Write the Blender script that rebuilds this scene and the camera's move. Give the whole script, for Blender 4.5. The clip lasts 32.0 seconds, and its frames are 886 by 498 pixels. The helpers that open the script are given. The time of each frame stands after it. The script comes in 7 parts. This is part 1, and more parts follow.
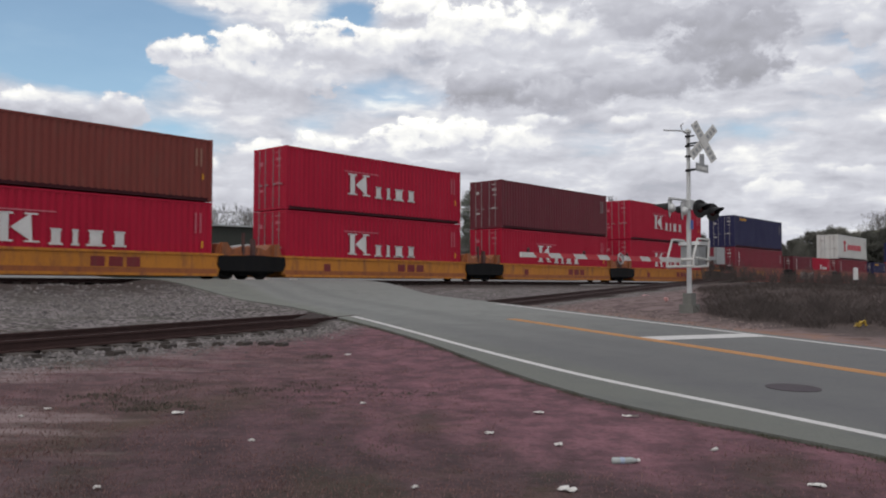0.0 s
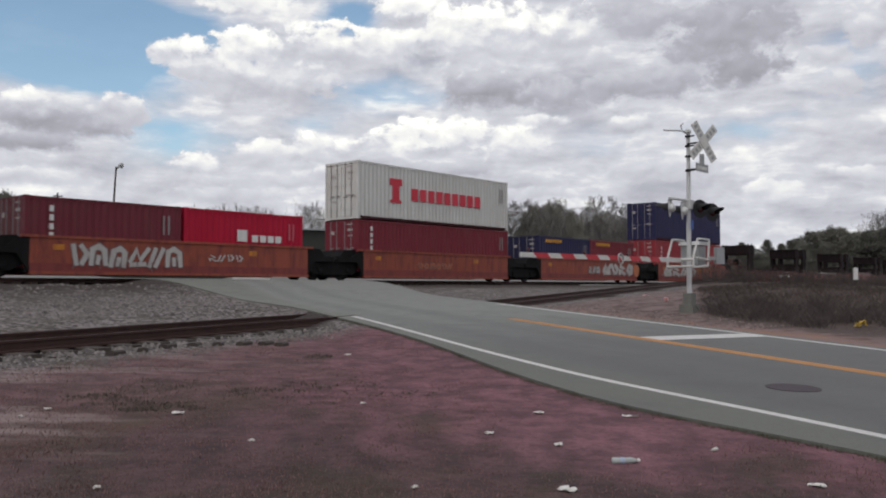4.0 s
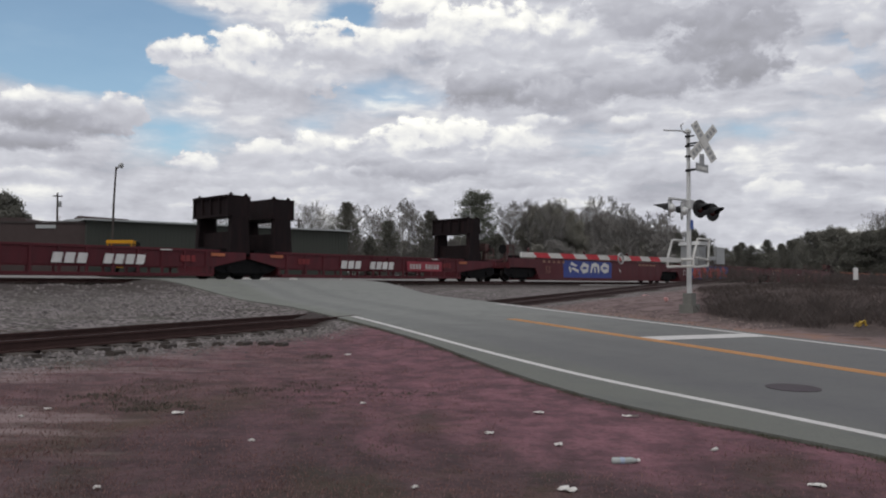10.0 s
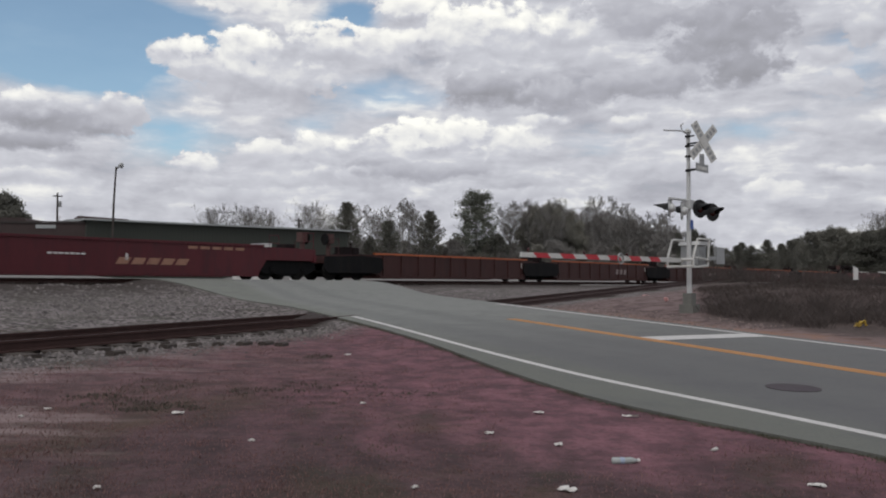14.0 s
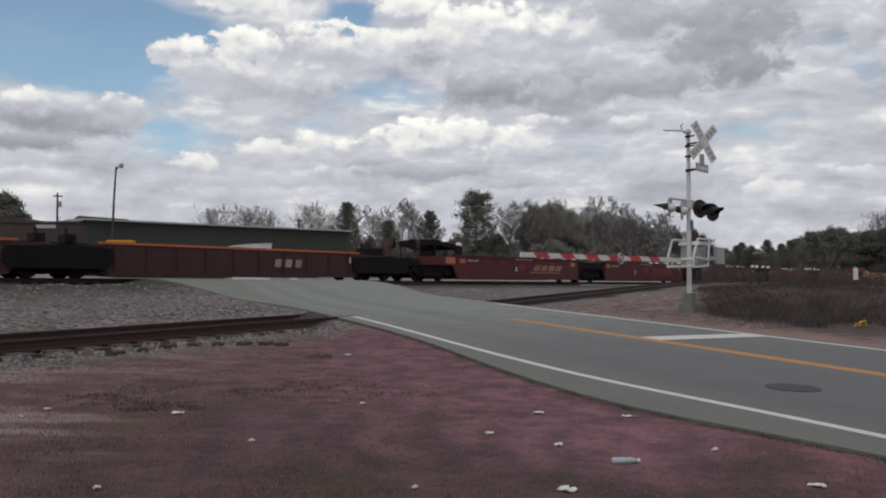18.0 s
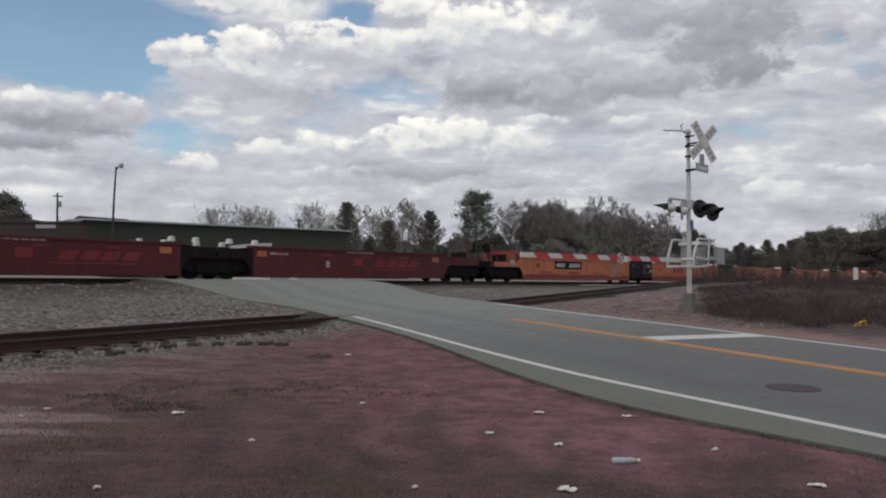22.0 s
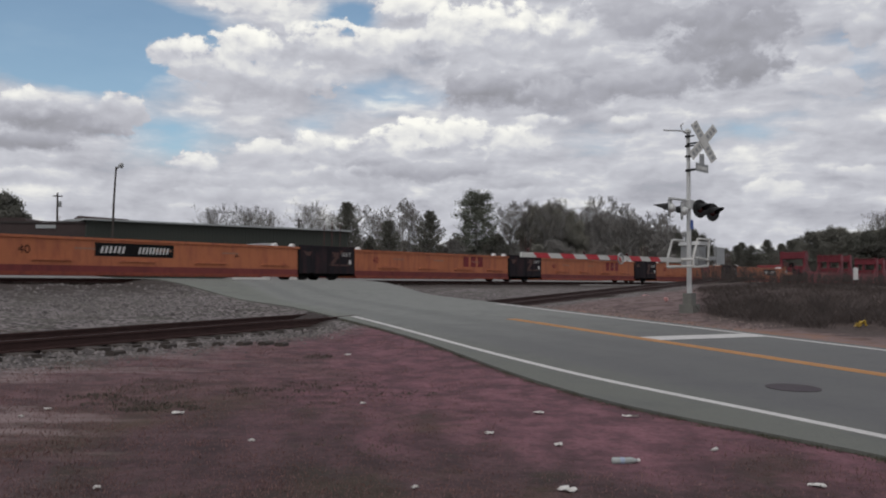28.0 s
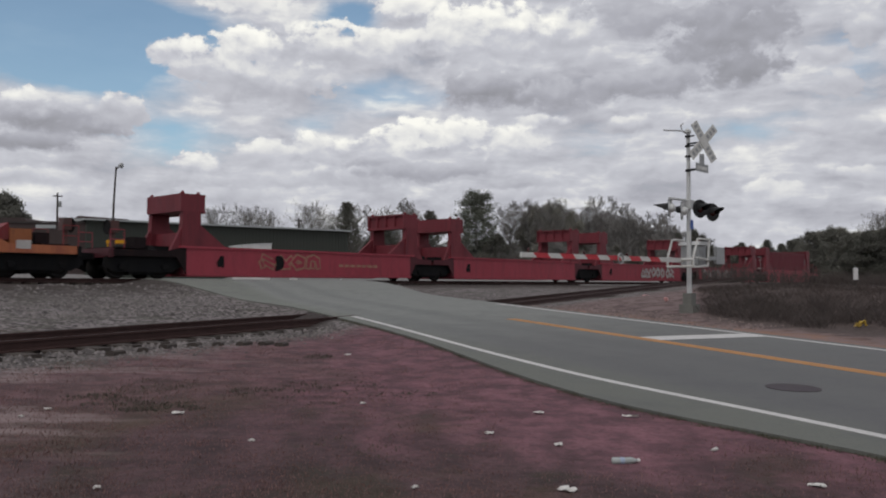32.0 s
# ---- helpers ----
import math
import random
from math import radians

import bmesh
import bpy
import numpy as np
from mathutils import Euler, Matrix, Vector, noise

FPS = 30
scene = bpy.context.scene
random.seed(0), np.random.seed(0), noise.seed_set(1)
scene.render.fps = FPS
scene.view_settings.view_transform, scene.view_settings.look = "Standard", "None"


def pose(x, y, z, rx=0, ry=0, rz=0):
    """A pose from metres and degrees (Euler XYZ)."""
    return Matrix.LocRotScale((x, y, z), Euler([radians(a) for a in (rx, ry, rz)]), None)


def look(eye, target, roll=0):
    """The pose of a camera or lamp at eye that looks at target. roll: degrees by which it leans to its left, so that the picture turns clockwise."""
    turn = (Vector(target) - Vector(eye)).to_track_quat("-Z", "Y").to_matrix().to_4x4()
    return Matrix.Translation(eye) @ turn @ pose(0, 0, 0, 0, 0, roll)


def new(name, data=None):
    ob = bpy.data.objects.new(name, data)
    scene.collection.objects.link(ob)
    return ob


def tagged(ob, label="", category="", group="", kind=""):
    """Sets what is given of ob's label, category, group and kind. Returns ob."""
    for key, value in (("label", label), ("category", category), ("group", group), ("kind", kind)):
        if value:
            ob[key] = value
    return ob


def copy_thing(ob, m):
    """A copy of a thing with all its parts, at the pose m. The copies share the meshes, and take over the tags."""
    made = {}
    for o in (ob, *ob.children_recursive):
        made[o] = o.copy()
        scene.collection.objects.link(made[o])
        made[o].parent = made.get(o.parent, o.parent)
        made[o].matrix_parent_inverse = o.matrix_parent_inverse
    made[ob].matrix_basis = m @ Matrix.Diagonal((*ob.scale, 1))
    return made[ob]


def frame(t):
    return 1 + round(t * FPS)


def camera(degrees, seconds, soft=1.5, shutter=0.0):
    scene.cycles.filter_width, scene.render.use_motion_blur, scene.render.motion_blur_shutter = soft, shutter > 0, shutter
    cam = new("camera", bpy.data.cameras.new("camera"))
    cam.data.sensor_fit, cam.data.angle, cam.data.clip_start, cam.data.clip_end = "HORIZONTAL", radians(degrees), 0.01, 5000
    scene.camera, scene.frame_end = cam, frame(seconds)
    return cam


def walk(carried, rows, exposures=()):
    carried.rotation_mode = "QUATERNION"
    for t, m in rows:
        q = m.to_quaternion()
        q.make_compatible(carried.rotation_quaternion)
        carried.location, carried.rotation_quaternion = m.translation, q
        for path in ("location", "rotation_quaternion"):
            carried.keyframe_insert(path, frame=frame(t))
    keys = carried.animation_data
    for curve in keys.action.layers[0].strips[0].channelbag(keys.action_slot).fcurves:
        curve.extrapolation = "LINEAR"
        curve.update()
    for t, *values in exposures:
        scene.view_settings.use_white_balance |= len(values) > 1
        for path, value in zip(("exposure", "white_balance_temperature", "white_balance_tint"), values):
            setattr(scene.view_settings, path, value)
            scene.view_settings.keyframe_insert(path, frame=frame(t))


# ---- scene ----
cam = camera(56.47, 32.0, soft=2.0, shutter=0.1)
EYE = pose(0, 0, 1.5, 92.59, 0, 0)
walk(cam, [(0.0, EYE), (32.0, EYE)], exposures=[(0.0, 0.07), (6.0, 0.0), (13.0, -0.1), (23.0, -0.17), (32.0, -0.2)])

# ---- world and sun ----
def link(nt, a, b):
    nt.links.new(a, b)


def math_node(nt, op, a, b=None, c=None):
    nd = nt.nodes.new("ShaderNodeMath")
    nd.operation = op
    for i, v in enumerate((a, b, c)):
        if v is None:
            continue
        if isinstance(v, (int, float)):
            nd.inputs[i].default_value = v
        else:
            nt.links.new(v, nd.inputs[i])
    return nd.outputs[0]


# gaps in the cloud: azimuth, elevation, half width, half height (degrees), weight
CLEAR = [(-25.7, 15.6, 7.9, 2.5, -1.2), (-20.3, 16.4, 5.4, 2.1, -0.6), (-22.7, 13.4, 3.1, 1.1, -0.55), (-6.7, 18.2, 2.2, 1.3, -0.85),
         (-18.1, 9.9, 4.0, 1.8, -0.55), (-3.7, 13.1, 4.4, 1.4, -0.5), (26.4, 13.8, 2.8, 2.0, -0.3), (10.8, 9.9, 4.1, 1.1, -0.24),
         (21.3, 10.1, 5.0, 1.4, -0.28), (-8.8, 10.9, 2.3, 0.8, -0.35)]

# heaped clouds, the far ones first: azimuth, elevation, half width, half height, brightness of top and of base
HEAPS_FAR = [(-25.9, 6.7, 4.5, 0.8, 0.86, 0.62), (21.6, 6.2, 2.0, 1.0, 0.86, 0.70), (27.0, 7.2, 2.0, 0.6, 0.86, 0.68), (-10.3, 7.1, 3.7, 1.0, 0.86, 0.60),
             (-5.7, 7.4, 4.7, 1.1, 0.84, 0.55), (-14.8, 6.0, 4.9, 0.7, 0.74, 0.60), (4.6, 6.2, 5.0, 0.8, 0.74, 0.60), (15.3, 7.8, 4.7, 1.0, 0.70, 0.60),
             (25.3, 10.0, 2.8, 0.9, 0.72, 0.58)]
HEAPS_MID = [(-1.7, 7.9, 5.9, 0.9, 0.66, 0.36), (-12.2, 8.7, 3.6, 1.6, 0.92, 0.64), (-16.6, 8.2, 2.4, 1.2, 1.04, 0.74), (-8.6, 9.3, 3.3, 1.5, 0.97, 0.70),
             (4.6, 10.0, 3.7, 1.5, 1.01, 0.76), (-2.3, 10.2, 3.4, 1.6, 1.06, 0.86), (1.2, 10.4, 3.5, 1.5, 1.05, 0.80), (12.3, 10.9, 2.3, 0.8, 0.84, 0.50),
             (6.5, 11.4, 2.7, 0.6, 0.86, 0.74)]
HEAPS_LEFT = [(-25.6, 10.6, 5.4, 2.0, 0.92, 0.22), (-27.5, 8.9, 4.2, 0.9, 0.50, 0.20), (-21.6, 11.3, 2.1, 1.2, 0.90, 0.50), (26.0, 12.5, 2.2, 1.2, 0.74, 0.60),
              (27.4, 15.4, 2.2, 1.8, 0.70, 0.60), (25.4, 14.3, 1.9, 0.9, 0.72, 0.60)]
HEAPS_HIGH = [(-12.3, 13.6, 5.8, 2.4, 0.94, 0.52), (-16.4, 14.5, 3.4, 2.0, 1.03, 0.62), (-18.5, 15.0, 1.8, 1.3, 1.01, 0.72), (-8.8, 15.9, 4.7, 2.3, 1.02, 0.57),
              (-13.0, 15.9, 3.4, 1.5, 1.04, 0.72), (-3.7, 16.3, 4.2, 1.7, 0.98, 0.72), (-13.4, 18.6, 4.0, 1.1, 0.92, 0.84), (-2.1, 19.0, 3.6, 1.5, 0.98, 0.92)]
HEAPS_NEAR = [(8.5, 17.0, 5.4, 2.5, 0.92, 0.64), (3.4, 16.8, 5.5, 2.9, 1.02, 0.66), (0.6, 17.2, 3.6, 2.2, 1.00, 0.78), (3.8, 13.5, 5.5, 1.8, 0.62, 0.20),
              (8.9, 13.1, 4.6, 1.5, 0.66, 0.34), (14.6, 13.5, 5.4, 1.6, 0.62, 0.30), (10.9, 15.0, 1.2, 1.3, 0.80, 0.60), (19.0, 16.5, 5.8, 2.9, 0.46, 0.26),
              (13.5, 17.8, 3.3, 2.1, 0.60, 0.40), (20.6, 14.0, 3.6, 1.3, 0.34, 0.18)]


def cloud_group():
    """Cloud cover and brightness at a point given as azimuth and elevation in degrees."""
    nt = bpy.data.node_groups.new("clouds", "ShaderNodeTree")
    nt.interface.new_socket("place", in_out="INPUT", socket_type="NodeSocketVector")
    nt.interface.new_socket("cover", in_out="OUTPUT", socket_type="NodeSocketFloat")
    nt.interface.new_socket("shade", in_out="OUTPUT", socket_type="NodeSocketFloat")
    gi, go = nt.nodes.new("NodeGroupInput"), nt.nodes.new("NodeGroupOutput")

    def fbm(source, scale, detail, rough, tall=1.9):
        mp = nt.nodes.new("ShaderNodeMapping")
        mp.inputs["Scale"].default_value = (1.0, tall, 1.0)
        link(nt, source, mp.inputs["Vector"])
        nz = nt.nodes.new("ShaderNodeTexNoise")
        nz.inputs["Scale"].default_value = scale
        nz.inputs["Detail"].default_value = detail
        nz.inputs["Roughness"].default_value = rough
        link(nt, mp.outputs[0], nz.inputs["Vector"])
        return nz

    def pushed(source, nz, dx, dy):
        off = nt.nodes.new("ShaderNodeVectorMath")
        off.operation = "MULTIPLY_ADD"
        link(nt, nz.outputs["Color"], off.inputs[0])
        off.inputs[1].default_value = (dx, dy, 0.0)
        add = nt.nodes.new("ShaderNodeVectorMath")
        add.operation = "ADD"
        link(nt, source, add.inputs[0])
        add.inputs[1].default_value = (-dx / 2, -dy / 2, 0.0)
        link(nt, add.outputs[0], off.inputs[2])
        return off.outputs[0]

    place = pushed(gi.outputs[0], fbm(gi.outputs[0], 0.16, 2.0, 0.5, 1.4), 2.0, 0.9)
    place = pushed(place, fbm(gi.outputs[0], 0.6, 4.0, 0.55, 1.4), 0.9, 0.5)

    def shifted(dx, dy):
        add = nt.nodes.new("ShaderNodeVectorMath")
        add.operation = "ADD"
        add.inputs[1].default_value = (dx, dy, 0.0)
        link(nt, place, add.inputs[0])
        return add.outputs[0]

    def puffs(source, scale):
        """Rounded puffs, 0 at their seams."""
        mp = nt.nodes.new("ShaderNodeMapping")
        mp.inputs["Scale"].default_value = (1.0, 1.6, 1.0)
        link(nt, source, mp.inputs["Vector"])
        vo = nt.nodes.new("ShaderNodeTexVoronoi")
        vo.voronoi_dimensions, vo.feature = "2D", "SMOOTH_F1"
        vo.inputs["Scale"].default_value, vo.inputs["Detail"].default_value = scale, 1.0
        vo.inputs["Roughness"].default_value, vo.inputs["Smoothness"].default_value = 0.4, 0.9
        link(nt, mp.outputs[0], vo.inputs["Vector"])
        return math_node(nt, "MULTIPLY_ADD", vo.outputs["Distance"], -1.0, 0.5)

    def gaps(rows):
        total = None
        for a, e, w, h, k in rows:
            sub = nt.nodes.new("ShaderNodeVectorMath")
            sub.operation = "MULTIPLY_ADD"
            link(nt, place, sub.inputs[0])
            sub.inputs[1].default_value = (1.0 / w, 1.0 / h, 0.0)
            sub.inputs[2].default_value = (-a / w, -e / h, 0.0)
            dot = nt.nodes.new("ShaderNodeVectorMath")
            dot.operation = "DOT_PRODUCT"
            link(nt, sub.outputs[0], dot.inputs[0])
            link(nt, sub.outputs[0], dot.inputs[1])
            g = math_node(nt, "POWER", 0.42, dot.outputs["Value"])
            total = math_node(nt, "MULTIPLY", g, k) if total is None else math_node(nt, "MULTIPLY_ADD", g, k, total)
        return total

    def stepped(v, lo, hi, a, z):
        mr = nt.nodes.new("ShaderNodeMapRange")
        mr.interpolation_type = "SMOOTHSTEP"
        for key, val in (("From Min", lo), ("From Max", hi), ("To Min", a), ("To Max", z)):
            mr.inputs[key].default_value = val
        link(nt, v, mr.inputs["Value"])
        return mr.outputs[0]

    # thin layer behind: long flat banks low over the horizon, veils between the heaps
    banks = fbm(place, 0.16, 5.0, 0.55, 3.4).outputs["Fac"]
    n2 = math_node(nt, "MULTIPLY_ADD", banks, 2.0, -1.0)
    cover = math_node(nt, "ADD", math_node(nt, "MULTIPLY_ADD", n2, 0.45, 0.62), gaps(CLEAR))
    shade = math_node(nt, "MULTIPLY_ADD", n2, 0.58, 0.66)
    # relief lit from the upper side
    grain, high = fbm(place, 0.42, 4.0, 0.5, 1.5).outputs["Fac"], fbm(shifted(-0.25, 0.45), 0.42, 4.0, 0.5, 1.5).outputs["Fac"]
    slope = math_node(nt, "SUBTRACT", grain, high)
    shade = math_node(nt, "MULTIPLY_ADD", slope, 0.35, shade)
    lump = math_node(nt, "MULTIPLY_ADD", puffs(place, 0.42), 0.6, math_node(nt, "MULTIPLY_ADD", grain, 1.3, -0.75))
    wisp = fbm(place, 1.1, 5.0, 0.6, 1.3).outputs["Fac"]
    lump = math_node(nt, "MULTIPLY_ADD", math_node(nt, "SUBTRACT", wisp, 0.5), 1.5, lump)
    puff = math_node(nt, "MULTIPLY_ADD", slope, 0.36, math_node(nt, "MULTIPLY", math_node(nt, "SUBTRACT", puffs(place, 0.42), puffs(shifted(-0.3, 0.6), 0.42)), 0.12))
    xyz = nt.nodes.new("ShaderNodeSeparateXYZ")
    link(nt, place, xyz.inputs[0])
    for a, e, w, h, top, base in HEAPS_FAR + HEAPS_MID + HEAPS_LEFT + HEAPS_HIGH + HEAPS_NEAR:
        u = math_node(nt, "MULTIPLY_ADD", xyz.outputs[0], 1.0 / w, -a / w)
        v = math_node(nt, "MULTIPLY_ADD", xyz.outputs[1], 1.0 / h, -e / h)
        body = math_node(nt, "SUBTRACT", 1.0, math_node(nt, "MULTIPLY", u, u))
        body = math_node(nt, "SUBTRACT", body, math_node(nt, "MULTIPLY", v, v))
        # crisp above, fading below
        edge = math_node(nt, "MULTIPLY_ADD", math_node(nt, "MINIMUM", v, 0.0), -0.8, 0.62)
        mask = stepped(math_node(nt, "DIVIDE", math_node(nt, "ADD", body, lump), edge), 0.0, 1.0, 0.0, 0.9)
        lit = stepped(math_node(nt, "MULTIPLY_ADD", lump, 0.35, v), -0.45, 0.8, base, top)
        lit = math_node(nt, "ADD", lit, puff)
        mx = nt.nodes.new("ShaderNodeMix")
        link(nt, mask, mx.inputs["Factor"])
        link(nt, shade, mx.inputs["A"])
        link(nt, lit, mx.inputs["B"])
        shade = mx.outputs["Result"]
        cover = math_node(nt, "MAXIMUM", cover, mask)
    link(nt, cover, go.inputs[0])
    link(nt, shade, go.inputs[1])
    return nt


def build_world():
    world = bpy.data.worlds.new("sky")
    scene.world = world
    world.use_nodes = True
    nt = world.node_tree
    nt.nodes.clear()
    out, bg = nt.nodes.new("ShaderNodeOutputWorld"), nt.nodes.new("ShaderNodeBackground")
    sky = nt.nodes.new("ShaderNodeTexSky")
    sky.sky_type, sky.sun_disc = "NISHITA", False
    sky.sun_elevation, sky.sun_rotation = radians(SUN_UP), radians(SUN_ROUND)
    co = nt.nodes.new("ShaderNodeTexCoord")
    xyz = nt.nodes.new("ShaderNodeSeparateXYZ")
    link(nt, co.outputs["Generated"], xyz.inputs[0])
    az = math_node(nt, "DEGREES", math_node(nt, "ARCTAN2", xyz.outputs[0], xyz.outputs[1]))
    el = math_node(nt, "DEGREES", math_node(nt, "ARCSINE", xyz.outputs[2]))
    v = nt.nodes.new("ShaderNodeCombineXYZ")
    link(nt, az, v.inputs[0])
    link(nt, el, v.inputs[1])
    clouds = nt.nodes.new("ShaderNodeGroup")
    clouds.node_tree = cloud_group()
    link(nt, v.outputs[0], clouds.inputs[0])
    amount = nt.nodes.new("ShaderNodeMapRange")
    amount.interpolation_type = "SMOOTHSTEP"
    amount.inputs["From Min"].default_value, amount.inputs["From Max"].default_value = -0.08, 0.5
    link(nt, clouds.outputs["cover"], amount.inputs["Value"])
    ramp = nt.nodes.new("ShaderNodeValToRGB")
    r = ramp.color_ramp
    r.elements[0].position, r.elements[0].color = 0.0, (0.25, 0.25, 0.272, 1)
    r.elements[1].position, r.elements[1].color = 1.0, (1.12, 1.11, 1.035, 1)
    mid = r.elements.new(0.45)
    mid.color = (0.455, 0.46, 0.515, 1)
    mid = r.elements.new(0.72)
    mid.color = (0.655, 0.665, 0.72, 1)
    link(nt, clouds.outputs["shade"], ramp.inputs["Fac"])
    gain = nt.nodes.new("ShaderNodeVectorMath")
    gain.operation = "SCALE"
    link(nt, ramp.outputs["Color"], gain.inputs[0])
    gain.inputs["Scale"].default_value = 1.0 / SKY_STRENGTH
    mix = nt.nodes.new("ShaderNodeMix")
    mix.data_type = "RGBA"
    link(nt, amount.outputs[0], mix.inputs["Factor"])
    tint = nt.nodes.new("ShaderNodeVectorMath")
    tint.operation = "MULTIPLY"
    tint.inputs[1].default_value = (0.93, 1.0, 0.95)
    link(nt, sky.outputs[0], tint.inputs[0])
    link(nt, tint.outputs[0], mix.inputs["A"])
    link(nt, gain.outputs[0], mix.inputs["B"])
    link(nt, mix.outputs["Result"], bg.inputs["Color"])
    bg.inputs["Strength"].default_value = SKY_STRENGTH
    link(nt, bg.outputs[0], out.inputs[0])


SUN_UP, SUN_ROUND, SKY_STRENGTH = 50, 205, 0.14
build_world()
sun = new("sun", bpy.data.lights.new("sun", "SUN"))
sun.data.energy, sun.data.angle, sun.data.color = 0.8, radians(24), (1.0, 0.95, 0.88)
_a, _e = radians(SUN_ROUND), radians(SUN_UP)
sun.matrix_world = look((0, 0, 0), (-math.sin(_a) * math.cos(_e), -math.cos(_a) * math.cos(_e), -math.sin(_e)))


# ---- materials ----
def surface(name, base, second=None, rough=0.7, metal=0.0, scale=3.0, amount=0.35, fine=40.0, bump=0.15, stretch=(1, 1, 1), spread=0.0, island=0.0, dirt=None, dirt_amount=0.0, gloss=0.5):
    """A paint, stone or soil: two colours in broad patches, grain, bump, and dirt in streaks."""
    m = bpy.data.materials.new(name)
    m.use_nodes = True
    nt = m.node_tree
    bs = nt.nodes["Principled BSDF"]
    co = nt.nodes.new("ShaderNodeTexCoord")
    mp = nt.nodes.new("ShaderNodeMapping")
    mp.inputs["Scale"].default_value = stretch
    link(nt, co.outputs["Object"], mp.inputs["Vector"])
    info = nt.nodes.new("ShaderNodeObjectInfo")
    shift = nt.nodes.new("ShaderNodeVectorMath")
    shift.operation = "MULTIPLY_ADD"
    shift.inputs[1].default_value = (37.0, 19.0, 11.0) if spread else (0, 0, 0)
    link(nt, info.outputs["Random"], shift.inputs[0])
    link(nt, mp.outputs[0], shift.inputs[2])

    def nz(sc, det=5.0):
        n = nt.nodes.new("ShaderNodeTexNoise")
        n.inputs["Scale"].default_value, n.inputs["Detail"].default_value = sc, det
        n.inputs["Roughness"].default_value = 0.65
        link(nt, shift.outputs[0], n.inputs["Vector"])
        return n.outputs["Fac"]

    def ranged(v, lo, hi):
        mr = nt.nodes.new("ShaderNodeMapRange")
        mr.inputs["From Min"].default_value, mr.inputs["From Max"].default_value = lo, hi
        link(nt, v, mr.inputs["Value"])
        return mr.outputs[0]

    def mixed(fac, a, b):
        mx = nt.nodes.new("ShaderNodeMix")
        mx.data_type = "RGBA"
        link(nt, fac, mx.inputs["Factor"])
        for key, v in (("A", a), ("B", b)):
            if isinstance(v, tuple):
                mx.inputs[key].default_value = (*v, 1)
            else:
                link(nt, v, mx.inputs[key])
        return mx.outputs["Result"]

    second = second or tuple(c * 0.6 for c in base)
    broad, grain = nz(scale), nz(fine, 3.0)
    col = mixed(math_node(nt, "MULTIPLY", ranged(broad, 0.35, 0.7), amount), base, second)
    gr = math_node(nt, "MULTIPLY", ranged(grain, 0.3, 0.75), amount * 0.6)
    col = mixed(gr, col, tuple(c * 0.55 for c in second))
    if dirt:
        ds = nz(scale * 2.3, 6.0)
        col = mixed(math_node(nt, "MULTIPLY", ranged(ds, 0.48, 0.72), dirt_amount), col, dirt)
    if spread:
        hs = nt.nodes.new("ShaderNodeHueSaturation")
        link(nt, math_node(nt, "MULTIPLY_ADD", info.outputs["Random"], spread, 1.0 - spread / 2), hs.inputs["Value"])
        link(nt, col, hs.inputs["Color"])
        col = hs.outputs[0]
    if island:
        geo = nt.nodes.new("ShaderNodeNewGeometry")
        hs = nt.nodes.new("ShaderNodeHueSaturation")
        link(nt, math_node(nt, "MULTIPLY_ADD", geo.outputs["Random Per Island"], island, 1.0 - island / 2), hs.inputs["Value"])
        link(nt, col, hs.inputs["Color"])
        col = hs.outputs[0]
    link(nt, col, bs.inputs["Base Color"])
    bs.inputs["Metallic"].default_value = metal
    bs.inputs["Specular IOR Level"].default_value = gloss
    link(nt, math_node(nt, "MULTIPLY_ADD", broad, 0.3, max(0.05, rough - 0.15)), bs.inputs["Roughness"])
    if bump:
        bp = nt.nodes.new("ShaderNodeBump")
        bp.inputs["Strength"].default_value, bp.inputs["Distance"].default_value = bump, 0.02
        link(nt, grain, bp.inputs["Height"])
        link(nt, bp.outputs[0], bs.inputs["Normal"])
    return m


def paint(name, base, dirt=(0.10, 0.075, 0.055), dirt_amount=0.5, rough=0.55, spread=0.12):
    return surface(name, base, tuple(c * 0.72 for c in base), rough=rough, scale=0.9, amount=0.5, fine=22.0, bump=0.05,
                   stretch=(1.6, 1.6, 0.35), spread=spread, dirt=dirt, dirt_amount=dirt_amount, gloss=0.25)


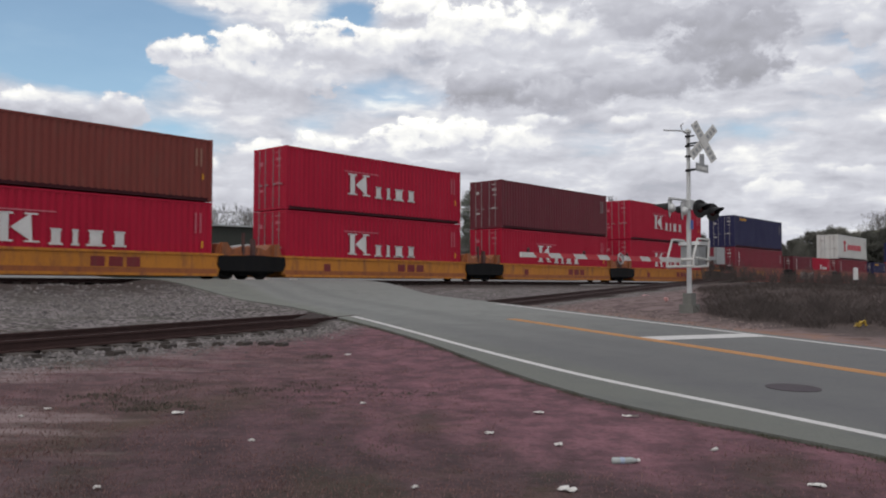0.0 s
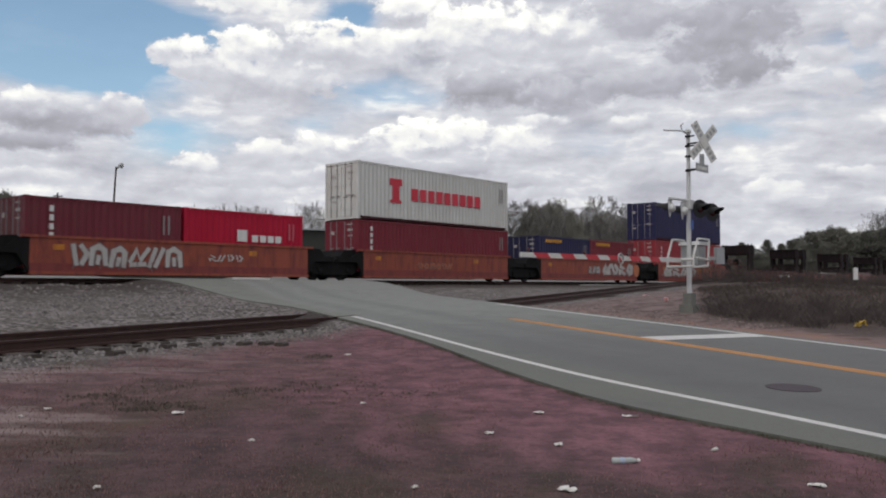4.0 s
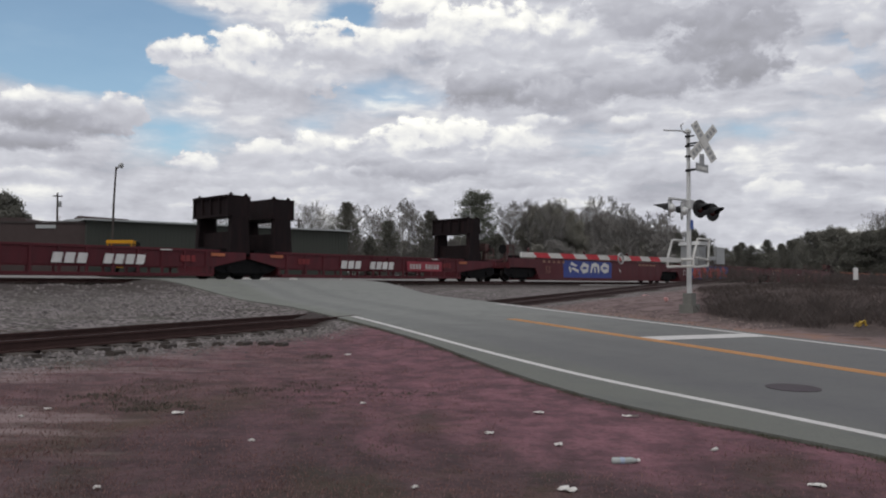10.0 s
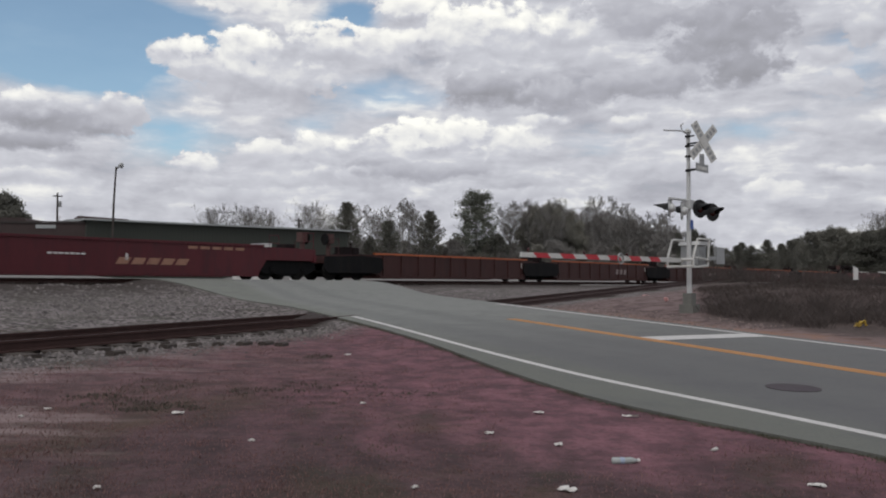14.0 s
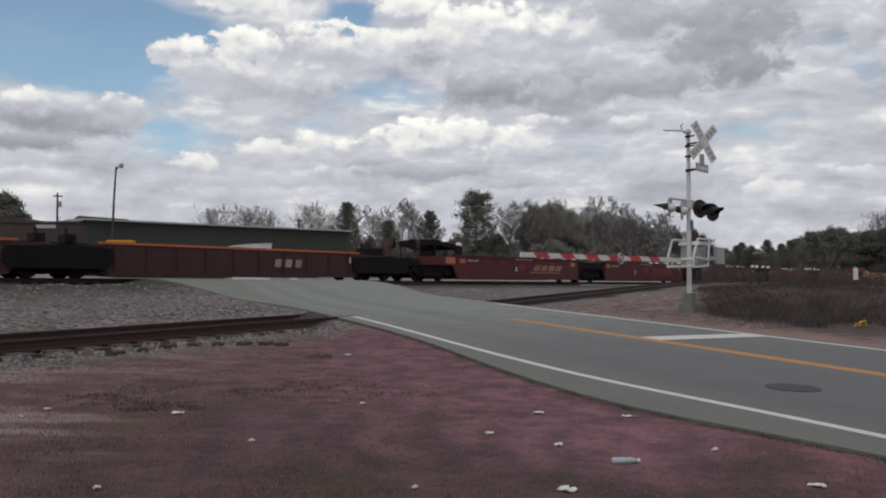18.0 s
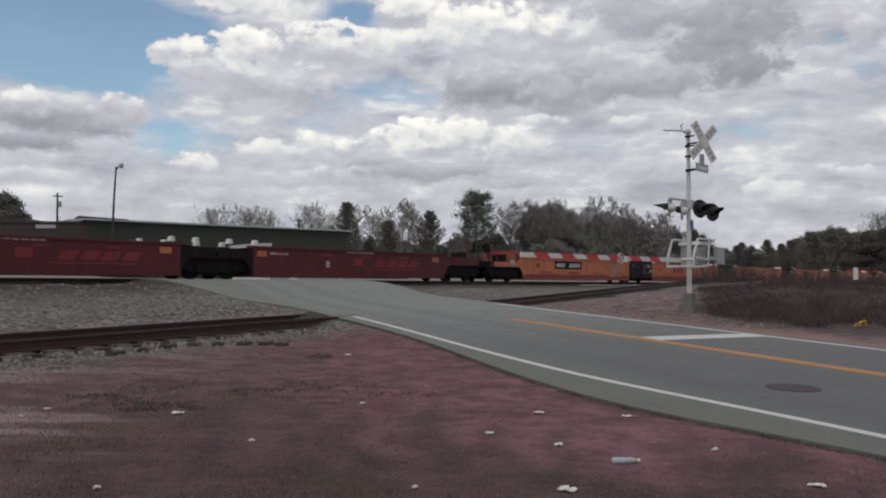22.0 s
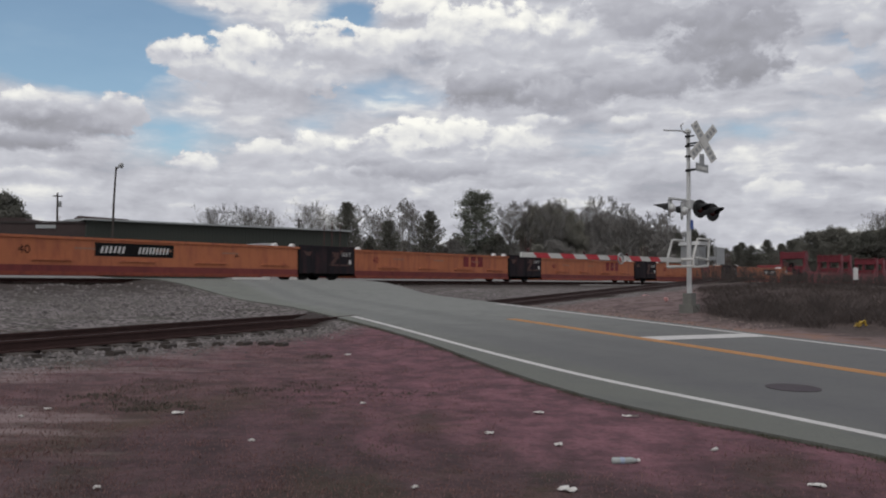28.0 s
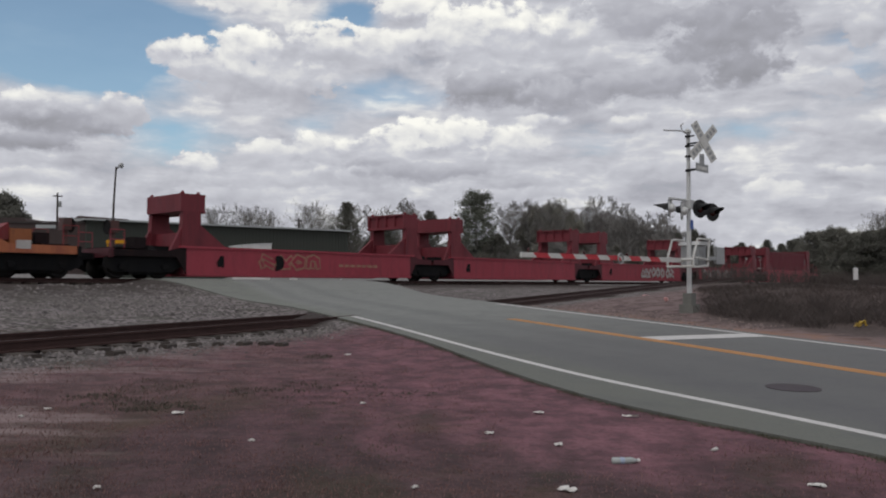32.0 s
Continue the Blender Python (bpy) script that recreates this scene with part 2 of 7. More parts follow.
# ---- mesh building ----
class Shape:
    """Vertices and faces of one part."""

    def __init__(self):
        self.v, self.f = [], []

    def add(self, v, f):
        n = len(self.v)
        self.v += [tuple(p) for p in v]
        self.f += [tuple(i + n for i in q) for q in f]
        return self

    def box(self, x0, x1, y0, y1, z0, z1):
        return self.add([(x, y, z) for x in (x0, x1) for y in (y0, y1) for z in (z0, z1)],
                        [(0, 1, 3, 2), (4, 6, 7, 5), (0, 4, 5, 1), (2, 3, 7, 6), (0, 2, 6, 4), (1, 5, 7, 3)])

    def prism(self, poly, y0, y1):
        """A polygon in x and z, counter-clockwise seen from -y, between y0 and y1."""
        n = len(poly)
        v = [(x, y0, z) for x, z in poly] + [(x, y1, z) for x, z in poly]
        return self.add(v, [tuple(range(n)), tuple(range(2 * n - 1, n - 1, -1))] + [((i + 1) % n, i, n + i, n + (i + 1) % n) for i in range(n)])

    def tube(self, a, b, r0, r1=None, n=8):
        r1 = r0 if r1 is None else r1
        a, b = Vector(a), Vector(b)
        q = (b - a).to_track_quat("Z", "Y")
        ring = [(math.cos(2 * math.pi * i / n), math.sin(2 * math.pi * i / n)) for i in range(n)]
        v = [a + q @ Vector((c * r0, s * r0, 0)) for c, s in ring] + [b + q @ Vector((c * r1, s * r1, 0)) for c, s in ring]
        return self.add(v, [(i, (i + 1) % n, n + (i + 1) % n, n + i) for i in range(n)] + [tuple(range(n - 1, -1, -1)), tuple(range(n, 2 * n))])

    def lathe(self, at, axis, profile, n=16):
        """Rings of (height along axis, radius) round a line."""
        at, q = Vector(at), Vector(axis).to_track_quat("Z", "Y")
        k = len(profile)
        v = [at + q @ Vector((r * math.cos(2 * math.pi * i / n), r * math.sin(2 * math.pi * i / n), h)) for h, r in profile for i in range(n)]
        f = [(j * n + i, j * n + (i + 1) % n, (j + 1) * n + (i + 1) % n, (j + 1) * n + i) for j in range(k - 1) for i in range(n)]
        return self.add(v, f + [tuple(range(n - 1, -1, -1)), tuple(range((k - 1) * n, k * n))])


def mesh_of(name, shape, material, smooth=False):
    me = bpy.data.meshes.new(name)
    me.from_pydata(shape.v, [], shape.f)
    me.materials.append(material)
    if smooth:
        me.polygons.foreach_set("use_smooth", [True] * len(me.polygons))
    me.update()
    return me


def part(name, shape, material, parent, label="", at=None, smooth=False):
    ob = new(name, shape if isinstance(shape, bpy.types.Mesh) else mesh_of(name, shape, material, smooth))
    ob.parent = parent
    if at is not None:
        ob.matrix_basis = at
    if label:
        tagged(ob, label)
    return ob


def thing(name, at, label, category, group=""):
    ob = new(name)
    ob.empty_display_size = 0.2
    ob.matrix_basis = at
    return tagged(ob, label, category, group)


def solid(name, shape, material, label, category, group="", kind="", at=None, smooth=False):
    ob = new(name, mesh_of(name, shape, material, smooth))
    if at is not None:
        ob.matrix_basis = at
    return tagged(ob, label, category, group, kind)


# ---- the plan ----
RAIL = 1.8                                     # top of the main line's rails
D_MAIN, S_DIR = 31.1, radians(48.54)           # main line: distance from the origin, heading
DX, DY = math.cos(S_DIR), math.sin(S_DIR)
R_DIR = math.atan2(0.910, -0.414)              # the road's heading
SPUR_AT, SPUR_DIR = (-2.95, 19.0), math.atan2(0.885, 0.465)   # spur: centre where it meets the road, heading
SLOPE, LEVEL = 0.0374, 0.15                    # the ground's rise along the road


def on_main(s, q=0.0):
    return (-DY * (D_MAIN + q) + DX * s, DX * (D_MAIN + q) + DY * s)


def main_sq(x, y):
    return DX * x + DY * y, -DY * x + DX * y - D_MAIN


def road_al(x, y):
    return -0.414 * x + 0.910 * y, 0.910 * x + 0.414 * y


def on_road(a, l):
    return (-0.414 * a + 0.910 * l, 0.910 * a + 0.414 * l)


def spur_kq(x, y):
    dx, dy = x - SPUR_AT[0], y - SPUR_AT[1]
    c, s = math.cos(SPUR_DIR), math.sin(SPUR_DIR)
    return dx * c + dy * s, -dx * s + dy * c


def smooth(e0, e1, v):
    t = min(1.0, max(0.0, (v - e0) / (e1 - e0)))
    return t * t * (3 - 2 * t)


def road_z(a, l):
    z = LEVEL + SLOPE * min(a, 60)
    x, y = on_road(a, l)
    s, q = main_sq(x, y)
    z = z + (RAIL - 0.01 - z) * smooth(-11.0, -1.5, q)
    return z + 0.45 * smooth(8.0, 40.0, q)


def road_edges(a):
    """The pavement's two sides at a metres along the road: it widens on one side towards the main line."""
    return 5.5 - 0.74 * math.exp(-((a - 6.9) / (2.5 if a < 6.9 else 4.8)) ** 2) - 2.9 * smooth(20.0, 36.0, a), 12.15 + 0.5 * smooth(26.0, 34.0, a)


def spur_z(k):
    return 0.83 + 0.0105 * k + 0.016 * max(0.0, k - 8.0)


def ground_z(x, y):
    a, l = road_al(x, y)
    s, q = main_sq(x, y)
    k, w = spur_kq(x, y)
    z = LEVEL - 0.07 + SLOPE * max(-30.0, min(a, 34.0))
    # spur bed
    z += (spur_z(k) - 0.22 + 0.06 * smooth(-3.0, 9.0, k) - z) * (1.0 - smooth(1.6, 4.0, abs(w))) * (1 - smooth(60, 75, k))
    # weed bank beyond the crossing mast
    z += 0.68 * math.exp(-((l - 20.5) / 3.6) ** 2) * smooth(6.0, 11.0, a) * (1 - smooth(19.0, 27.0, a))
    # embankment of the main line
    z += (RAIL - 0.24 - z) * smooth(-8.0, -2.6, q)
    z += (0.9) * smooth(6.0, 34.0, q)
    # soft unevenness
    z += 0.05 * noise.noise((x * 0.35, y * 0.35, 0.0)) + 0.02 * noise.noise((x * 1.3, y * 1.3, 4.0))
    # stay under the pavement
    e0, e1 = road_edges(a)
    inside = min(l - e0, e1 - l)
    if inside > -1.2:
        z += (road_z(a, l) - 0.03 - z) * smooth(-1.2, -0.1, inside)
        if inside > 0.55:
            z -= 0.12
    return z


# ---- ground ----
def grid_sheet(name, xs, ys, height, material, label, category, kind="structure"):
    nx, ny = len(xs), len(ys)
    v = [(x, y, height(x, y)) for y in ys for x in xs]
    f = [(j * nx + i, j * nx + i + 1, (j + 1) * nx + i + 1, (j + 1) * nx + i) for j in range(ny - 1) for i in range(nx - 1)]
    return solid(name, Shape().add(v, f), material, label, category, kind=kind, smooth=True)


def steps(*runs):
    out = []
    for lo, hi, st in runs:
        n = max(1, round((hi - lo) / st))
        out += [lo + (hi - lo) * i / n for i in range(n)]
    return out + [runs[-1][1]]


def soil_material():
    """Red-brown clay with dry grass, grey gravel round the tracks, sand by the road and a pale lot behind the line."""
    m = bpy.data.materials.new("soil")
    m.use_nodes = True
    nt = m.node_tree
    bs = nt.nodes["Principled BSDF"]
    co = nt.nodes.new("ShaderNodeTexCoord")
    xyz = nt.nodes.new("ShaderNodeSeparateXYZ")
    link(nt, co.outputs["Object"], xyz.inputs[0])
    X, Y = xyz.outputs[0], xyz.outputs[1]

    def line(cx, cy, c0):
        return math_node(nt, "ADD", math_node(nt, "MULTIPLY_ADD", X, cx, c0), math_node(nt, "MULTIPLY", Y, cy))

    def nz(sc, det=6.0, rough=0.65):
        n = nt.nodes.new("ShaderNodeTexNoise")
        n.inputs["Scale"].default_value, n.inputs["Detail"].default_value, n.inputs["Roughness"].default_value = sc, det, rough
        link(nt, co.outputs["Object"], n.inputs["Vector"])
        return n.outputs["Fac"]

    def ramp(v, lo, hi):
        mr = nt.nodes.new("ShaderNodeMapRange")
        mr.interpolation_type = "SMOOTHSTEP"
        mr.inputs["From Min"].default_value, mr.inputs["From Max"].default_value = lo, hi
        link(nt, v, mr.inputs["Value"])
        return mr.outputs[0]

    def mixed(fac, a, b):
        mx = nt.nodes.new("ShaderNodeMix")
        mx.data_type = "RGBA"
        link(nt, fac, mx.inputs["Factor"])
        for key, v in (("A", a), ("B", b)):
            if isinstance(v, tuple):
                mx.inputs[key].default_value = (*v, 1)
            else:
                link(nt, v, mx.inputs[key])
        return mx.outputs["Result"]

    broad, mid, fine, tiny, pebble = nz(0.35), nz(1.3), nz(7.0), nz(38.0, 3.0), nz(10.0, 2.0, 0.5)
    wob = math_node(nt, "MULTIPLY_ADD", mid, 3.0, -1.5)
    q = line(-DY, DX, -D_MAIN)
    s = line(DX, DY, 0.0)
    road_l = line(0.910, 0.414, 0.0)
    road_a = line(-0.414, 0.910, 0.0)
    c_, s_ = math.cos(SPUR_DIR), math.sin(SPUR_DIR)
    w = line(-s_, c_, s_ * SPUR_AT[0] - c_ * SPUR_AT[1])
    clod = nz(2.7, 6.0, 0.68)
    speck = nz(19.0, 3.0, 0.7)
    streak = nt.nodes.new("ShaderNodeTexNoise")
    lay = nt.nodes.new("ShaderNodeMapping")
    lay.inputs["Scale"].default_value = (0.45, 1.9, 1.0)
    link(nt, co.outputs["Object"], lay.inputs["Vector"])
    link(nt, lay.outputs[0], streak.inputs["Vector"])
    streak.inputs["Scale"].default_value, streak.inputs["Detail"].default_value, streak.inputs["Roughness"].default_value = 1.0, 5.0, 0.6
    streak = streak.outputs["Fac"]
    # clay: pinkish red by the road, dull brown and olive grass litter away from it
    clay = mixed(ramp(clod, 0.30, 0.66), (0.244, 0.116, 0.140), (0.104, 0.056, 0.066))
    clay = mixed(math_node(nt, "MULTIPLY", ramp(speck, 0.45, 0.7), 0.5), clay, (0.085, 0.048, 0.047))
    litter_ = mixed(ramp(clod, 0.36, 0.66), (0.118, 0.068, 0.074), (0.058, 0.037, 0.040))
    litter_ = mixed(math_node(nt, "MULTIPLY", ramp(speck, 0.42, 0.7), 0.7), litter_, (0.048, 0.033, 0.033))
    litter_ = mixed(math_node(nt, "MULTIPLY", ramp(broad, 0.47, 0.62), 0.55), litter_, (0.090, 0.068, 0.038))
    litter_ = mixed(math_node(nt, "MULTIPLY", ramp(mid, 0.52, 0.66), 0.6), litter_, (0.052, 0.046, 0.034))
    near = math_node(nt, "ADD", math_node(nt, "MULTIPLY_ADD", broad, 2.4, -1.2), math_node(nt, "MULTIPLY_ADD", road_l, -0.6, 1.5))
    near = math_node(nt, "ADD", near, math_node(nt, "MULTIPLY_ADD", mid, 2.0, -1.0))
    near = math_node(nt, "MULTIPLY_ADD", math_node(nt, "SUBTRACT", 1.0, ramp(road_a, 3.0, 7.5)), 1.5, near)
    col = mixed(ramp(near, -0.5, 0.9), clay, litter_)
    # greyish pink strip with bare pale streaks beside the spur
    strip = ramp(math_node(nt, "MULTIPLY_ADD", wob, 1.0, w), -6.4, -4.2)
    strip = math_node(nt, "MULTIPLY", strip, math_node(nt, "SUBTRACT", 1.0, ramp(math_node(nt, "ADD", road_l, wob), 2.2, 4.6)))
    dusty = mixed(ramp(clod, 0.34, 0.64), (0.172, 0.098, 0.106), (0.086, 0.053, 0.056))
    col = mixed(math_node(nt, "MULTIPLY", strip, 0.9), col, dusty)
    pale = math_node(nt, "MULTIPLY", ramp(streak, 0.50, 0.66), ramp(math_node(nt, "ADD", w, wob), -7.5, -4.4))
    pale = math_node(nt, "MULTIPLY", pale, math_node(nt, "SUBTRACT", 1.0, ramp(road_l, 1.2, 3.4)))
    col = mixed(math_node(nt, "MULTIPLY", pale, 0.75), col, (0.29, 0.225, 0.22))
    # sand along the far side of the road
    sand = math_node(nt, "MULTIPLY", ramp(math_node(nt, "MULTIPLY_ADD", wob, 0.25, road_l), 11.8, 12.1), math_node(nt, "SUBTRACT", 1.0, ramp(math_node(nt, "MULTIPLY_ADD", wob, 0.8, road_l), 12.6, 13.7)))
    col = mixed(math_node(nt, "MULTIPLY", ramp(road_l, 11.5, 12.0), 0.85), col, mixed(ramp(clod, 0.4, 0.62), (0.215, 0.165, 0.155), (0.095, 0.068, 0.063)))
    col = mixed(math_node(nt, "MULTIPLY", math_node(nt, "MULTIPLY", sand, ramp(clod, 0.36, 0.56)), 0.85), col, (0.30, 0.175, 0.125))
    # dull bank beyond it
    bank = math_node(nt, "MULTIPLY", ramp(math_node(nt, "MULTIPLY_ADD", wob, 0.5, road_l), 13.2, 14.6), ramp(math_node(nt, "MULTIPLY_ADD", wob, 0.4, line(1.0, -0.30, 0.0)), 0.0, 0.9))
    col = mixed(bank, col, mixed(ramp(fine, 0.35, 0.65), (0.105, 0.080, 0.074), (0.064, 0.049, 0.045)))
    # gravel
    stone = mixed(ramp(pebble, 0.38, 0.62), (0.055, 0.047, 0.046), (0.262, 0.232, 0.228))
    stone = mixed(math_node(nt, "MULTIPLY", ramp(clod, 0.48, 0.68), 0.65), stone, (0.075, 0.070, 0.058))
    stone = mixed(math_node(nt, "MULTIPLY", ramp(mid, 0.46, 0.66), 0.7), stone, (0.076, 0.072, 0.058))
    stone = mixed(math_node(nt, "MULTIPLY", ramp(math_node(nt, "MULTIPLY_ADD", wob, 1.2, q), -7.8, -4.2), 0.85), stone, (0.045, 0.036, 0.032))
    g_main = ramp(math_node(nt, "ADD", w, math_node(nt, "MULTIPLY", wob, 0.8)), -3.4, -1.6)
    col = mixed(math_node(nt, "MULTIPLY", g_main, math_node(nt, "SUBTRACT", 1.0, math_node(nt, "MULTIPLY", bank, math_node(nt, "SUBTRACT", 1.0, ramp(w, 0.5, 2.5))))), col, stone)
    # darker bed between and beside the spur's rails
    bed = math_node(nt, "SUBTRACT", 1.0, ramp(math_node(nt, "ABSOLUTE", w), 0.85, 1.25))
    col = mixed(math_node(nt, "MULTIPLY", bed, 0.85), col, (0.036, 0.026, 0.024))
    # the pale lot behind the line
    lot = math_node(nt, "MULTIPLY", ramp(q, 4.0, 6.0), math_node(nt, "SUBTRACT", 1.0, ramp(q, 60.0, 80.0)))
    col = mixed(lot, col, mixed(ramp(mid, 0.3, 0.7), (0.24, 0.228, 0.22), (0.16, 0.15, 0.145)))
    far = ramp(q, 60.0, 85.0)
    col = mixed(far, col, (0.10, 0.085, 0.06))
    link(nt, col, bs.inputs["Base Color"])
    bs.inputs["Roughness"].default_value = 0.95
    bs.inputs["Specular IOR Level"].default_value = 0.2
    bp = nt.nodes.new("ShaderNodeBump")
    bp.inputs["Strength"].default_value, bp.inputs["Distance"].default_value = 0.9, 0.035
    link(nt, math_node(nt, "ADD", math_node(nt, "MULTIPLY_ADD", tiny, 0.4, fine), math_node(nt, "MULTIPLY", pebble, 0.5)), bp.inputs["Height"])
    link(nt, bp.outputs[0], bs.inputs["Normal"])
    return m


M_SOIL = soil_material()


def road_material():
    """Worn asphalt: paler towards the crossing, greenish on the shoulder, darker on the near lane, with patches, grain
    and oily wheel tracks.
    """
    m = bpy.data.materials.new("asphalt")
    m.use_nodes = True
    nt = m.node_tree
    bs = nt.nodes["Principled BSDF"]
    co = nt.nodes.new("ShaderNodeTexCoord")
    xyz = nt.nodes.new("ShaderNodeSeparateXYZ")
    link(nt, co.outputs["Object"], xyz.inputs[0])

    def line(cx, cy):
        return math_node(nt, "ADD", math_node(nt, "MULTIPLY", xyz.outputs[0], cx), math_node(nt, "MULTIPLY", xyz.outputs[1], cy))

    def nz(sc, det=5.0):
        n = nt.nodes.new("ShaderNodeTexNoise")
        n.inputs["Scale"].default_value, n.inputs["Detail"].default_value, n.inputs["Roughness"].default_value = sc, det, 0.65
        link(nt, co.outputs["Object"], n.inputs["Vector"])
        return n.outputs["Fac"]

    def ramp(v, lo, hi, top=1.0):
        mr = nt.nodes.new("ShaderNodeMapRange")
        mr.interpolation_type = "SMOOTHSTEP"
        mr.inputs["From Min"].default_value, mr.inputs["From Max"].default_value, mr.inputs["To Max"].default_value = lo, hi, top
        link(nt, v, mr.inputs["Value"])
        return mr.outputs[0]

    def mixed(fac, a, b):
        mx = nt.nodes.new("ShaderNodeMix")
        mx.data_type = "RGBA"
        link(nt, fac, mx.inputs["Factor"])
        for key, v in (("A", a), ("B", b)):
            if isinstance(v, tuple):
                mx.inputs[key].default_value = (*v, 1)
            else:
                link(nt, v, mx.inputs[key])
        return mx.outputs["Result"]

    broad, mid, grain = nz(0.35), nz(1.7), nz(48.0, 3.0)
    along, across = line(-0.414, 0.910), line(0.910, 0.414)
    wob = math_node(nt, "MULTIPLY_ADD", broad, 8.0, -4.0)
    col = mixed(ramp(math_node(nt, "ADD", along, wob), 7.0, 21.0), (0.122, 0.123, 0.122), (0.212, 0.220, 0.203))
    col = mixed(ramp(across, 6.3, 5.6, 0.6), col, (0.150, 0.160, 0.128))
    col = mixed(ramp(mid, 0.45, 0.7, 0.35), col, (0.085, 0.086, 0.092))
    track = math_node(nt, "ABSOLUTE", math_node(nt, "SUBTRACT", math_node(nt, "ABSOLUTE", math_node(nt, "SUBTRACT", across, 7.4)), 0.75))
    col = mixed(ramp(math_node(nt, "MULTIPLY_ADD", mid, 0.4, track), 0.75, 0.25, 0.3), col, (0.10, 0.10, 0.104))
    col = mixed(ramp(grain, 0.35, 0.75, 0.45), col, (0.07, 0.07, 0.068))
    link(nt, col, bs.inputs["Base Color"])
    bs.inputs["Roughness"].default_value = 0.88
    bp = nt.nodes.new("ShaderNodeBump")
    bp.inputs["Strength"].default_value, bp.inputs["Distance"].default_value = 0.3, 0.02
    link(nt, grain, bp.inputs["Height"])
    link(nt, bp.outputs[0], bs.inputs["Normal"])
    return m


M_ROAD = road_material()
M_LINE = surface("road_paint", (0.6, 0.585, 0.57), (0.4, 0.39, 0.38), rough=0.7, scale=4.0, amount=0.4, fine=50.0, bump=0.1)
M_YELLOW = surface("yellow_road_paint", (0.5, 0.23, 0.06), (0.32, 0.16, 0.07), rough=0.7, scale=4.0, amount=0.4, fine=50.0, bump=0.1)
M_RAIL = surface("rusty_rail", (0.062, 0.03, 0.026), (0.035, 0.02, 0.018), rough=0.7, metal=0.4, scale=5.0, bump=0.2)
M_TIE = surface("creosoted_tie", (0.045, 0.035, 0.03), (0.09, 0.075, 0.065), rough=0.9, scale=3.0, fine=30, stretch=(0.3, 2, 2), spread=0.3)

grid_sheet("ground", steps((-2600, -300, 460), (-300, -80, 20), (-80, -24, 3), (-24, 30, 0.4), (30, 90, 3), (90, 300, 21), (300, 2600, 460)),
           steps((-300, -20, 40), (-20, 2, 2), (2, 46, 0.4), (46, 100, 3), (100, 300, 20), (300, 3600, 550)),
           ground_z, M_SOIL, "reddish clay ground with dry brown grass", "ground")


def road_strip(name, a_list, lo, hi, lift, material, label, category, n=8):
    v, f = [], []
    for a in a_list:
        l0, l1 = (lo(a) if callable(lo) else lo), (hi(a) if callable(hi) else hi)
        for i in range(n + 1):
            l = l0 + (l1 - l0) * i / n
            x, y = on_road(a, l)
            v.append((x, y, road_z(a, l) + lift))
    w = n + 1
    f = [(j * w + i, j * w + i + 1, (j + 1) * w + i + 1, (j + 1) * w + i) for j in range(len(a_list) - 1) for i in range(n)]
    # skirt down both sides
    for side in (0, n):
        b = len(v)
        v += [(v[j * w + side][0], v[j * w + side][1], v[j * w + side][2] - 0.12) for j in range(len(a_list))]
        f += [(j * w + side, (j + 1) * w + side, b + j + 1, b + j) for j in range(len(a_list) - 1)]
    return solid(name, Shape().add(v, f), material, label, category, kind="structure")


A_ALL = steps((-40, 0, 4), (0, 46, 0.5), (46, 90, 4))
road_strip("road", A_ALL, lambda a: road_edges(a)[0], lambda a: road_edges(a)[1], 0.0, M_ROAD, "worn grey asphalt road over the tracks", "road", 14)


def road_mark(name, a0, a1, l0, l1, material, label):
    sh = road_strip(name, steps((a0, a1, 0.5)), l0, l1, 0.005, material, label, "road marking", 1)
    return sh


def near_line(a):
    return 5.96 - 0.44 * math.exp(-((a - 8.6) / (3.3 if a < 8.6 else 6.3)) ** 2)


road_mark("edge_line", -40, 17.9, lambda a: near_line(a) - 0.06, lambda a: near_line(a) + 0.06, M_LINE, "white painted edge line on the asphalt")
road_mark("edge_line", -40, 22.0, 11.74, 11.86, M_LINE, "white painted edge line on the asphalt")
road_mark("centre_line", -40, 16.4, 9.02, 9.135, M_YELLOW, "yellow painted centre line on the asphalt")
road_mark("centre_line", -40, 16.4, 9.165, 9.28, M_YELLOW, "yellow painted centre line on the asphalt")
road_mark("stop_bar", 11.38, 11.98, 9.286, 11.735, M_LINE, "wide white painted stop bar")


# ---- tracks ----
def rail_profile():
    return [(-0.07, 0.0), (0.07, 0.0), (0.07, 0.02), (0.012, 0.04), (0.012, 0.12), (0.036, 0.13), (0.036, 0.165), (-0.036, 0.165), (-0.036, 0.13), (-0.012, 0.12), (-0.012, 0.04), (-0.07, 0.02)]


def rail_run(sh, pts, side):
    """One rail along points (x, y, z of its foot) that share a heading."""
    pr = rail_profile()
    n = len(pr)
    v = []
    for i, (x, y, z) in enumerate(pts):
        j0, j1 = max(0, i - 1), min(len(pts) - 1, i + 1)
        dx, dy = pts[j1][0] - pts[j0][0], pts[j1][1] - pts[j0][1]
        k = math.hypot(dx, dy)
        nx, ny = -dy / k, dx / k
        v += [(x + nx * (side + o), y + ny * (side + o), z + h) for o, h in pr]
    f = [(i * n + j, i * n + (j + 1) % n, (i + 1) * n + (j + 1) % n, (i + 1) * n + j) for i in range(len(pts) - 1) for j in range(n)]
    return sh.add(v, f + [tuple(range(n))[::-1], tuple(range((len(pts) - 1) * n, len(pts) * n))])


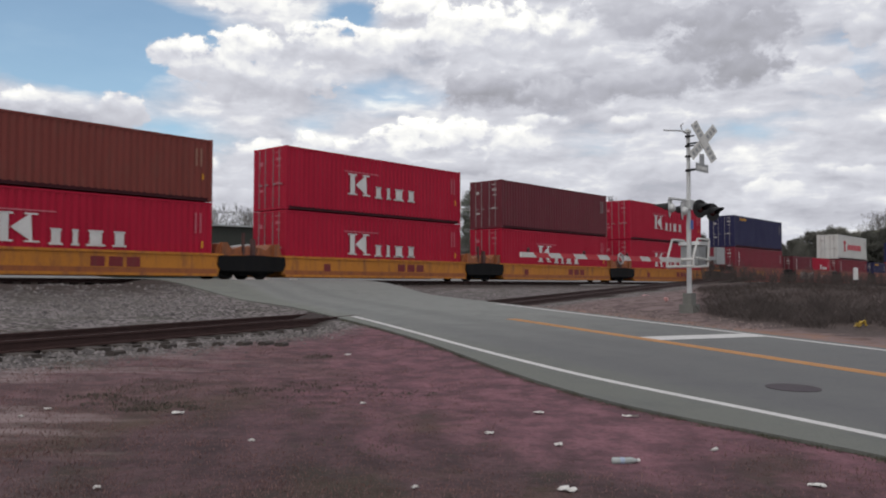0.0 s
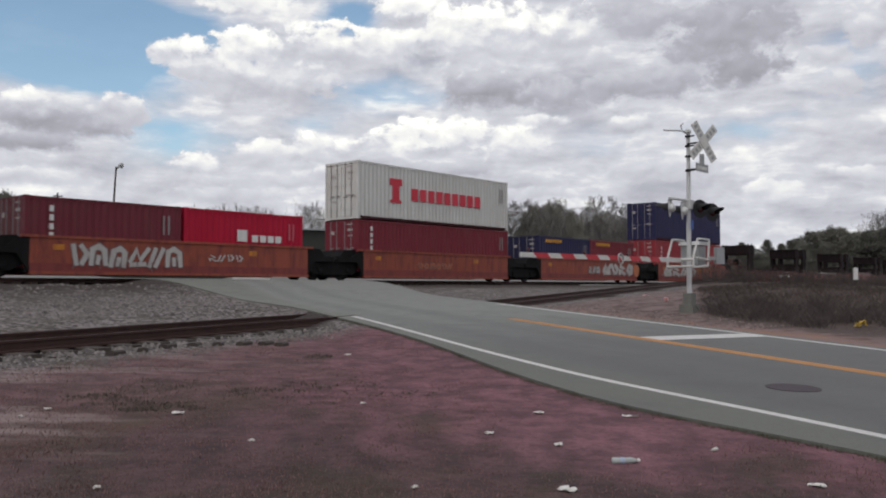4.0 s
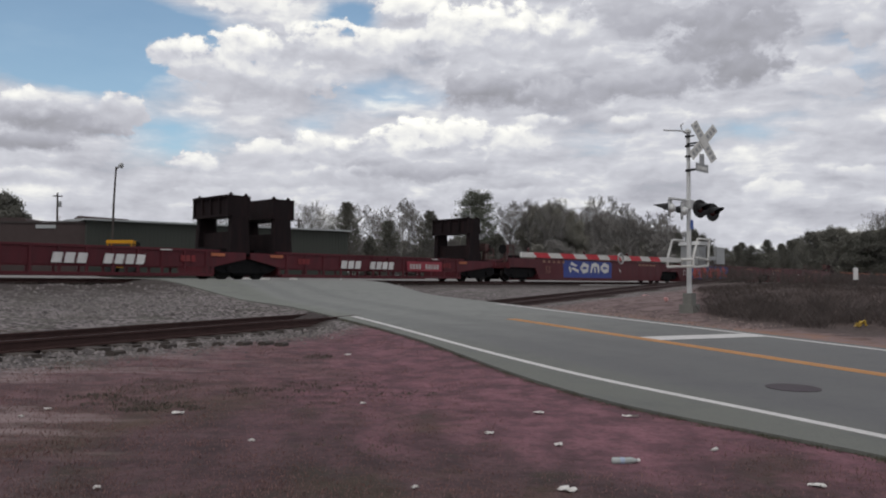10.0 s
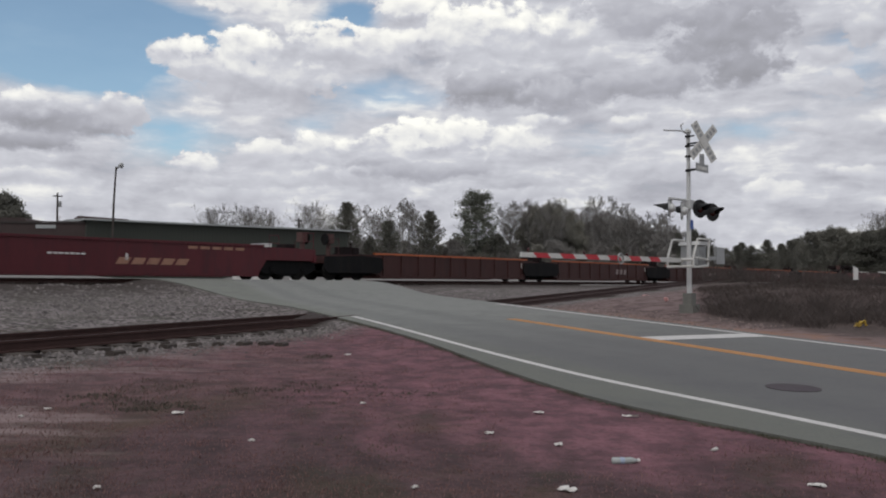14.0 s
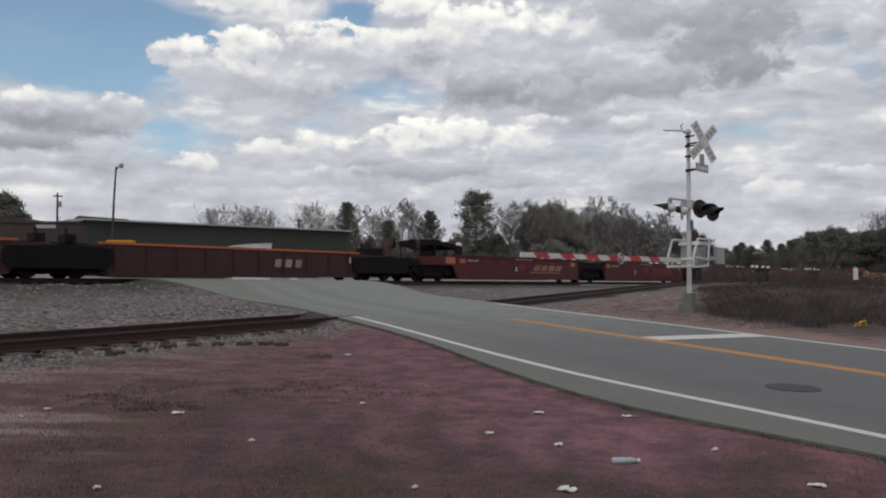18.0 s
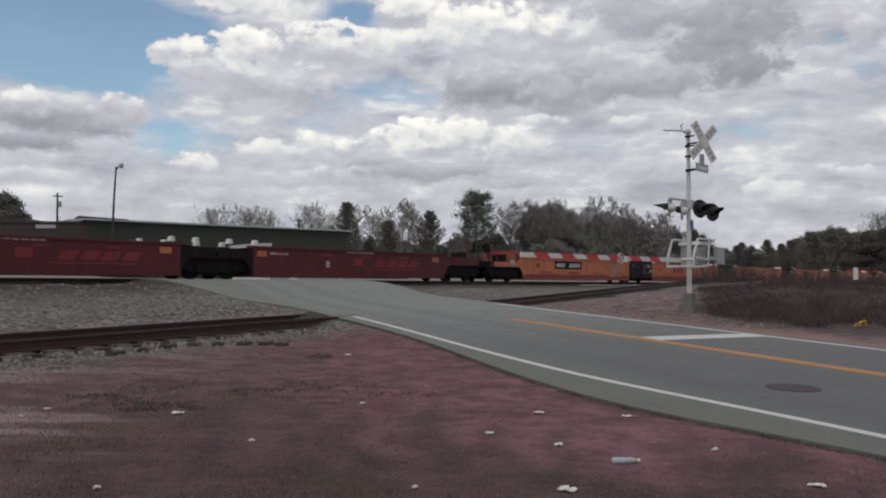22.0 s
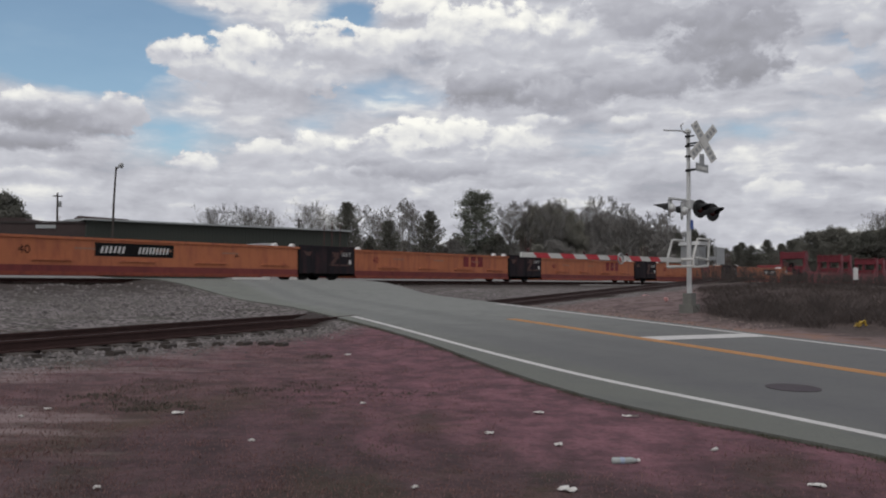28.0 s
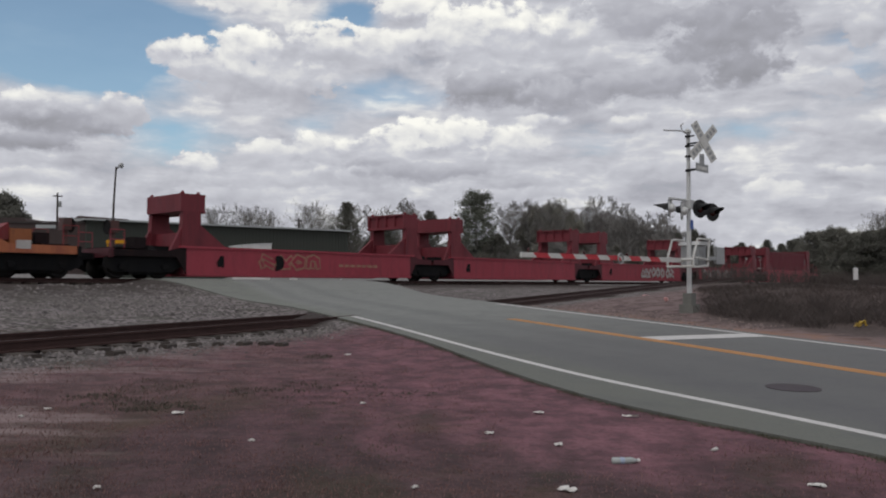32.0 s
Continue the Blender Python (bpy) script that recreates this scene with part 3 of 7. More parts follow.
def build_tracks():
    main = thing("main_track", Matrix(), "straight main line track on a ballast bank", "railway track")
    tagged(main, kind="structure")
    pts = [(*on_main(s), RAIL - 0.165) for s in steps((-90, 260, 10))]
    for side in (-0.75, 0.75):
        part("rail", rail_run(Shape(), pts, side), M_RAIL, main)
    tie = mesh_of("tie", Shape().prism([(-0.115, -0.17), (0.115, -0.17), (0.115, -0.015), (0.1, 0.0), (-0.1, 0.0), (-0.115, -0.015)], -1.32, 1.32), M_TIE)
    for i in range(150):
        s = -36 + i * 0.56
        x, y = on_main(s)
        part("tie", tie, None, main, at=pose(x, y, RAIL - 0.165, 0, 0, math.degrees(S_DIR)))
    spur = thing("spur_track", Matrix(), "rusty spur track half sunk in the ground", "railway track")
    tagged(spur, kind="structure")
    c, s_ = math.cos(SPUR_DIR), math.sin(SPUR_DIR)
    pts = [(SPUR_AT[0] + c * k, SPUR_AT[1] + s_ * k, spur_z(k) - 0.165) for k in steps((-24, 66, 3))]
    for side in (-0.75, 0.75):
        part("rail", rail_run(Shape(), pts, side), M_RAIL, spur)
    for i in range(150):
        k = -22 + i * 0.58
        x, y = SPUR_AT[0] + c * k, SPUR_AT[1] + s_ * k
        a, l = road_al(x, y)
        if road_edges(a)[0] - 0.5 < l < road_edges(a)[1] + 0.5:
            continue
        part("tie", tie, None, spur, at=pose(x, y, spur_z(k) - 0.165, 0, 0, math.degrees(SPUR_DIR)))


build_tracks()

# ---- the train ----
MOVING = []


def run_by(t):
    """Metres that the train has gone after t seconds."""
    return 19.5 * t - 0.012 * t * t


def rolling(ob, o, z=0.0):
    MOVING.append((ob, o, z))
    ob.matrix_basis = train_pose(o, 0.0, z)
    return ob


def train_pose(o, t=0.0, z=0.0):
    x, y = on_main(o - run_by(t))
    return Matrix.Translation((x, y, RAIL + z)) @ Matrix.Rotation(S_DIR, 4, "Z")


M_BLACK = paint("black_underframe", (0.007, 0.007, 0.008), (0.016, 0.013, 0.011), 0.6, 0.9)
M_WHEEL = surface("wheel_steel", (0.022, 0.02, 0.019), rough=0.6, metal=0.5, scale=6)
M_YEL = paint("yellow_car", (0.56, 0.215, 0.03), (0.20, 0.075, 0.045), 0.85)
M_RUST = paint("rust_orange_car", (0.30, 0.075, 0.046), (0.12, 0.028, 0.034), 0.95)
M_MAROON_CAR = paint("brown_maroon_car", (0.105, 0.019, 0.026), (0.05, 0.02, 0.024), 0.65)
M_BROWN_CAR = paint("dark_red_car", (0.105, 0.022, 0.028), (0.05, 0.02, 0.024), 0.65)
M_SPINE = paint("brown_deck_car", (0.062, 0.024, 0.022), (0.03, 0.018, 0.017), 0.6)
M_SILL = paint("orange_sill", (0.46, 0.135, 0.06), (0.25, 0.08, 0.05), 0.5)
M_DEEP = paint("deep_red_well_car", (0.105, 0.020, 0.024), (0.05, 0.018, 0.02), 0.75)
M_ORANGE = paint("orange_car", (0.50, 0.17, 0.080), (0.25, 0.075, 0.055), 0.8)
M_LOWRED = paint("darker_maroon_side", (0.22, 0.05, 0.045), (0.1, 0.03, 0.032), 0.8)
M_OCHRE = paint("darker_ochre_side", (0.36, 0.12, 0.04), (0.16, 0.06, 0.045), 0.8)
M_PORTAL = paint("dull_red_portal", (0.19, 0.034, 0.045), (0.08, 0.022, 0.028), 0.6)
M_REDCAR = paint("red_car", (0.35, 0.052, 0.074), (0.17, 0.04, 0.052), 0.6)
M_DARKRED = paint("darker_red_end", (0.10, 0.02, 0.028), (0.03, 0.014, 0.016), 0.7)
M_WHITE = paint("white_paint", (0.75, 0.74, 0.72), (0.4, 0.36, 0.33), 0.35)
M_DARKBULK = paint("black_bulkhead", (0.012, 0.007, 0.008), (0.028, 0.012, 0.012), 0.6, 0.9)
M_DUSKRED = paint("dusky_red_paint", (0.22, 0.03, 0.035), dirt_amount=0.4)
M_COVER = paint("sooty_black_steel", (0.021, 0.018, 0.022), (0.05, 0.024, 0.026), 0.95, 0.85)
M_BARE = paint("worn_brown_steel", (0.10, 0.05, 0.045), (0.05, 0.04, 0.035), 0.6)
M_TOOL = paint("worn_orange_fitting", (0.34, 0.12, 0.05), (0.06, 0.04, 0.03), 0.8)


def truck_parts():
    """Meshes of a two-axle truck, axles 1.78 m apart."""
    frame_ = Shape()
    for y in (-1.0, 1.0):
        frame_.prism([(-1.2, 0.36), (-0.62, 0.3), (-0.5, 0.16), (0.5, 0.16), (0.62, 0.3), (1.2, 0.36), (1.2, 0.58), (0.7, 0.74), (-0.7, 0.74), (-1.2, 0.58)], y - 0.09, y + 0.09)
    frame_.box(-0.25, 0.25, -1.15, 1.15, 0.45, 0.82)
    for y in (-1.16, 1.16):
        frame_.prism([(-1.65, 0.5), (-1.2, 0.26), (1.2, 0.26), (1.65, 0.5), (1.5, 0.86), (-1.5, 0.86)], y - 0.03, y + 0.03)
    spring = Shape().tube((0, -1.04, 0.22), (0, -1.04, 0.5), 0.085, n=8)
    cap = Shape().lathe((0, -1.18, 0), (0, -1, 0), [(0, 0.13), (0.07, 0.13), (0.09, 0.1)], 10)
    wheel = Shape().lathe((0, -0.72, 0), (0, -1, 0), [(-0.06, 0.46), (-0.03, 0.475), (-0.02, 0.44), (0.06, 0.43), (0.07, 0.36), (0.045, 0.33), (0.045, 0.14), (0.1, 0.11), (0.1, 0.02)], 22)
    axle = Shape().tube((0, -0.9, 0), (0, 0.9, 0), 0.08, n=10)
    return (mesh_of("truck_frame", frame_, M_BLACK), mesh_of("wheel", wheel, M_WHEEL, True), mesh_of("axle", axle, M_WHEEL),
            mesh_of("spring", spring, M_BLACK), mesh_of("bearing_cap", cap, M_BLACK))


TRUCK, WHEEL, AXLE, SPRING, CAP = truck_parts()


def add_truck(car, x):
    tr = part("truck", TRUCK, None, car, at=pose(x, 0, 0))
    for dx in (-0.2, 0.2):
        part("spring", SPRING, None, tr, at=pose(dx, 0, 0))
    for dx in (-0.89, 0.89):
        part("axle", AXLE, None, tr, at=pose(dx, 0, 0.44))
        for a in (0, 180):
            part("wheel", WHEEL, None, tr, at=pose(dx, 0, 0.44, 0, 0, a))
            part("bearing_cap", CAP, None, tr, at=pose(dx, 0, 0.46, 0, 0, a))


def flat_shape(polys, y=0.0, thick=0.008):
    """Flat painted shapes: polygons in x and z, facing -y."""
    sh = Shape()
    for p in polys:
        area = sum(p[i][0] * p[(i + 1) % len(p)][1] - p[(i + 1) % len(p)][0] * p[i][1] for i in range(len(p)))
        sh.prism(p if area > 0 else p[::-1], y - thick, y)
    return sh


def bar(x0, x1, z0, z1, lean=0.0):
    return [(x0, z0), (x1, z0), (x1 + lean, z1), (x0 + lean, z1)]


def bars(x0, x1, z0, z1, n, lean=0.0, gap=0.22):
    """A line of unreadable writing as n bars."""
    w = (x1 - x0) / n
    return [bar(x0 + i * w, x0 + (i + 1 - gap) * w, z0, z1, lean) for i in range(n)]


def writing(name, polys, y, material, parent, label):
    """Each bar of a line of writing as a part of its own."""
    for k, p in enumerate(polys):
        part(name, flat_shape([p], y), material, parent, "" if k else label)


def lettering(body, size, material, parent, x, y, z, name="lettering"):
    """Readable figures on a side that faces -y; x, z: the middle."""
    cu = bpy.data.curves.new(name, "FONT")
    cu.body, cu.size, cu.align_x, cu.align_y, cu.extrude = body, size, "CENTER", "CENTER", 0.004
    tmp = bpy.data.objects.new(name, cu)
    scene.collection.objects.link(tmp)
    me = bpy.data.meshes.new_from_object(tmp.evaluated_get(bpy.context.evaluated_depsgraph_get()))
    bpy.data.objects.remove(tmp)
    bpy.data.curves.remove(cu)
    me.materials.clear()
    me.materials.append(material)
    return part(name, me, None, parent, at=pose(x, y, z, 90, 0, 0))


def blob(cx, cz, w, h, rng, n=14, rough=0.16):
    """A fat wobbly outline, like one sprayed character."""
    p = []
    ph = rng.uniform(0, 6.28)
    for i in range(n):
        a = 2 * math.pi * i / n
        r = 1.0 + rough * math.sin(3 * a + ph) + rng.uniform(-rough, rough)
        c, s = math.cos(a), math.sin(a)
        k = 1.0 / max(abs(c), abs(s)) ** 0.75
        p.append((cx + c * w / 2 * r * k * 0.9, cz + s * h / 2 * r * k * 0.9))
    return p


def stroke(points, width, y, thick):
    """A sprayed stroke as one ribbon with blunt round ends, facing -y."""
    n = len(points)
    left, right = [], []
    for i, (px, pz) in enumerate(points):
        ax, az = points[max(0, i - 1)]
        bx, bz = points[min(n - 1, i + 1)]
        d = math.hypot(bx - ax, bz - az) or 1e-6
        tx, tz = (bx - ax) / d, (bz - az) / d
        k = width * (0.5 if 0 < i < n - 1 else 0.36)
        ex, ez = (0.0, 0.0) if 0 < i < n - 1 else ((-tx, -tz) if i == 0 else (tx, tz))
        px, pz = px + ex * width * 0.3, pz + ez * width * 0.3
        left.append((px - tz * k, pz + tx * k))
        right.append((px + tz * k, pz - tx * k))
    v = [(x, yy, z) for yy in (y - thick, y) for x, z in left + right]
    f = []
    for i in range(n - 1):
        f += [(n + i, n + i + 1, i + 1, i), (2 * n + i, 2 * n + i + 1, 3 * n + i + 1, 3 * n + i),
              (i, i + 1, 2 * n + i + 1, 2 * n + i), (n + i + 1, n + i, 3 * n + i, 3 * n + i + 1)]
    f += [(0, 2 * n, 3 * n, n), (n - 1, 2 * n - 1, 4 * n - 1, 3 * n - 1)]
    return Shape().add(v, f)


# strokes in a unit square, several to a sprayed character; none of them spells anything
SPRAYS = [[[(0.1, 0.05), (0.2, 0.8), (0.55, 0.95), (0.85, 0.75), (0.9, 0.05)], [(0.5, 0.4), (0.5, 0.1)]],
          [[(0.2, 0.95), (0.75, 0.65), (0.3, 0.42), (0.85, 0.05)], [(0.1, 0.4), (0.15, 0.1)]],
          [[(0.1, 0.05), (0.4, 0.95)], [(0.5, 0.05), (0.85, 0.95)]],
          [[(0.05, 0.25), (0.3, 0.85), (0.6, 0.3), (0.95, 0.9)], [(0.15, 0.06), (0.85, 0.1)]],
          [[(0.12, 0.5), (0.4, 0.95), (0.85, 0.7), (0.8, 0.2), (0.4, 0.05), (0.14, 0.4)]],
          [[(0.15, 0.95), (0.4, 0.05)], [(0.55, 0.95), (0.9, 0.55), (0.7, 0.08)]]]


def scrawl(car, x0, x1, z0, z1, n, fill, rim, y, seed, label, back=None, rim_w=0.045, notch=None, fatness=0.3):
    """A sprayed piece, character by character: background cloud, rim, fill and drips a few mm over one another."""
    rng = random.Random(seed)
    w, h = (x1 - x0) / n, z1 - z0
    fat = min(w * fatness, h * fatness)
    for i in range(n):
        lean, lift = rng.uniform(-0.06, 0.14) * h, rng.uniform(-0.04, 0.04) * h
        grow = rng.uniform(1.0, 1.14)
        marks = SPRAYS[rng.randrange(len(SPRAYS))]
        lines = [[(x0 + w * i + fat * 0.4 + (w * grow - fat * 0.6) * (u + rng.uniform(-0.04, 0.04)) + lean * v, z0 + lift + fat * 0.5 + (h - fat) * v) for u, v in line_] for line_ in marks]
        yy = y - 0.0012 * i
        if back:
            part("sprayed_cloud", flat_shape([blob(x0 + w * (i + 0.5), (z0 + z1) / 2, w * 1.6, h * 1.15, rng)], yy + 0.004, 0.003), back, car)
        for j, line_ in enumerate(lines):
            dy = yy - 0.0004 * j
            rimmed = part("sprayed_stroke", stroke(line_, fat + 2 * rim_w, dy - 0.007, 0.004), rim, car, label if i == j == 0 else "")
            part("fill", stroke(line_, fat, dy - 0.019, 0.004), fill, rimmed)
        if notch:
            px = x0 + w * (i + rng.uniform(0.3, 0.7))
            part("drip", flat_shape([bar(px, px + 0.03, z0 - rng.uniform(0.0, 0.1), z0 + h * 0.3)], yy - 0.03, 0.004), notch, car)


CONES = {}


def portal(car, x, top, width, beam, material, away, gusset=0.0, base=1.1, fittings=True, panel=0.0):
    """A raised bulkhead across the car: two posts and a deep beam. away: +1 or -1, the way that its foot slopes."""
    holder = part("portal_beam", Shape().box(x - width / 2, x + width / 2, -1.34, 1.34, top - beam, top), material, car)
    for y in (-1.22, 1.22):
        foot = [(x - width * 0.48, base), (x + width * 0.48, base), (x + width * 0.4, top - beam), (x - width * 0.4, top - beam)]
        part("post", Shape().prism(foot, y - 0.13, y + 0.13), material, holder)
        if gusset:
            g = [(x, base), (x + away * (gusset + width * 0.4), base), (x + away * (width * 0.4), top - beam - 0.5), (x, top - beam - 0.3)]
            part("gusset", Shape().prism(g if away > 0 else g[::-1], y - 0.07, y + 0.07), material, holder)
            b = [(x, base), (x, top - beam - 0.5), (x - away * width * 0.4, top - beam - 0.6), (x - away * (width * 0.4 + gusset * 0.35), base)]
            part("gusset", Shape().prism(b if away > 0 else b[::-1], y - 0.06, y + 0.06), material, holder)
    if panel:
        part("lower_panel", Shape().box(x - width * 0.2, x + width * 0.2, -1.1, 1.1, base, panel), material, holder)
    ledge = Shape()
    e = x + away * width / 2
    ledge.box(min(e, e + away * 0.12), max(e, e + away * 0.12), -1.34, 1.34, top - beam - 0.05, top - beam + 0.06)
    ledge.box(min(e, e + away * 0.12), max(e, e + away * 0.12), -1.34, 1.34, top - 0.08, top)
    for y in (-1.3, -0.65, 0.0, 0.65, 1.3):
        ledge.box(min(e, e + away * 0.1), max(e, e + away * 0.1), y - 0.04, y + 0.04, top - beam, top)
    part("stiffener", ledge, material, holder)
    if fittings:
        key = "locking_cone_" + material.name
        if key not in CONES:
            CONES[key] = mesh_of("locking_cone", Shape().lathe((0, 0, 0), (0, 0, 1), [(0, 0.09), (0.05, 0.09), (0.12, 0.03)], 8), material)
        for dx in (-width * 0.36, width * 0.36):
            for y in (-1.2, 1.2):
                part("locking_cone", CONES[key], None, holder, at=pose(x + dx, y, top))


def handrails(car, x, e, material, h0, h1):
    for y in (-1.3, 1.3):
        sh = Shape()
        for dx in (0.0, 0.55):
            sh.tube((x + e * dx, y, h0), (x + e * dx, y, h1), 0.018, n=6)
        sh.tube((x, y, h1), (x + e * 0.55, y, h1), 0.018, n=6)
        sh.tube((x, y, (h0 + h1) / 2), (x + e * 0.55, y, (h0 + h1) / 2), 0.018, n=6)
        part("handrail", sh, material, car)


def side_outline(half, w0, h, low, ext_l, ext_r, end_h):
    """The outline of a car's side in x and z, with its lower edge lifted over the trucks."""
    return [(-w0, low), (w0, low), (w0 + 0.45, 0.86), (half + ext_r, 0.86), (half + ext_r, end_h), (w0 + 0.75, end_h + 0.02), (w0 + 0.3, h),
            (-w0 - 0.3, h), (-w0 - 0.75, end_h + 0.02), (-half - ext_l, end_h), (-half - ext_l, 0.86), (-w0 - 0.45, 0.86)]


def well_unit(style, length, first, last, label):
    """A unit from joint to joint, its middle at x = 0."""
    car = thing("well_car", Matrix(), label, "railway car", style["group"])
    half, h, body, low = length / 2, style["h"], style["body"], style.get("low", 0.2)
    # end panels and decks over the trucks can take a darker colour
    dark = style.get("end_tone", body)
    w0 = half - 1.75
    ext_l, ext_r = (1.45 if first else -0.12), (1.45 if last else -0.12)
    panel_low = style.get("panel_low", low)
    for y, k in ((-1.36, -1), (1.36, 1)):
        if "panel_low" in style:
            part("side_panel", Shape().box(-w0, w0, y - 0.03, y + 0.03, panel_low, h), body, car)
            for e, ext in ((-1, ext_l), (1, ext_r)):
                q = [(e * w0, panel_low), (e * (half + ext), 0.86), (e * (half + ext), style["end_h"]), (e * w0, h)]
                part("end_panel", Shape().prism(q if e > 0 else q[::-1], y - 0.03, y + 0.03), dark, car)
        else:
            part("side_panel", Shape().box(-w0, w0, y - 0.03, y + 0.03, low, h), body, car)
            out = side_outline(half, w0, h, low, ext_l, ext_r, style["end_h"])
            right = [out[1], out[2], out[3], out[4], out[5], out[6], (w0, h)]
            left = [(-w0, low), (-w0, h), out[7], out[8], out[9], out[10], out[11]]
            part("end_panel", Shape().prism(right, y - 0.03, y + 0.03), style.get("last_end", body) if last else dark, car)
            part("end_panel", Shape().prism(left, y - 0.03, y + 0.03), style.get("first_end", body) if first else dark, car)
        part("top_sill", Shape().box(-w0 - 0.3, w0 + 0.3, y - 0.08, y + 0.08, h, h + 0.09), style.get("sill", body), car)
        part("bottom_sill", Shape().box(-w0, w0, y - 0.09, y + 0.09, low - 0.08, low + 0.03), style.get("low_sill", body), car)
        # thin overlay that makes the side darker towards the bottom
        if "skirt" in style:
            part("lower_plate", Shape().box(-w0, w0, y - 0.036, y + 0.036, low + 0.03, style["skirt_top"]), style["skirt"], car)
        rib = mesh_of("rib", Shape().prism([(-0.05, low + 0.04), (0.05, low + 0.04), (0.05, h), (-0.05, h)], -0.03, 0.03), body)
        rib_y = y + (k * 0.055 if style.get("ribs_out") else -k * 0.055)
        for i in range(style["ribs"]):
            part("rib", rib, None, car, at=pose(-w0 + 0.3 + (2 * w0 - 0.6) * i / (style["ribs"] - 1), rib_y, 0))
        if style.get("ledges"):
            for i in range(style["ledges"]):
                x = -w0 + 1.6 + (2 * w0 - 3.6) * i / (style["ledges"] - 1)
                part("ledge", Shape().prism([(x, 0.62), (x + 1.5, 0.62), (x + 1.35, 0.7), (x + 0.15, 0.7)], min(y, y + k * 0.1), max(y, y + k * 0.1)), body, car)
    for i in range(6):
        x = -w0 + (2 * w0) * (i + 0.5) / 6
        part("cross_member", Shape().box(x - 0.18, x + 0.18, -1.33, 1.33, low - 0.06, low + 0.02), body, car)
    for e, ext, at_end in ((-1, ext_l, first), (1, ext_r, last)):
        x0, x1 = sorted((e * (w0 + 0.05), e * (half + ext)))
        part("end_deck", Shape().box(x0, x1, -1.3, 1.3, 0.86, 0.98), dark, car)
        part("end_wall", Shape().box(*sorted((e * w0, e * (w0 + 0.12))), -1.33, 1.33, low, h - 0.05), dark, car)
        gear = Shape()
        gear.box(*sorted((e * (w0 + 0.5), e * (w0 + 1.1))), -0.9, -0.35, 0.98, 1.3)
        gear.lathe((e * (w0 + 0.9), 0.45, 1.22), (1, 0, 0), [(-0.45, 0.05), (-0.4, 0.17), (0.4, 0.17), (0.45, 0.05)], 12)
        gear.tube((e * (w0 + 0.4), -1.1, 1.05), (e * (half - 0.2), -1.1, 1.12), 0.035)
        part("brake_gear", gear, M_TOOL if style.get("worn") else M_BLACK, car)
        if at_end:
            part("coupler", Shape().box(*sorted((e * (half + ext), e * (half + ext + 0.62))), -0.14, 0.14, 0.72, 0.98), M_BLACK, car)
            handrails(car, e * (half + ext - 0.6), e, style.get("rail_paint", body), style["end_h"], style["end_h"] + 0.75)
            bx = e * (half + ext - 0.35)
            stand = part("brake_stand", Shape().box(bx - 0.06, bx + 0.06, -0.95, -0.75, 0.98, 2.15).box(bx - 0.16, bx + 0.16, -1.05, -0.65, 1.75, 2.2), M_BARE, car)
            part("brake_wheel", Shape().lathe((bx + e * 0.2, -0.85, 1.95), (e, 0, 0), [(0, 0.27), (0.03, 0.29), (0.05, 0.27), (0.05, 0.22), (0.02, 0.22)], 16), M_BLACK, stand)
            part("end_platform", Shape().box(*sorted((bx, bx - e * 1.0)), -1.25, 1.25, 1.16, 1.22).box(*sorted((bx - e * 0.7, bx - e * 1.2)), -1.2, -0.5, 1.22, 1.6), M_DARKBULK, car)
            part("end_sill", Shape().box(*sorted((e * (half + ext), e * (half + ext - 0.12))), -1.45, 1.45, 0.8, 1.15), dark, car)
    if first:
        add_truck(car, -half)
    add_truck(car, half)
    return car


def yellow_extras(car, w0, c, i):
    for e in (-1, 1):
        part("post_fitting", Shape().box(*sorted((e * (w0 + 0.25), e * (w0 + 0.55))), -1.36, -1.2, 1.0, 1.55), M_TOOL, car)
        part("worn_casting", Shape().prism([(e * w0, 1.0), (e * (w0 + 1.4), 1.0), (e * (w0 + 1.3), 1.4), (e * (w0 + 0.9), 1.28), (e * (w0 + 0.6), 1.55), (e * (w0 + 0.2), 1.5)][::e], -1.2, 1.1), M_TOOL, car)
    half = w0 + 1.75
    for x in ([-half, half] if i == 0 else [half]):
        # added black sheet that turns the truck zone into one dark mass
        part("truck_side_plate", Shape().prism([(x - 1.6, 0.35), (x + 1.6, 0.35), (x + 1.75, 0.6), (x + 1.7, 0.98), (x + 0.4, 1.04), (x - 1.7, 0.98), (x - 1.75, 0.6)], -1.46, -1.405), M_BLACK, car, "black plate added to darken the truck zone")
        part("brake_mast", Shape().box(x - 0.35, x - 0.25, -1.2, -1.1, 1.0, 2.0).box(x + 0.15, x + 0.3, -1.2, -1.0, 1.0, 1.75), M_BARE, car)
    part("faded_mark", flat_shape(bars(0.9, 3.0, 0.45, 0.82, 3), -1.392), M_DUSKRED, car, "faded red lettering worn to bars")
    part("stencil", flat_shape([bar(-4.0, -3.6, 0.4, 0.75)], -1.392), M_DUSKRED, car)


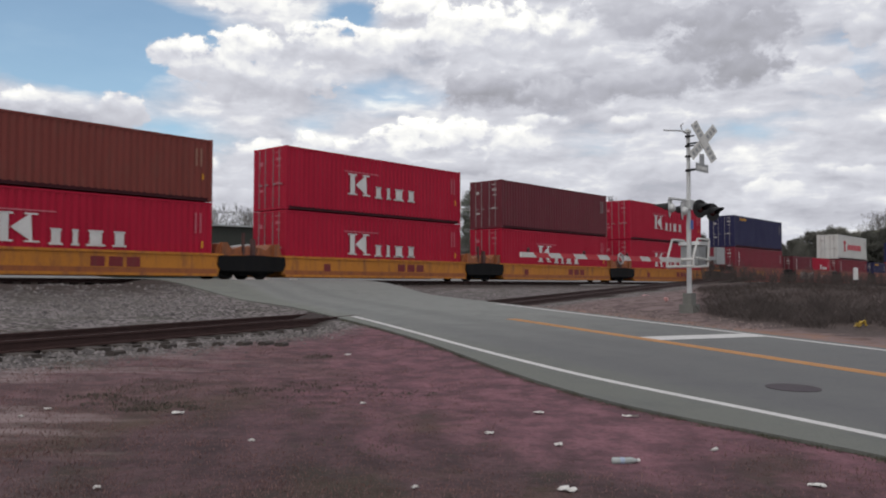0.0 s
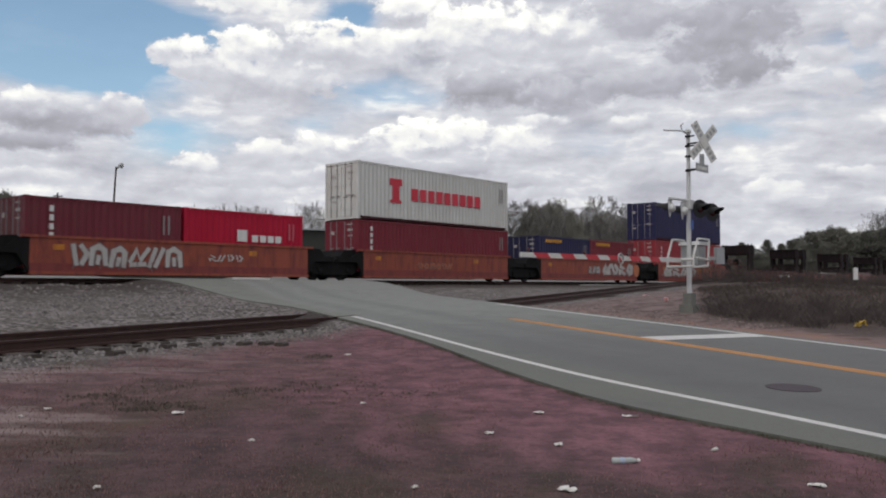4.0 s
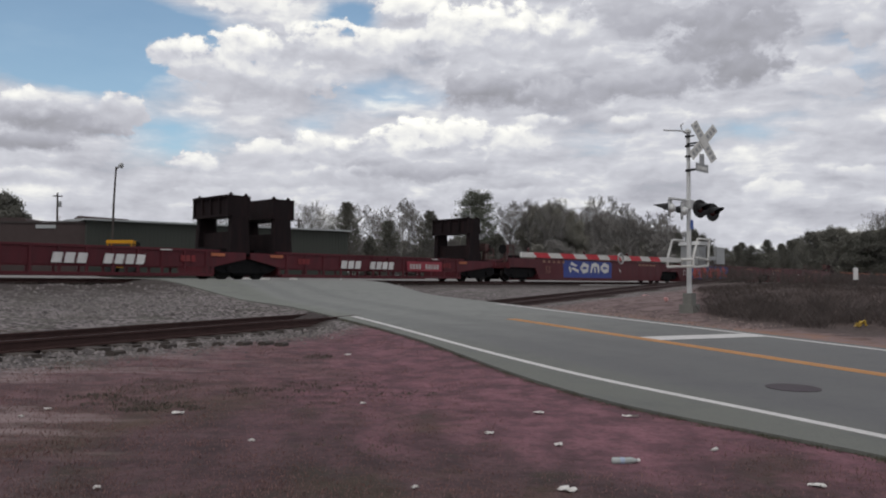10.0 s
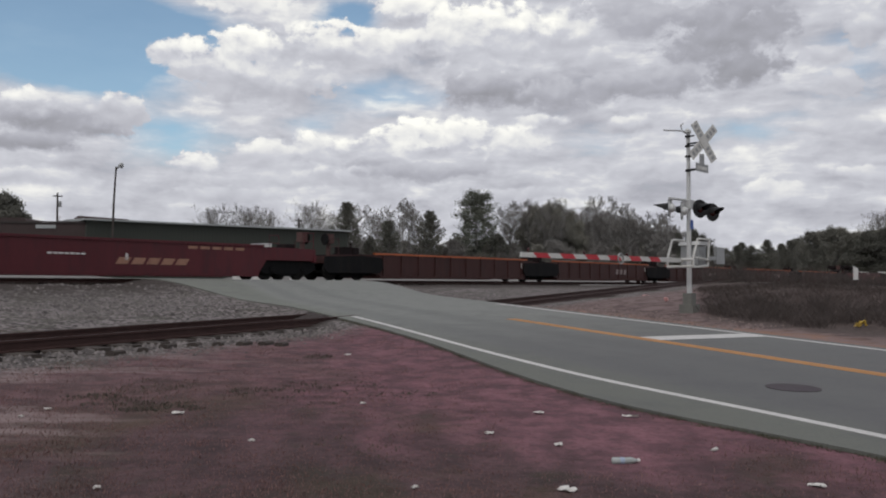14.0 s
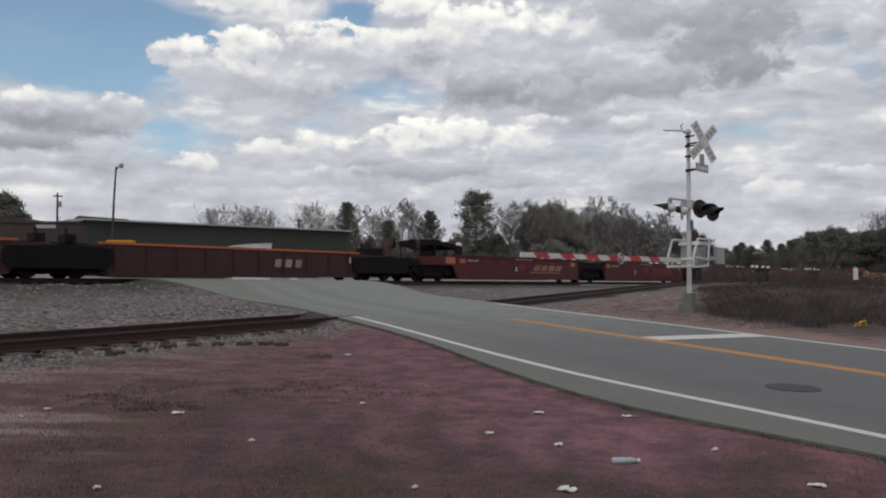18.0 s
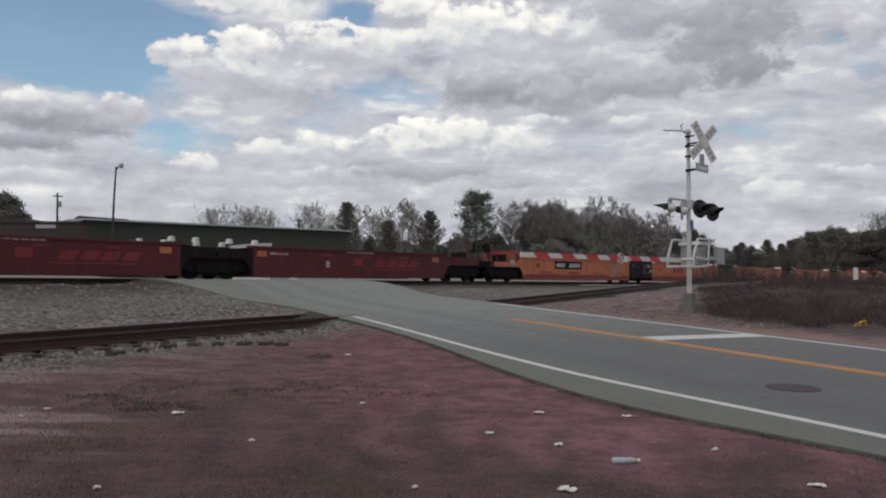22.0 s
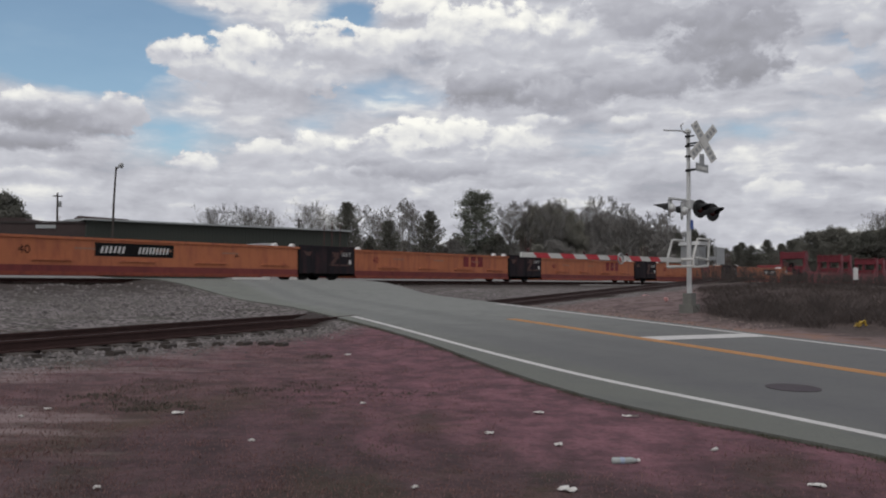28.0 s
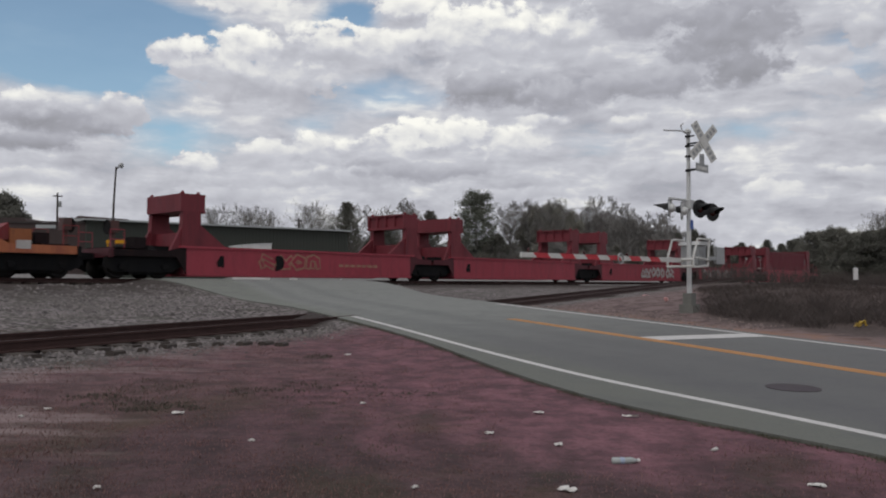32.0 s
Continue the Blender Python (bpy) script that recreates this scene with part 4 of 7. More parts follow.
def rust_extras(car, w0, c, i):
    y = -1.392
    for e in (-1, 1):
        part("worn_casting", Shape().prism([(e * w0, 1.0), (e * (w0 + 1.4), 1.0), (e * (w0 + 1.0), 1.45), (e * (w0 + 0.3), 1.5)][::e], -1.1, 1.1), M_BLACK, car)
    part("yellow_patch", flat_shape([bar(-w0 + 0.8, -w0 + 1.2, 1.0, 1.2), bar(w0 - 3.2, w0 - 2.8, 1.0, 1.22)], y), M_YEL, car)
    if i == 0:
        scrawl(car, -1.5, 0.6, 0.75, 1.2, 4, M_YEL, M_RUST, y, 3, "small yellow sprayed scrawl")
    if i == 1:
        scrawl(car, -4.9, -0.3, 0.35, 1.3, 6, M_PALE, M_GREYRIM, y, 5, "pale grey sprayed graffiti", notch=M_GREYRIM)
        scrawl(car, 0.9, 2.6, 0.7, 1.05, 4, M_PALE, M_RUST, y, 15, "small white scrawl")
    if i == 2:
        scrawl(car, -2.0, 0.8, 0.6, 0.95, 6, M_SILL, M_GREYRIM, y, 8, "faint brown sprayed scrawl")
    if i == 3:
        scrawl(car, 1.2, 5.6, 0.4, 1.4, 4, M_PALE, M_GREYRIM, y, 11, "big white sprayed graffiti with grey drips", notch=M_GREYRIM, fatness=0.42)
        part("grey_haze", flat_shape([blob(3.4, 0.52, 4.9, 0.5, random.Random(61), 18, 0.08)], y, 0.003), M_HAZE, car)
        scrawl(car, -0.6, 0.9, 0.5, 1.1, 3, M_PALE, M_BLACK, y, 12, "black and white sprayed scrawl", notch=M_BLACK)
        part("orange_disc", flat_shape([blob(6.1, 0.85, 0.9, 0.95, random.Random(2))], y - 0.012), M_ORANGE, car)
    if i == 4:
        scrawl(car, -5.4, 0.4, 0.36, 1.42, 4, M_PALE, M_GREYRIM, y, 21, "big white sprayed graffiti shapes", notch=M_GREYRIM, fatness=0.42)
        part("grey_haze", flat_shape([blob(-2.5, 0.55, 6.2, 0.5, random.Random(62), 18, 0.08)], y, 0.003), M_HAZE, car)
        scrawl(car, 0.6, 2.2, 0.9, 1.2, 4, M_YEL, M_RUST, y, 22, "faint yellow scrawl")


def sea_extras(car, w0, c, i, first, last):
    half = w0 + 1.75
    y = -1.455
    portal(car, -half + (1.1 if first else 1.85), 3.58, 1.08, 0.87, M_DARKBULK, 1, panel=0.0 if first else 2.05)
    portal(car, half - 0.4, 3.58, 1.05, 0.87, M_DARKBULK, -1, panel=2.05)
    for e in (-1, 1):
        part("reflector", flat_shape([bar(e * (w0 + 0.25) - 0.35, e * (w0 + 0.25) + 0.3, 0.95, 1.08)], y + 0.03), M_ORANGE, car)
        part("faded_mark", flat_shape(bars(e * (w0 - 1.2) - 0.3, e * (w0 - 1.2) + 0.4, 0.7, 0.95, 3), y), M_DUSKRED, car)
    if i in (0, 2, 3, 4):
        at = {0: 1.0, 2: 9.0, 3: -0.8, 4: -2.7}[i]
        if i != 2:
            for k, b in enumerate(bars(at, at + 1.35, 0.55, 0.92, 3, 0.08) + bars(at + 1.9, at + 3.6, 0.55, 0.92, 4, 0.08)):
                part("white_bar", flat_shape([b], y), M_WHITE, car, "bold white lettering drawn as bars" if k == 0 else "")
    if i == 1:
        scrawl(car, -3.2, 4.7, 0.35, 1.05, 8, M_PINK, M_GREYRIM, y, 31, "pink and grey sprayed graffiti")
        scrawl(car, -2.4, 4.4, 0.98, 1.3, 7, M_PALE, M_GREYRIM, y - 0.012, 32, "pale grey sprayed graffiti band")
    if i == 2:
        scrawl(car, -2.7, 3.9, 0.3, 1.42, 7, M_PINK, M_PALE, y, 33, "pink bubble graffiti with white outlines", back=M_GREYRIM, notch=M_DUSKRED)
        scrawl(car, -4.6, -3.9, 0.6, 0.9, 3, M_BLACK, M_PALE, y, 34, "white outlined scrawl")
    if i == 4:
        panel = part("red_panel", flat_shape([bar(w0 - 4.3, w0 - 1.6, 0.5, 1.0)], y, 0.004), M_REDCAR, car, "bright red painted panel")
        part("white_bars", flat_shape(bars(w0 - 4.1, w0 - 3.2, 0.6, 0.86, 4, 0, 0.3) + bars(w0 - 2.9, w0 - 1.8, 0.6, 0.86, 5, 0, 0.3), y - 0.006), M_PALE, panel)
    part("white_grab_iron", Shape().box(w0 - 2.4, w0 - 1.9, y, y + 0.02, 1.12, 1.17), M_WHITE, car)


def long_extras(car, w0, c, i):
    y = -1.392
    part("figures_panel", flat_shape([bar(-w0 - 0.3, -w0 + 1.1, 0.45, 1.15)], y - 0.0, 0.004), M_BROWN_CAR, car)
    if i == 0:
        lettering("53", 0.62, M_TAN, car, -w0 + 0.95, y, 0.72, "car_size_figure")
        part("blue_field", flat_shape([[(-5.35, 0.28), (0.75, 0.26), (0.8, 1.3), (0.6, 1.4), (-5.2, 1.41), (-5.4, 1.25)]], y, 0.004), M_BLUEPAINT, car)
        scrawl(car, -4.9, 0.4, 0.55, 1.38, 4, M_WHITE, M_BLUEPAINT, y - 0.006, 46, "blue and white block graffiti", fatness=0.34)
    if i == 1:
        lettering("53", 0.62, M_WHITE, car, -w0 + 0.8, y, 0.78, "car_size_figure")
        scrawl(car, -6.0, 1.0, 0.28, 1.42, 5, M_REDPAINT, M_PALE, y, 43, "red graffiti with white rims on a blue ground", back=M_BLUEPAINT, rim_w=0.045, notch=M_DEEPBLUE, fatness=0.4)
    if i == 2:
        lettering("53", 0.66, M_WHITE, car, -w0 + 0.75, y, 0.8, "car_size_figure")
        part("worn_lettering", flat_shape(bars(1.5, 4.6, 0.55, 0.8, 5, 0.15), y), M_TAN, car, "worn tan lettering")
    for k in range(5):
        x = -w0 + 0.4 + k * 0.55
        part("stencil", flat_shape([bar(x, x + 0.25, 1.2, 1.34)], y), M_TAN, car)
    part("stencil", flat_shape(bars(-1.0, 0.4, 0.86, 0.92, 7), y), M_WHITE, car)
    part("stencil", flat_shape(bars(w0 - 3.4, w0 - 0.6, 1.22, 1.34, 5), y), M_TAN, car)
    part("stencil", flat_shape([bar(1.9, 2.0, 0.7, 0.95)], y), M_WHITE, car)


def spine_extras(car, w0, c, i):
    if i in (1, 2, 3, 4):
        part("white_mark", flat_shape(bars(1.4, 3.1, 0.55, 0.9, 3, 0.06, 0.4), -1.455), M_HAZEPALE, car, "white lettering drawn as bars")
    for e in (-1, 1):
        mech = Shape().box(*sorted((e * (w0 + 1.0), e * (w0 + 1.4))), -1.0, -0.4, 1.3, 1.6)
        mech.tube((e * (w0 + 1.2), -0.6, 1.55), (e * (w0 + 1.2), -0.6, 1.85), 0.05)
        part("hitch_stand", mech, M_DARKBULK, car)
    half = w0 + 1.75
    for x in ([-half, half] if i == 0 else [half]):
        # added black sheet over the truck, darkening the joint between units
        plate = [(x - 1.7, 0.34), (x + 1.7, 0.34), (x + 1.95, 0.6), (x + 1.9, 1.1), (x + 0.5, 1.2), (x - 1.85, 1.1), (x - 1.95, 0.6)]
        part("truck_side_plate", Shape().prism(plate, -1.5, -1.455), M_BLACK, car, "black plate added to darken the truck zone")
    part("pale_stencil", flat_shape([bar(w0 - 0.4, w0 - 0.3, 0.8, 1.1)], -1.455), M_PALE, car)


def deep_extras(car, w0, c, i, first, last):
    y = -1.392
    hood = Shape().prism([(-0.12, 0.0), (0.12, 0.0), (0.07, 0.2), (-0.04, 0.2)], -0.12, 0.12)
    for x in (-w0 - 1.15, -w0 + 0.15, w0 - 0.35, w0 + 0.75):
        for yy in (-1.25, 1.25):
            if (first and x < -w0 + 0.5) or (last and x > w0 - 0.5):
                continue
            part("white_guide", Shape().add([(x + v[0], yy + v[1], h0 + 1.5) for v, h0 in zip(hood.v, [p[2] for p in hood.v])], hood.f), M_WHITE, car)
    if first:
        x0, x1 = -w0 - 1.9, -w0 + 0.5
        hood = part("raised_end_hood", Shape().prism([(x0, 1.95), (x1, 1.75), (x1, 1.95), (x0, 2.25)], -1.3, 1.3), M_DARKBULK, car, "dark raised hood over the end platform")
        for yy in (-1.28, 1.28):
            part("hood_side", Shape().prism([(x1 - 0.6, 1.3), (x1, 1.3), (x1, 1.76), (x1 - 0.6, 1.82)], yy - 0.03, yy + 0.03), M_DARKBULK, hood)
            part("hood_post", Shape().tube((x0 + 0.15, yy, 1.0), (x0 + 0.15, yy, 2.0), 0.04), M_DARKBULK, hood)
        part("white_guide", Shape().prism([(x1 - 0.3, 1.95), (x1, 1.95), (x1 - 0.05, 2.12), (x1 - 0.2, 2.15)], -1.3, -1.05), M_WHITE, car)
        part("orange_patch", flat_shape([bar(-w0 - 1.0, -w0 - 0.2, 0.95, 1.3)], y), M_ORANGE, car)
    part("reflector", flat_shape([bar(-w0 + 0.2, -w0 + 0.7, 1.0, 1.25)], y), M_ORANGE, car)
    part("reflector", flat_shape([bar(w0 - 0.9, w0 - 0.4, 1.0, 1.25)], y), M_ORANGE, car)
    part("stencil", flat_shape(bars(-w0 + 0.9, -w0 + 1.9, 1.1, 1.2, 4) + bars(w0 - 7.0, w0 - 5.2, 1.3, 1.38, 6), y), M_PALE, car)
    lettering("AEDCB"[i], 0.42, M_WHITE, car, (-0.7, -1.75, -2.0, -2.1, -2.0)[i], y, 0.72, "unit_letter")
    part("worn_mark", flat_shape(bars(1.0, 4.2, 0.66, 1.0, 4, 0.25) + [bar(0.7, 4.0, 0.52, 0.58)], y), M_TAN if i in (0, 2) else M_DUSKRED, car, "worn tan lettering drawn as bars")
    part("patch", flat_shape([bar(-0.4, 0.2, 0.7, 1.05)], y), M_DUSKRED, car)
    for k in range(4):
        part("rust_dash", flat_shape([bar(-5 + k * 2.6, -4.4 + k * 2.6, 1.12, 1.2)], y), M_DUSKRED, car)


def orange_extras(car, w0, c, i, first, last):
    half = w0 + 1.75
    y = -1.392
    for e, at_end in ((-1, first), (1, last)):
        if at_end:
            part("control_box", Shape().box(*sorted((e * (w0 + 0.8), e * (w0 + 1.5))), -1.3, -0.6, 0.98, 1.7), M_TOOL, car)
            part("patched_casting", Shape().prism([(e * w0, 1.3), (e * (w0 + 0.9), 1.3), (e * (w0 + 0.75), 1.9), (e * (w0 + 0.5), 1.7), (e * (w0 + 0.2), 1.85)][::e], -1.2, 1.2), M_DUSKRED, car)
            part("placard", flat_shape([bar(e * (w0 + 1.2) - 0.25, e * (w0 + 1.2) + 0.25, 1.0, 1.3)], y), M_PALE, car)
        else:
            x0, x1 = sorted((e * (w0 + 0.1), e * (half - 0.02)))
            for yy in (-1.4, 1.4):
                box = part("black_end_cover", Shape().prism([(x0, 0.3), (x1, 0.3), (x1, 1.5), (x0, 1.5)], yy - 0.05, yy + 0.05), M_COVER, car, "sooty black end cover with rust stains")
                part("cover_rim", Shape().box(x0, x1, yy - 0.07, yy + 0.07, 1.5, 1.58), M_COVER, box)
                for f in (0.06, 0.42):
                    xr = x0 + f * (x1 - x0)
                    part("cover_rib", Shape().box(xr - 0.03, xr + 0.03, yy - 0.075, yy + 0.075, 0.34, 1.5), M_COVER, box)
                part("rust_stain", flat_shape([blob(x0 + 0.3 * (x1 - x0), 1.22, 0.5, 0.22, random.Random(31 + i), 14, 0.35)], yy - 0.051), M_BARE, box)
            if e < 0:
                lettering("125 T", 0.26, M_WHITE, car, x1 - 0.5, -1.452, 1.2, "load_figure")
                part("white_tab", flat_shape([bar(x1 - 0.35, x1 - 0.2, 0.75, 0.95)], -1.455), M_WHITE, car)
                for dx, top in ((0.15, 2.6), (0.62, 2.85), (1.15, 2.7)) if c == 7 else ():
                    part("ladder_post", Shape().tube((-half + dx, -1.0, 1.0), (-half + dx, -1.0, top), 0.026, 0.022, n=6), M_BARE, car)
                brace = Shape().prism([(x0 + 0.1, 0.75), (x0 + 0.35, 0.75), (x0 + 0.95, 1.4), (x0 + 0.75, 1.4)], -1.47, -1.45).box(x0 + 0.05, x1 - 0.3, -1.47, -1.45, 0.66, 0.74)
                part("cover_brace", brace, M_BARE, car)
    for x in (-w0 + 0.3, w0 - 1.2, w0 - 0.25):
        part("white_guide", Shape().prism([(x - 0.1, 1.49), (x + 0.12, 1.49), (x + 0.08, 1.6), (x + 0.02, 1.63)], -1.38, -1.12), M_WHITE, car)
    at0 = -3.2 if c == 6 else -2.75
    if last:
        at0 = 0.77 if c == 7 else 99.0
    if first or (last and c == 7):
        sign = part("number_panel", flat_shape([bar(at0, at0 + 3.2, 0.82, 1.32)], y, 0.004), M_BLACK, car, "black panel with white number bars")
        part("number_bars", flat_shape(bars(at0 + 0.2, at0 + 1.2, 0.94, 1.2, 6, 0.07, 0.52) + bars(at0 + 1.7, at0 + 3.0, 0.94, 1.2, 9, 0.07, 0.52), y - 0.006), M_WHITE, sign)
        if c == 6 and first:
            part("grey_patch", flat_shape([blob(4.6, 0.85, 1.7, 1.1, random.Random(9), 16, 0.2)], y), M_TAN, car, "scraped pale patch")
    else:
        at = {1: -1.6, 2: -1.9, 3: -1.8, 4: 7.0}[i] if c == 6 else {1: 3.0, 2: 2.9, 3: 2.9, 4: 7.0}[i]
        if at < 5:
            writing("red_mark", bars(at - 0.95, at + 0.95, 0.8, 1.37, 3, 0, 0.3), y, M_DUSKRED, car, "faded red lettering drawn as bars")
    lettering("40", 0.42, M_DUSKRED if not first else M_BLACK, car, -w0 + 1.4, y, 0.98, "size_figure")
    for k in range(3):
        x = -3.5 + k * 3.1
        part("stencil", flat_shape(bars(x, x + 0.8, 1.05, 1.12, 5), y), M_TAN, car)
    if first:
        lettering("A", 0.3, M_BLACK, car, 3.4, y, 1.0, "unit_letter")


def red_extras(car, w0, c, i, first, last):
    half = w0 + 1.75
    y = -1.392
    portal(car, -half + 2.0, 3.45, 1.0, 0.72, M_PORTAL, 1, gusset=1.7, base=1.0, panel=1.9)
    portal(car, half - 1.6, 3.45, 1.0, 0.72, M_PORTAL, -1, gusset=1.6, base=1.0, panel=1.9)
    if i == 0:
        scrawl(car, -3.0, 0.4, 0.45, 1.1, 4, M_REDCAR, M_TAN, y, 51, "pale sprayed scrawl on red paint", rim_w=0.1)
        part("black_blot", flat_shape([blob(-1.9, 0.75, 0.5, 0.7, random.Random(3))], y - 0.02), M_BLACK, car)
        part("tan_mark", flat_shape(bars(1.6, 4.2, 0.62, 0.74, 7), y), M_TAN, car)
    if i == 2:
        scrawl(car, -0.6, 4.9, 0.3, 1.2, 7, M_PALE, M_GREYRIM, y, 52, "white sprayed graffiti", notch=M_GREYRIM)
    if i == 3:
        scrawl(car, -5.6, 1.0, 0.3, 1.2, 7, M_PALE, M_GREYRIM, y, 53, "white sprayed graffiti along the side", notch=M_GREYRIM)
    # no opening here: a hole's darkness painted as a flat black patch
    part("hole", flat_shape([blob(-4.9, 0.7, 0.35, 0.5, random.Random(5))], y), M_BLACK, car)


M_PALE = paint("pale_spray", (0.50, 0.475, 0.455), (0.26, 0.17, 0.16), 0.6)
M_HAZEPALE = paint("worn_pale_mark", (0.33, 0.27, 0.26), (0.1, 0.06, 0.055), 0.8)
M_HAZE = paint("grey_overspray", (0.24, 0.17, 0.165), (0.14, 0.08, 0.08), 0.6)
M_GREYRIM = paint("grey_spray", (0.17, 0.13, 0.13), dirt_amount=0.3)
M_PINK = paint("pink_spray", (0.50, 0.17, 0.18), (0.3, 0.08, 0.09), 0.5)
M_BLUEPAINT = paint("blue_spray", (0.06, 0.09, 0.33), (0.05, 0.05, 0.15), 0.4)
M_DEEPBLUE = paint("deep_blue_spray", (0.02, 0.05, 0.2), dirt_amount=0.2)
M_REDPAINT = paint("red_spray", (0.60, 0.07, 0.06), (0.4, 0.05, 0.06), 0.3)
M_TAN = paint("tan_mark", (0.36, 0.20, 0.14), (0.15, 0.06, 0.05), 0.6)

STYLES = {
    "yellow": dict(skirt=M_OCHRE, skirt_top=0.42, h=0.97, end_h=1.02, body=M_YEL, ribs=9, worn=True, group="yellow well cars", label="yellow articulated well car carrying stacked containers", more=yellow_extras),
    "rust": dict(last_end=M_LOWRED, skirt=M_LOWRED, skirt_top=0.52, h=1.42, end_h=1.1, body=M_RUST, end_tone=M_BLACK, ribs=9, group="rusty well cars", label="rust-orange well car with sprayed graffiti on its side", more=rust_extras),
    "sea": dict(h=1.13, end_h=1.13, panel_low=0.5, body=M_MAROON_CAR, ribs=12, ribs_out=True, group="bulkhead cars",
                label="dark maroon container flat with black bulkheads", more=sea_extras),
    "long": dict(h=1.42, end_h=1.4, body=M_BROWN_CAR, ribs=13, group="long well cars", label="long dark brown-red empty well car", more=long_extras),
    "spine": dict(h=1.27, end_h=1.2, panel_low=0.25, body=M_SPINE, sill=M_SILL, ribs=10, ribs_out=True, group="deck cars",
                  label="brown empty car with an orange top sill", more=spine_extras),
    "deep": dict(h=1.36, end_h=1.3, body=M_DEEP, rail_paint=M_DARKBULK, end_tone=M_DARKBULK, ribs=9, group="deep red well cars", label="deep red-brown empty well car with white guides", more=deep_extras),
    "orange": dict(skirt=M_LOWRED, skirt_top=0.46, h=1.4, end_h=1.15, body=M_ORANGE, rail_paint=M_DUSKRED, end_tone=M_BLACK, low_sill=M_RUST, ribs=9, ledges=4, worn=True, group="orange well cars",
                   label="orange empty well car with black end covers", more=orange_extras),
    "red": dict(first_end=M_DARKBULK, end_tone=M_DARKRED, h=1.24, end_h=1.1, body=M_REDCAR, ribs=9, group="red bulkhead cars", label="red well car with raised portals at its ends", more=red_extras),
}
# trucks along each car, by their place in the train
TRAINSET = [
    ("yellow", (5.2, 21.2, 37.25, 53.1, 68.8)),
    ("rust", (72.4, 88.0, 103.8, 119.0, 134.8, 150.6)),
    ("sea", (154.4, 168.7, 184.5, 199.7, 214.8, 230.6)),
    ("long", (234.8, 254.5, 274.5, 293.9)),
    ("spine", (297.7, 313.5, 329.2, 344.9, 360.1, 376.0)),
    ("deep", (380.2, 396.1, 411.8, 427.4, 442.7, 458.6)),
    ("orange", (462.6, 479.1, 494.9, 510.5, 526.1, 541.4)),
    ("orange", (545.2, 562.0, 577.8, 593.2, 608.9, 624.0)),
    ("red", (628.0, 644.5, 660.3, 676.0, 691.6, 707.2)),
]


def build_train():
    for c, (kind, trucks) in enumerate(TRAINSET):
        style = STYLES[kind]
        for i in range(len(trucks) - 1):
            a, b = trucks[i], trucks[i + 1]
            first, last = i == 0, i == len(trucks) - 2
            car = well_unit(style, b - a, first, last, style["label"])
            w0 = (b - a) / 2 - 1.75
            if kind in ("sea", "deep", "orange", "red"):
                style["more"](car, w0, c, i, first, last)
            else:
                style["more"](car, w0, c, i)
            rolling(car, (a + b) / 2)


build_train()

# ---- containers ----
M_CRED = paint("container_red", (0.43, 0.005, 0.034), dirt_amount=0.1, dirt=(0.34, 0.03, 0.05), rough=0.6, spread=0.06)
M_CBROWN = paint("container_brown", (0.21, 0.045, 0.035), dirt_amount=0.25)
M_CPLUM = paint("container_plum", (0.15, 0.024, 0.036), dirt_amount=0.25)
M_CBLUE = paint("container_blue", (0.022, 0.022, 0.075), dirt_amount=0.1, dirt=(0.05, 0.05, 0.08))
M_CMAROON = paint("container_maroon", (0.19, 0.022, 0.035), dirt_amount=0.2)
M_CWHITE = paint("container_white", (0.66, 0.66, 0.63), dirt_amount=0.3, dirt=(0.4, 0.34, 0.28))
M_CORANGE = paint("container_orange_red", (0.30, 0.036, 0.046), dirt_amount=0.25)
M_CWINE = paint("container_wine_red", (0.215, 0.022, 0.04), dirt_amount=0.25)
M_LOGO_Y = paint("yellow_logo", (0.75, 0.36, 0.03), dirt_amount=0.1)
M_LOGO_R = paint("red_logo", (0.65, 0.05, 0.08), dirt_amount=0.1)
HC, STD = 2.896, 2.591
CONTAINER_MESHES = {}


def corrugated(x0, x1, z0, z1, y, depth, pitch, out):
    """A trapezoid-corrugated sheet along x; out: the side that it faces."""
    prof, x = [], x0
    k = (x1 - x0) / max(1, round((x1 - x0) / pitch))
    while x < x1 - 1e-3:
        prof += [(x, 0.0), (x + k * 0.26, 0.0), (x + k * 0.5, depth), (x + k * 0.76, depth)]
        x += k
    prof.append((x1, 0.0))
    v = [(px, y - out * d, z) for z in (z0, z1) for px, d in prof]
    n = len(prof)
    f = [(i, i + 1, n + i + 1, n + i) if out < 0 else (i + 1, i, n + i, n + i + 1) for i in range(n - 1)]
    return Shape().add(v, f)


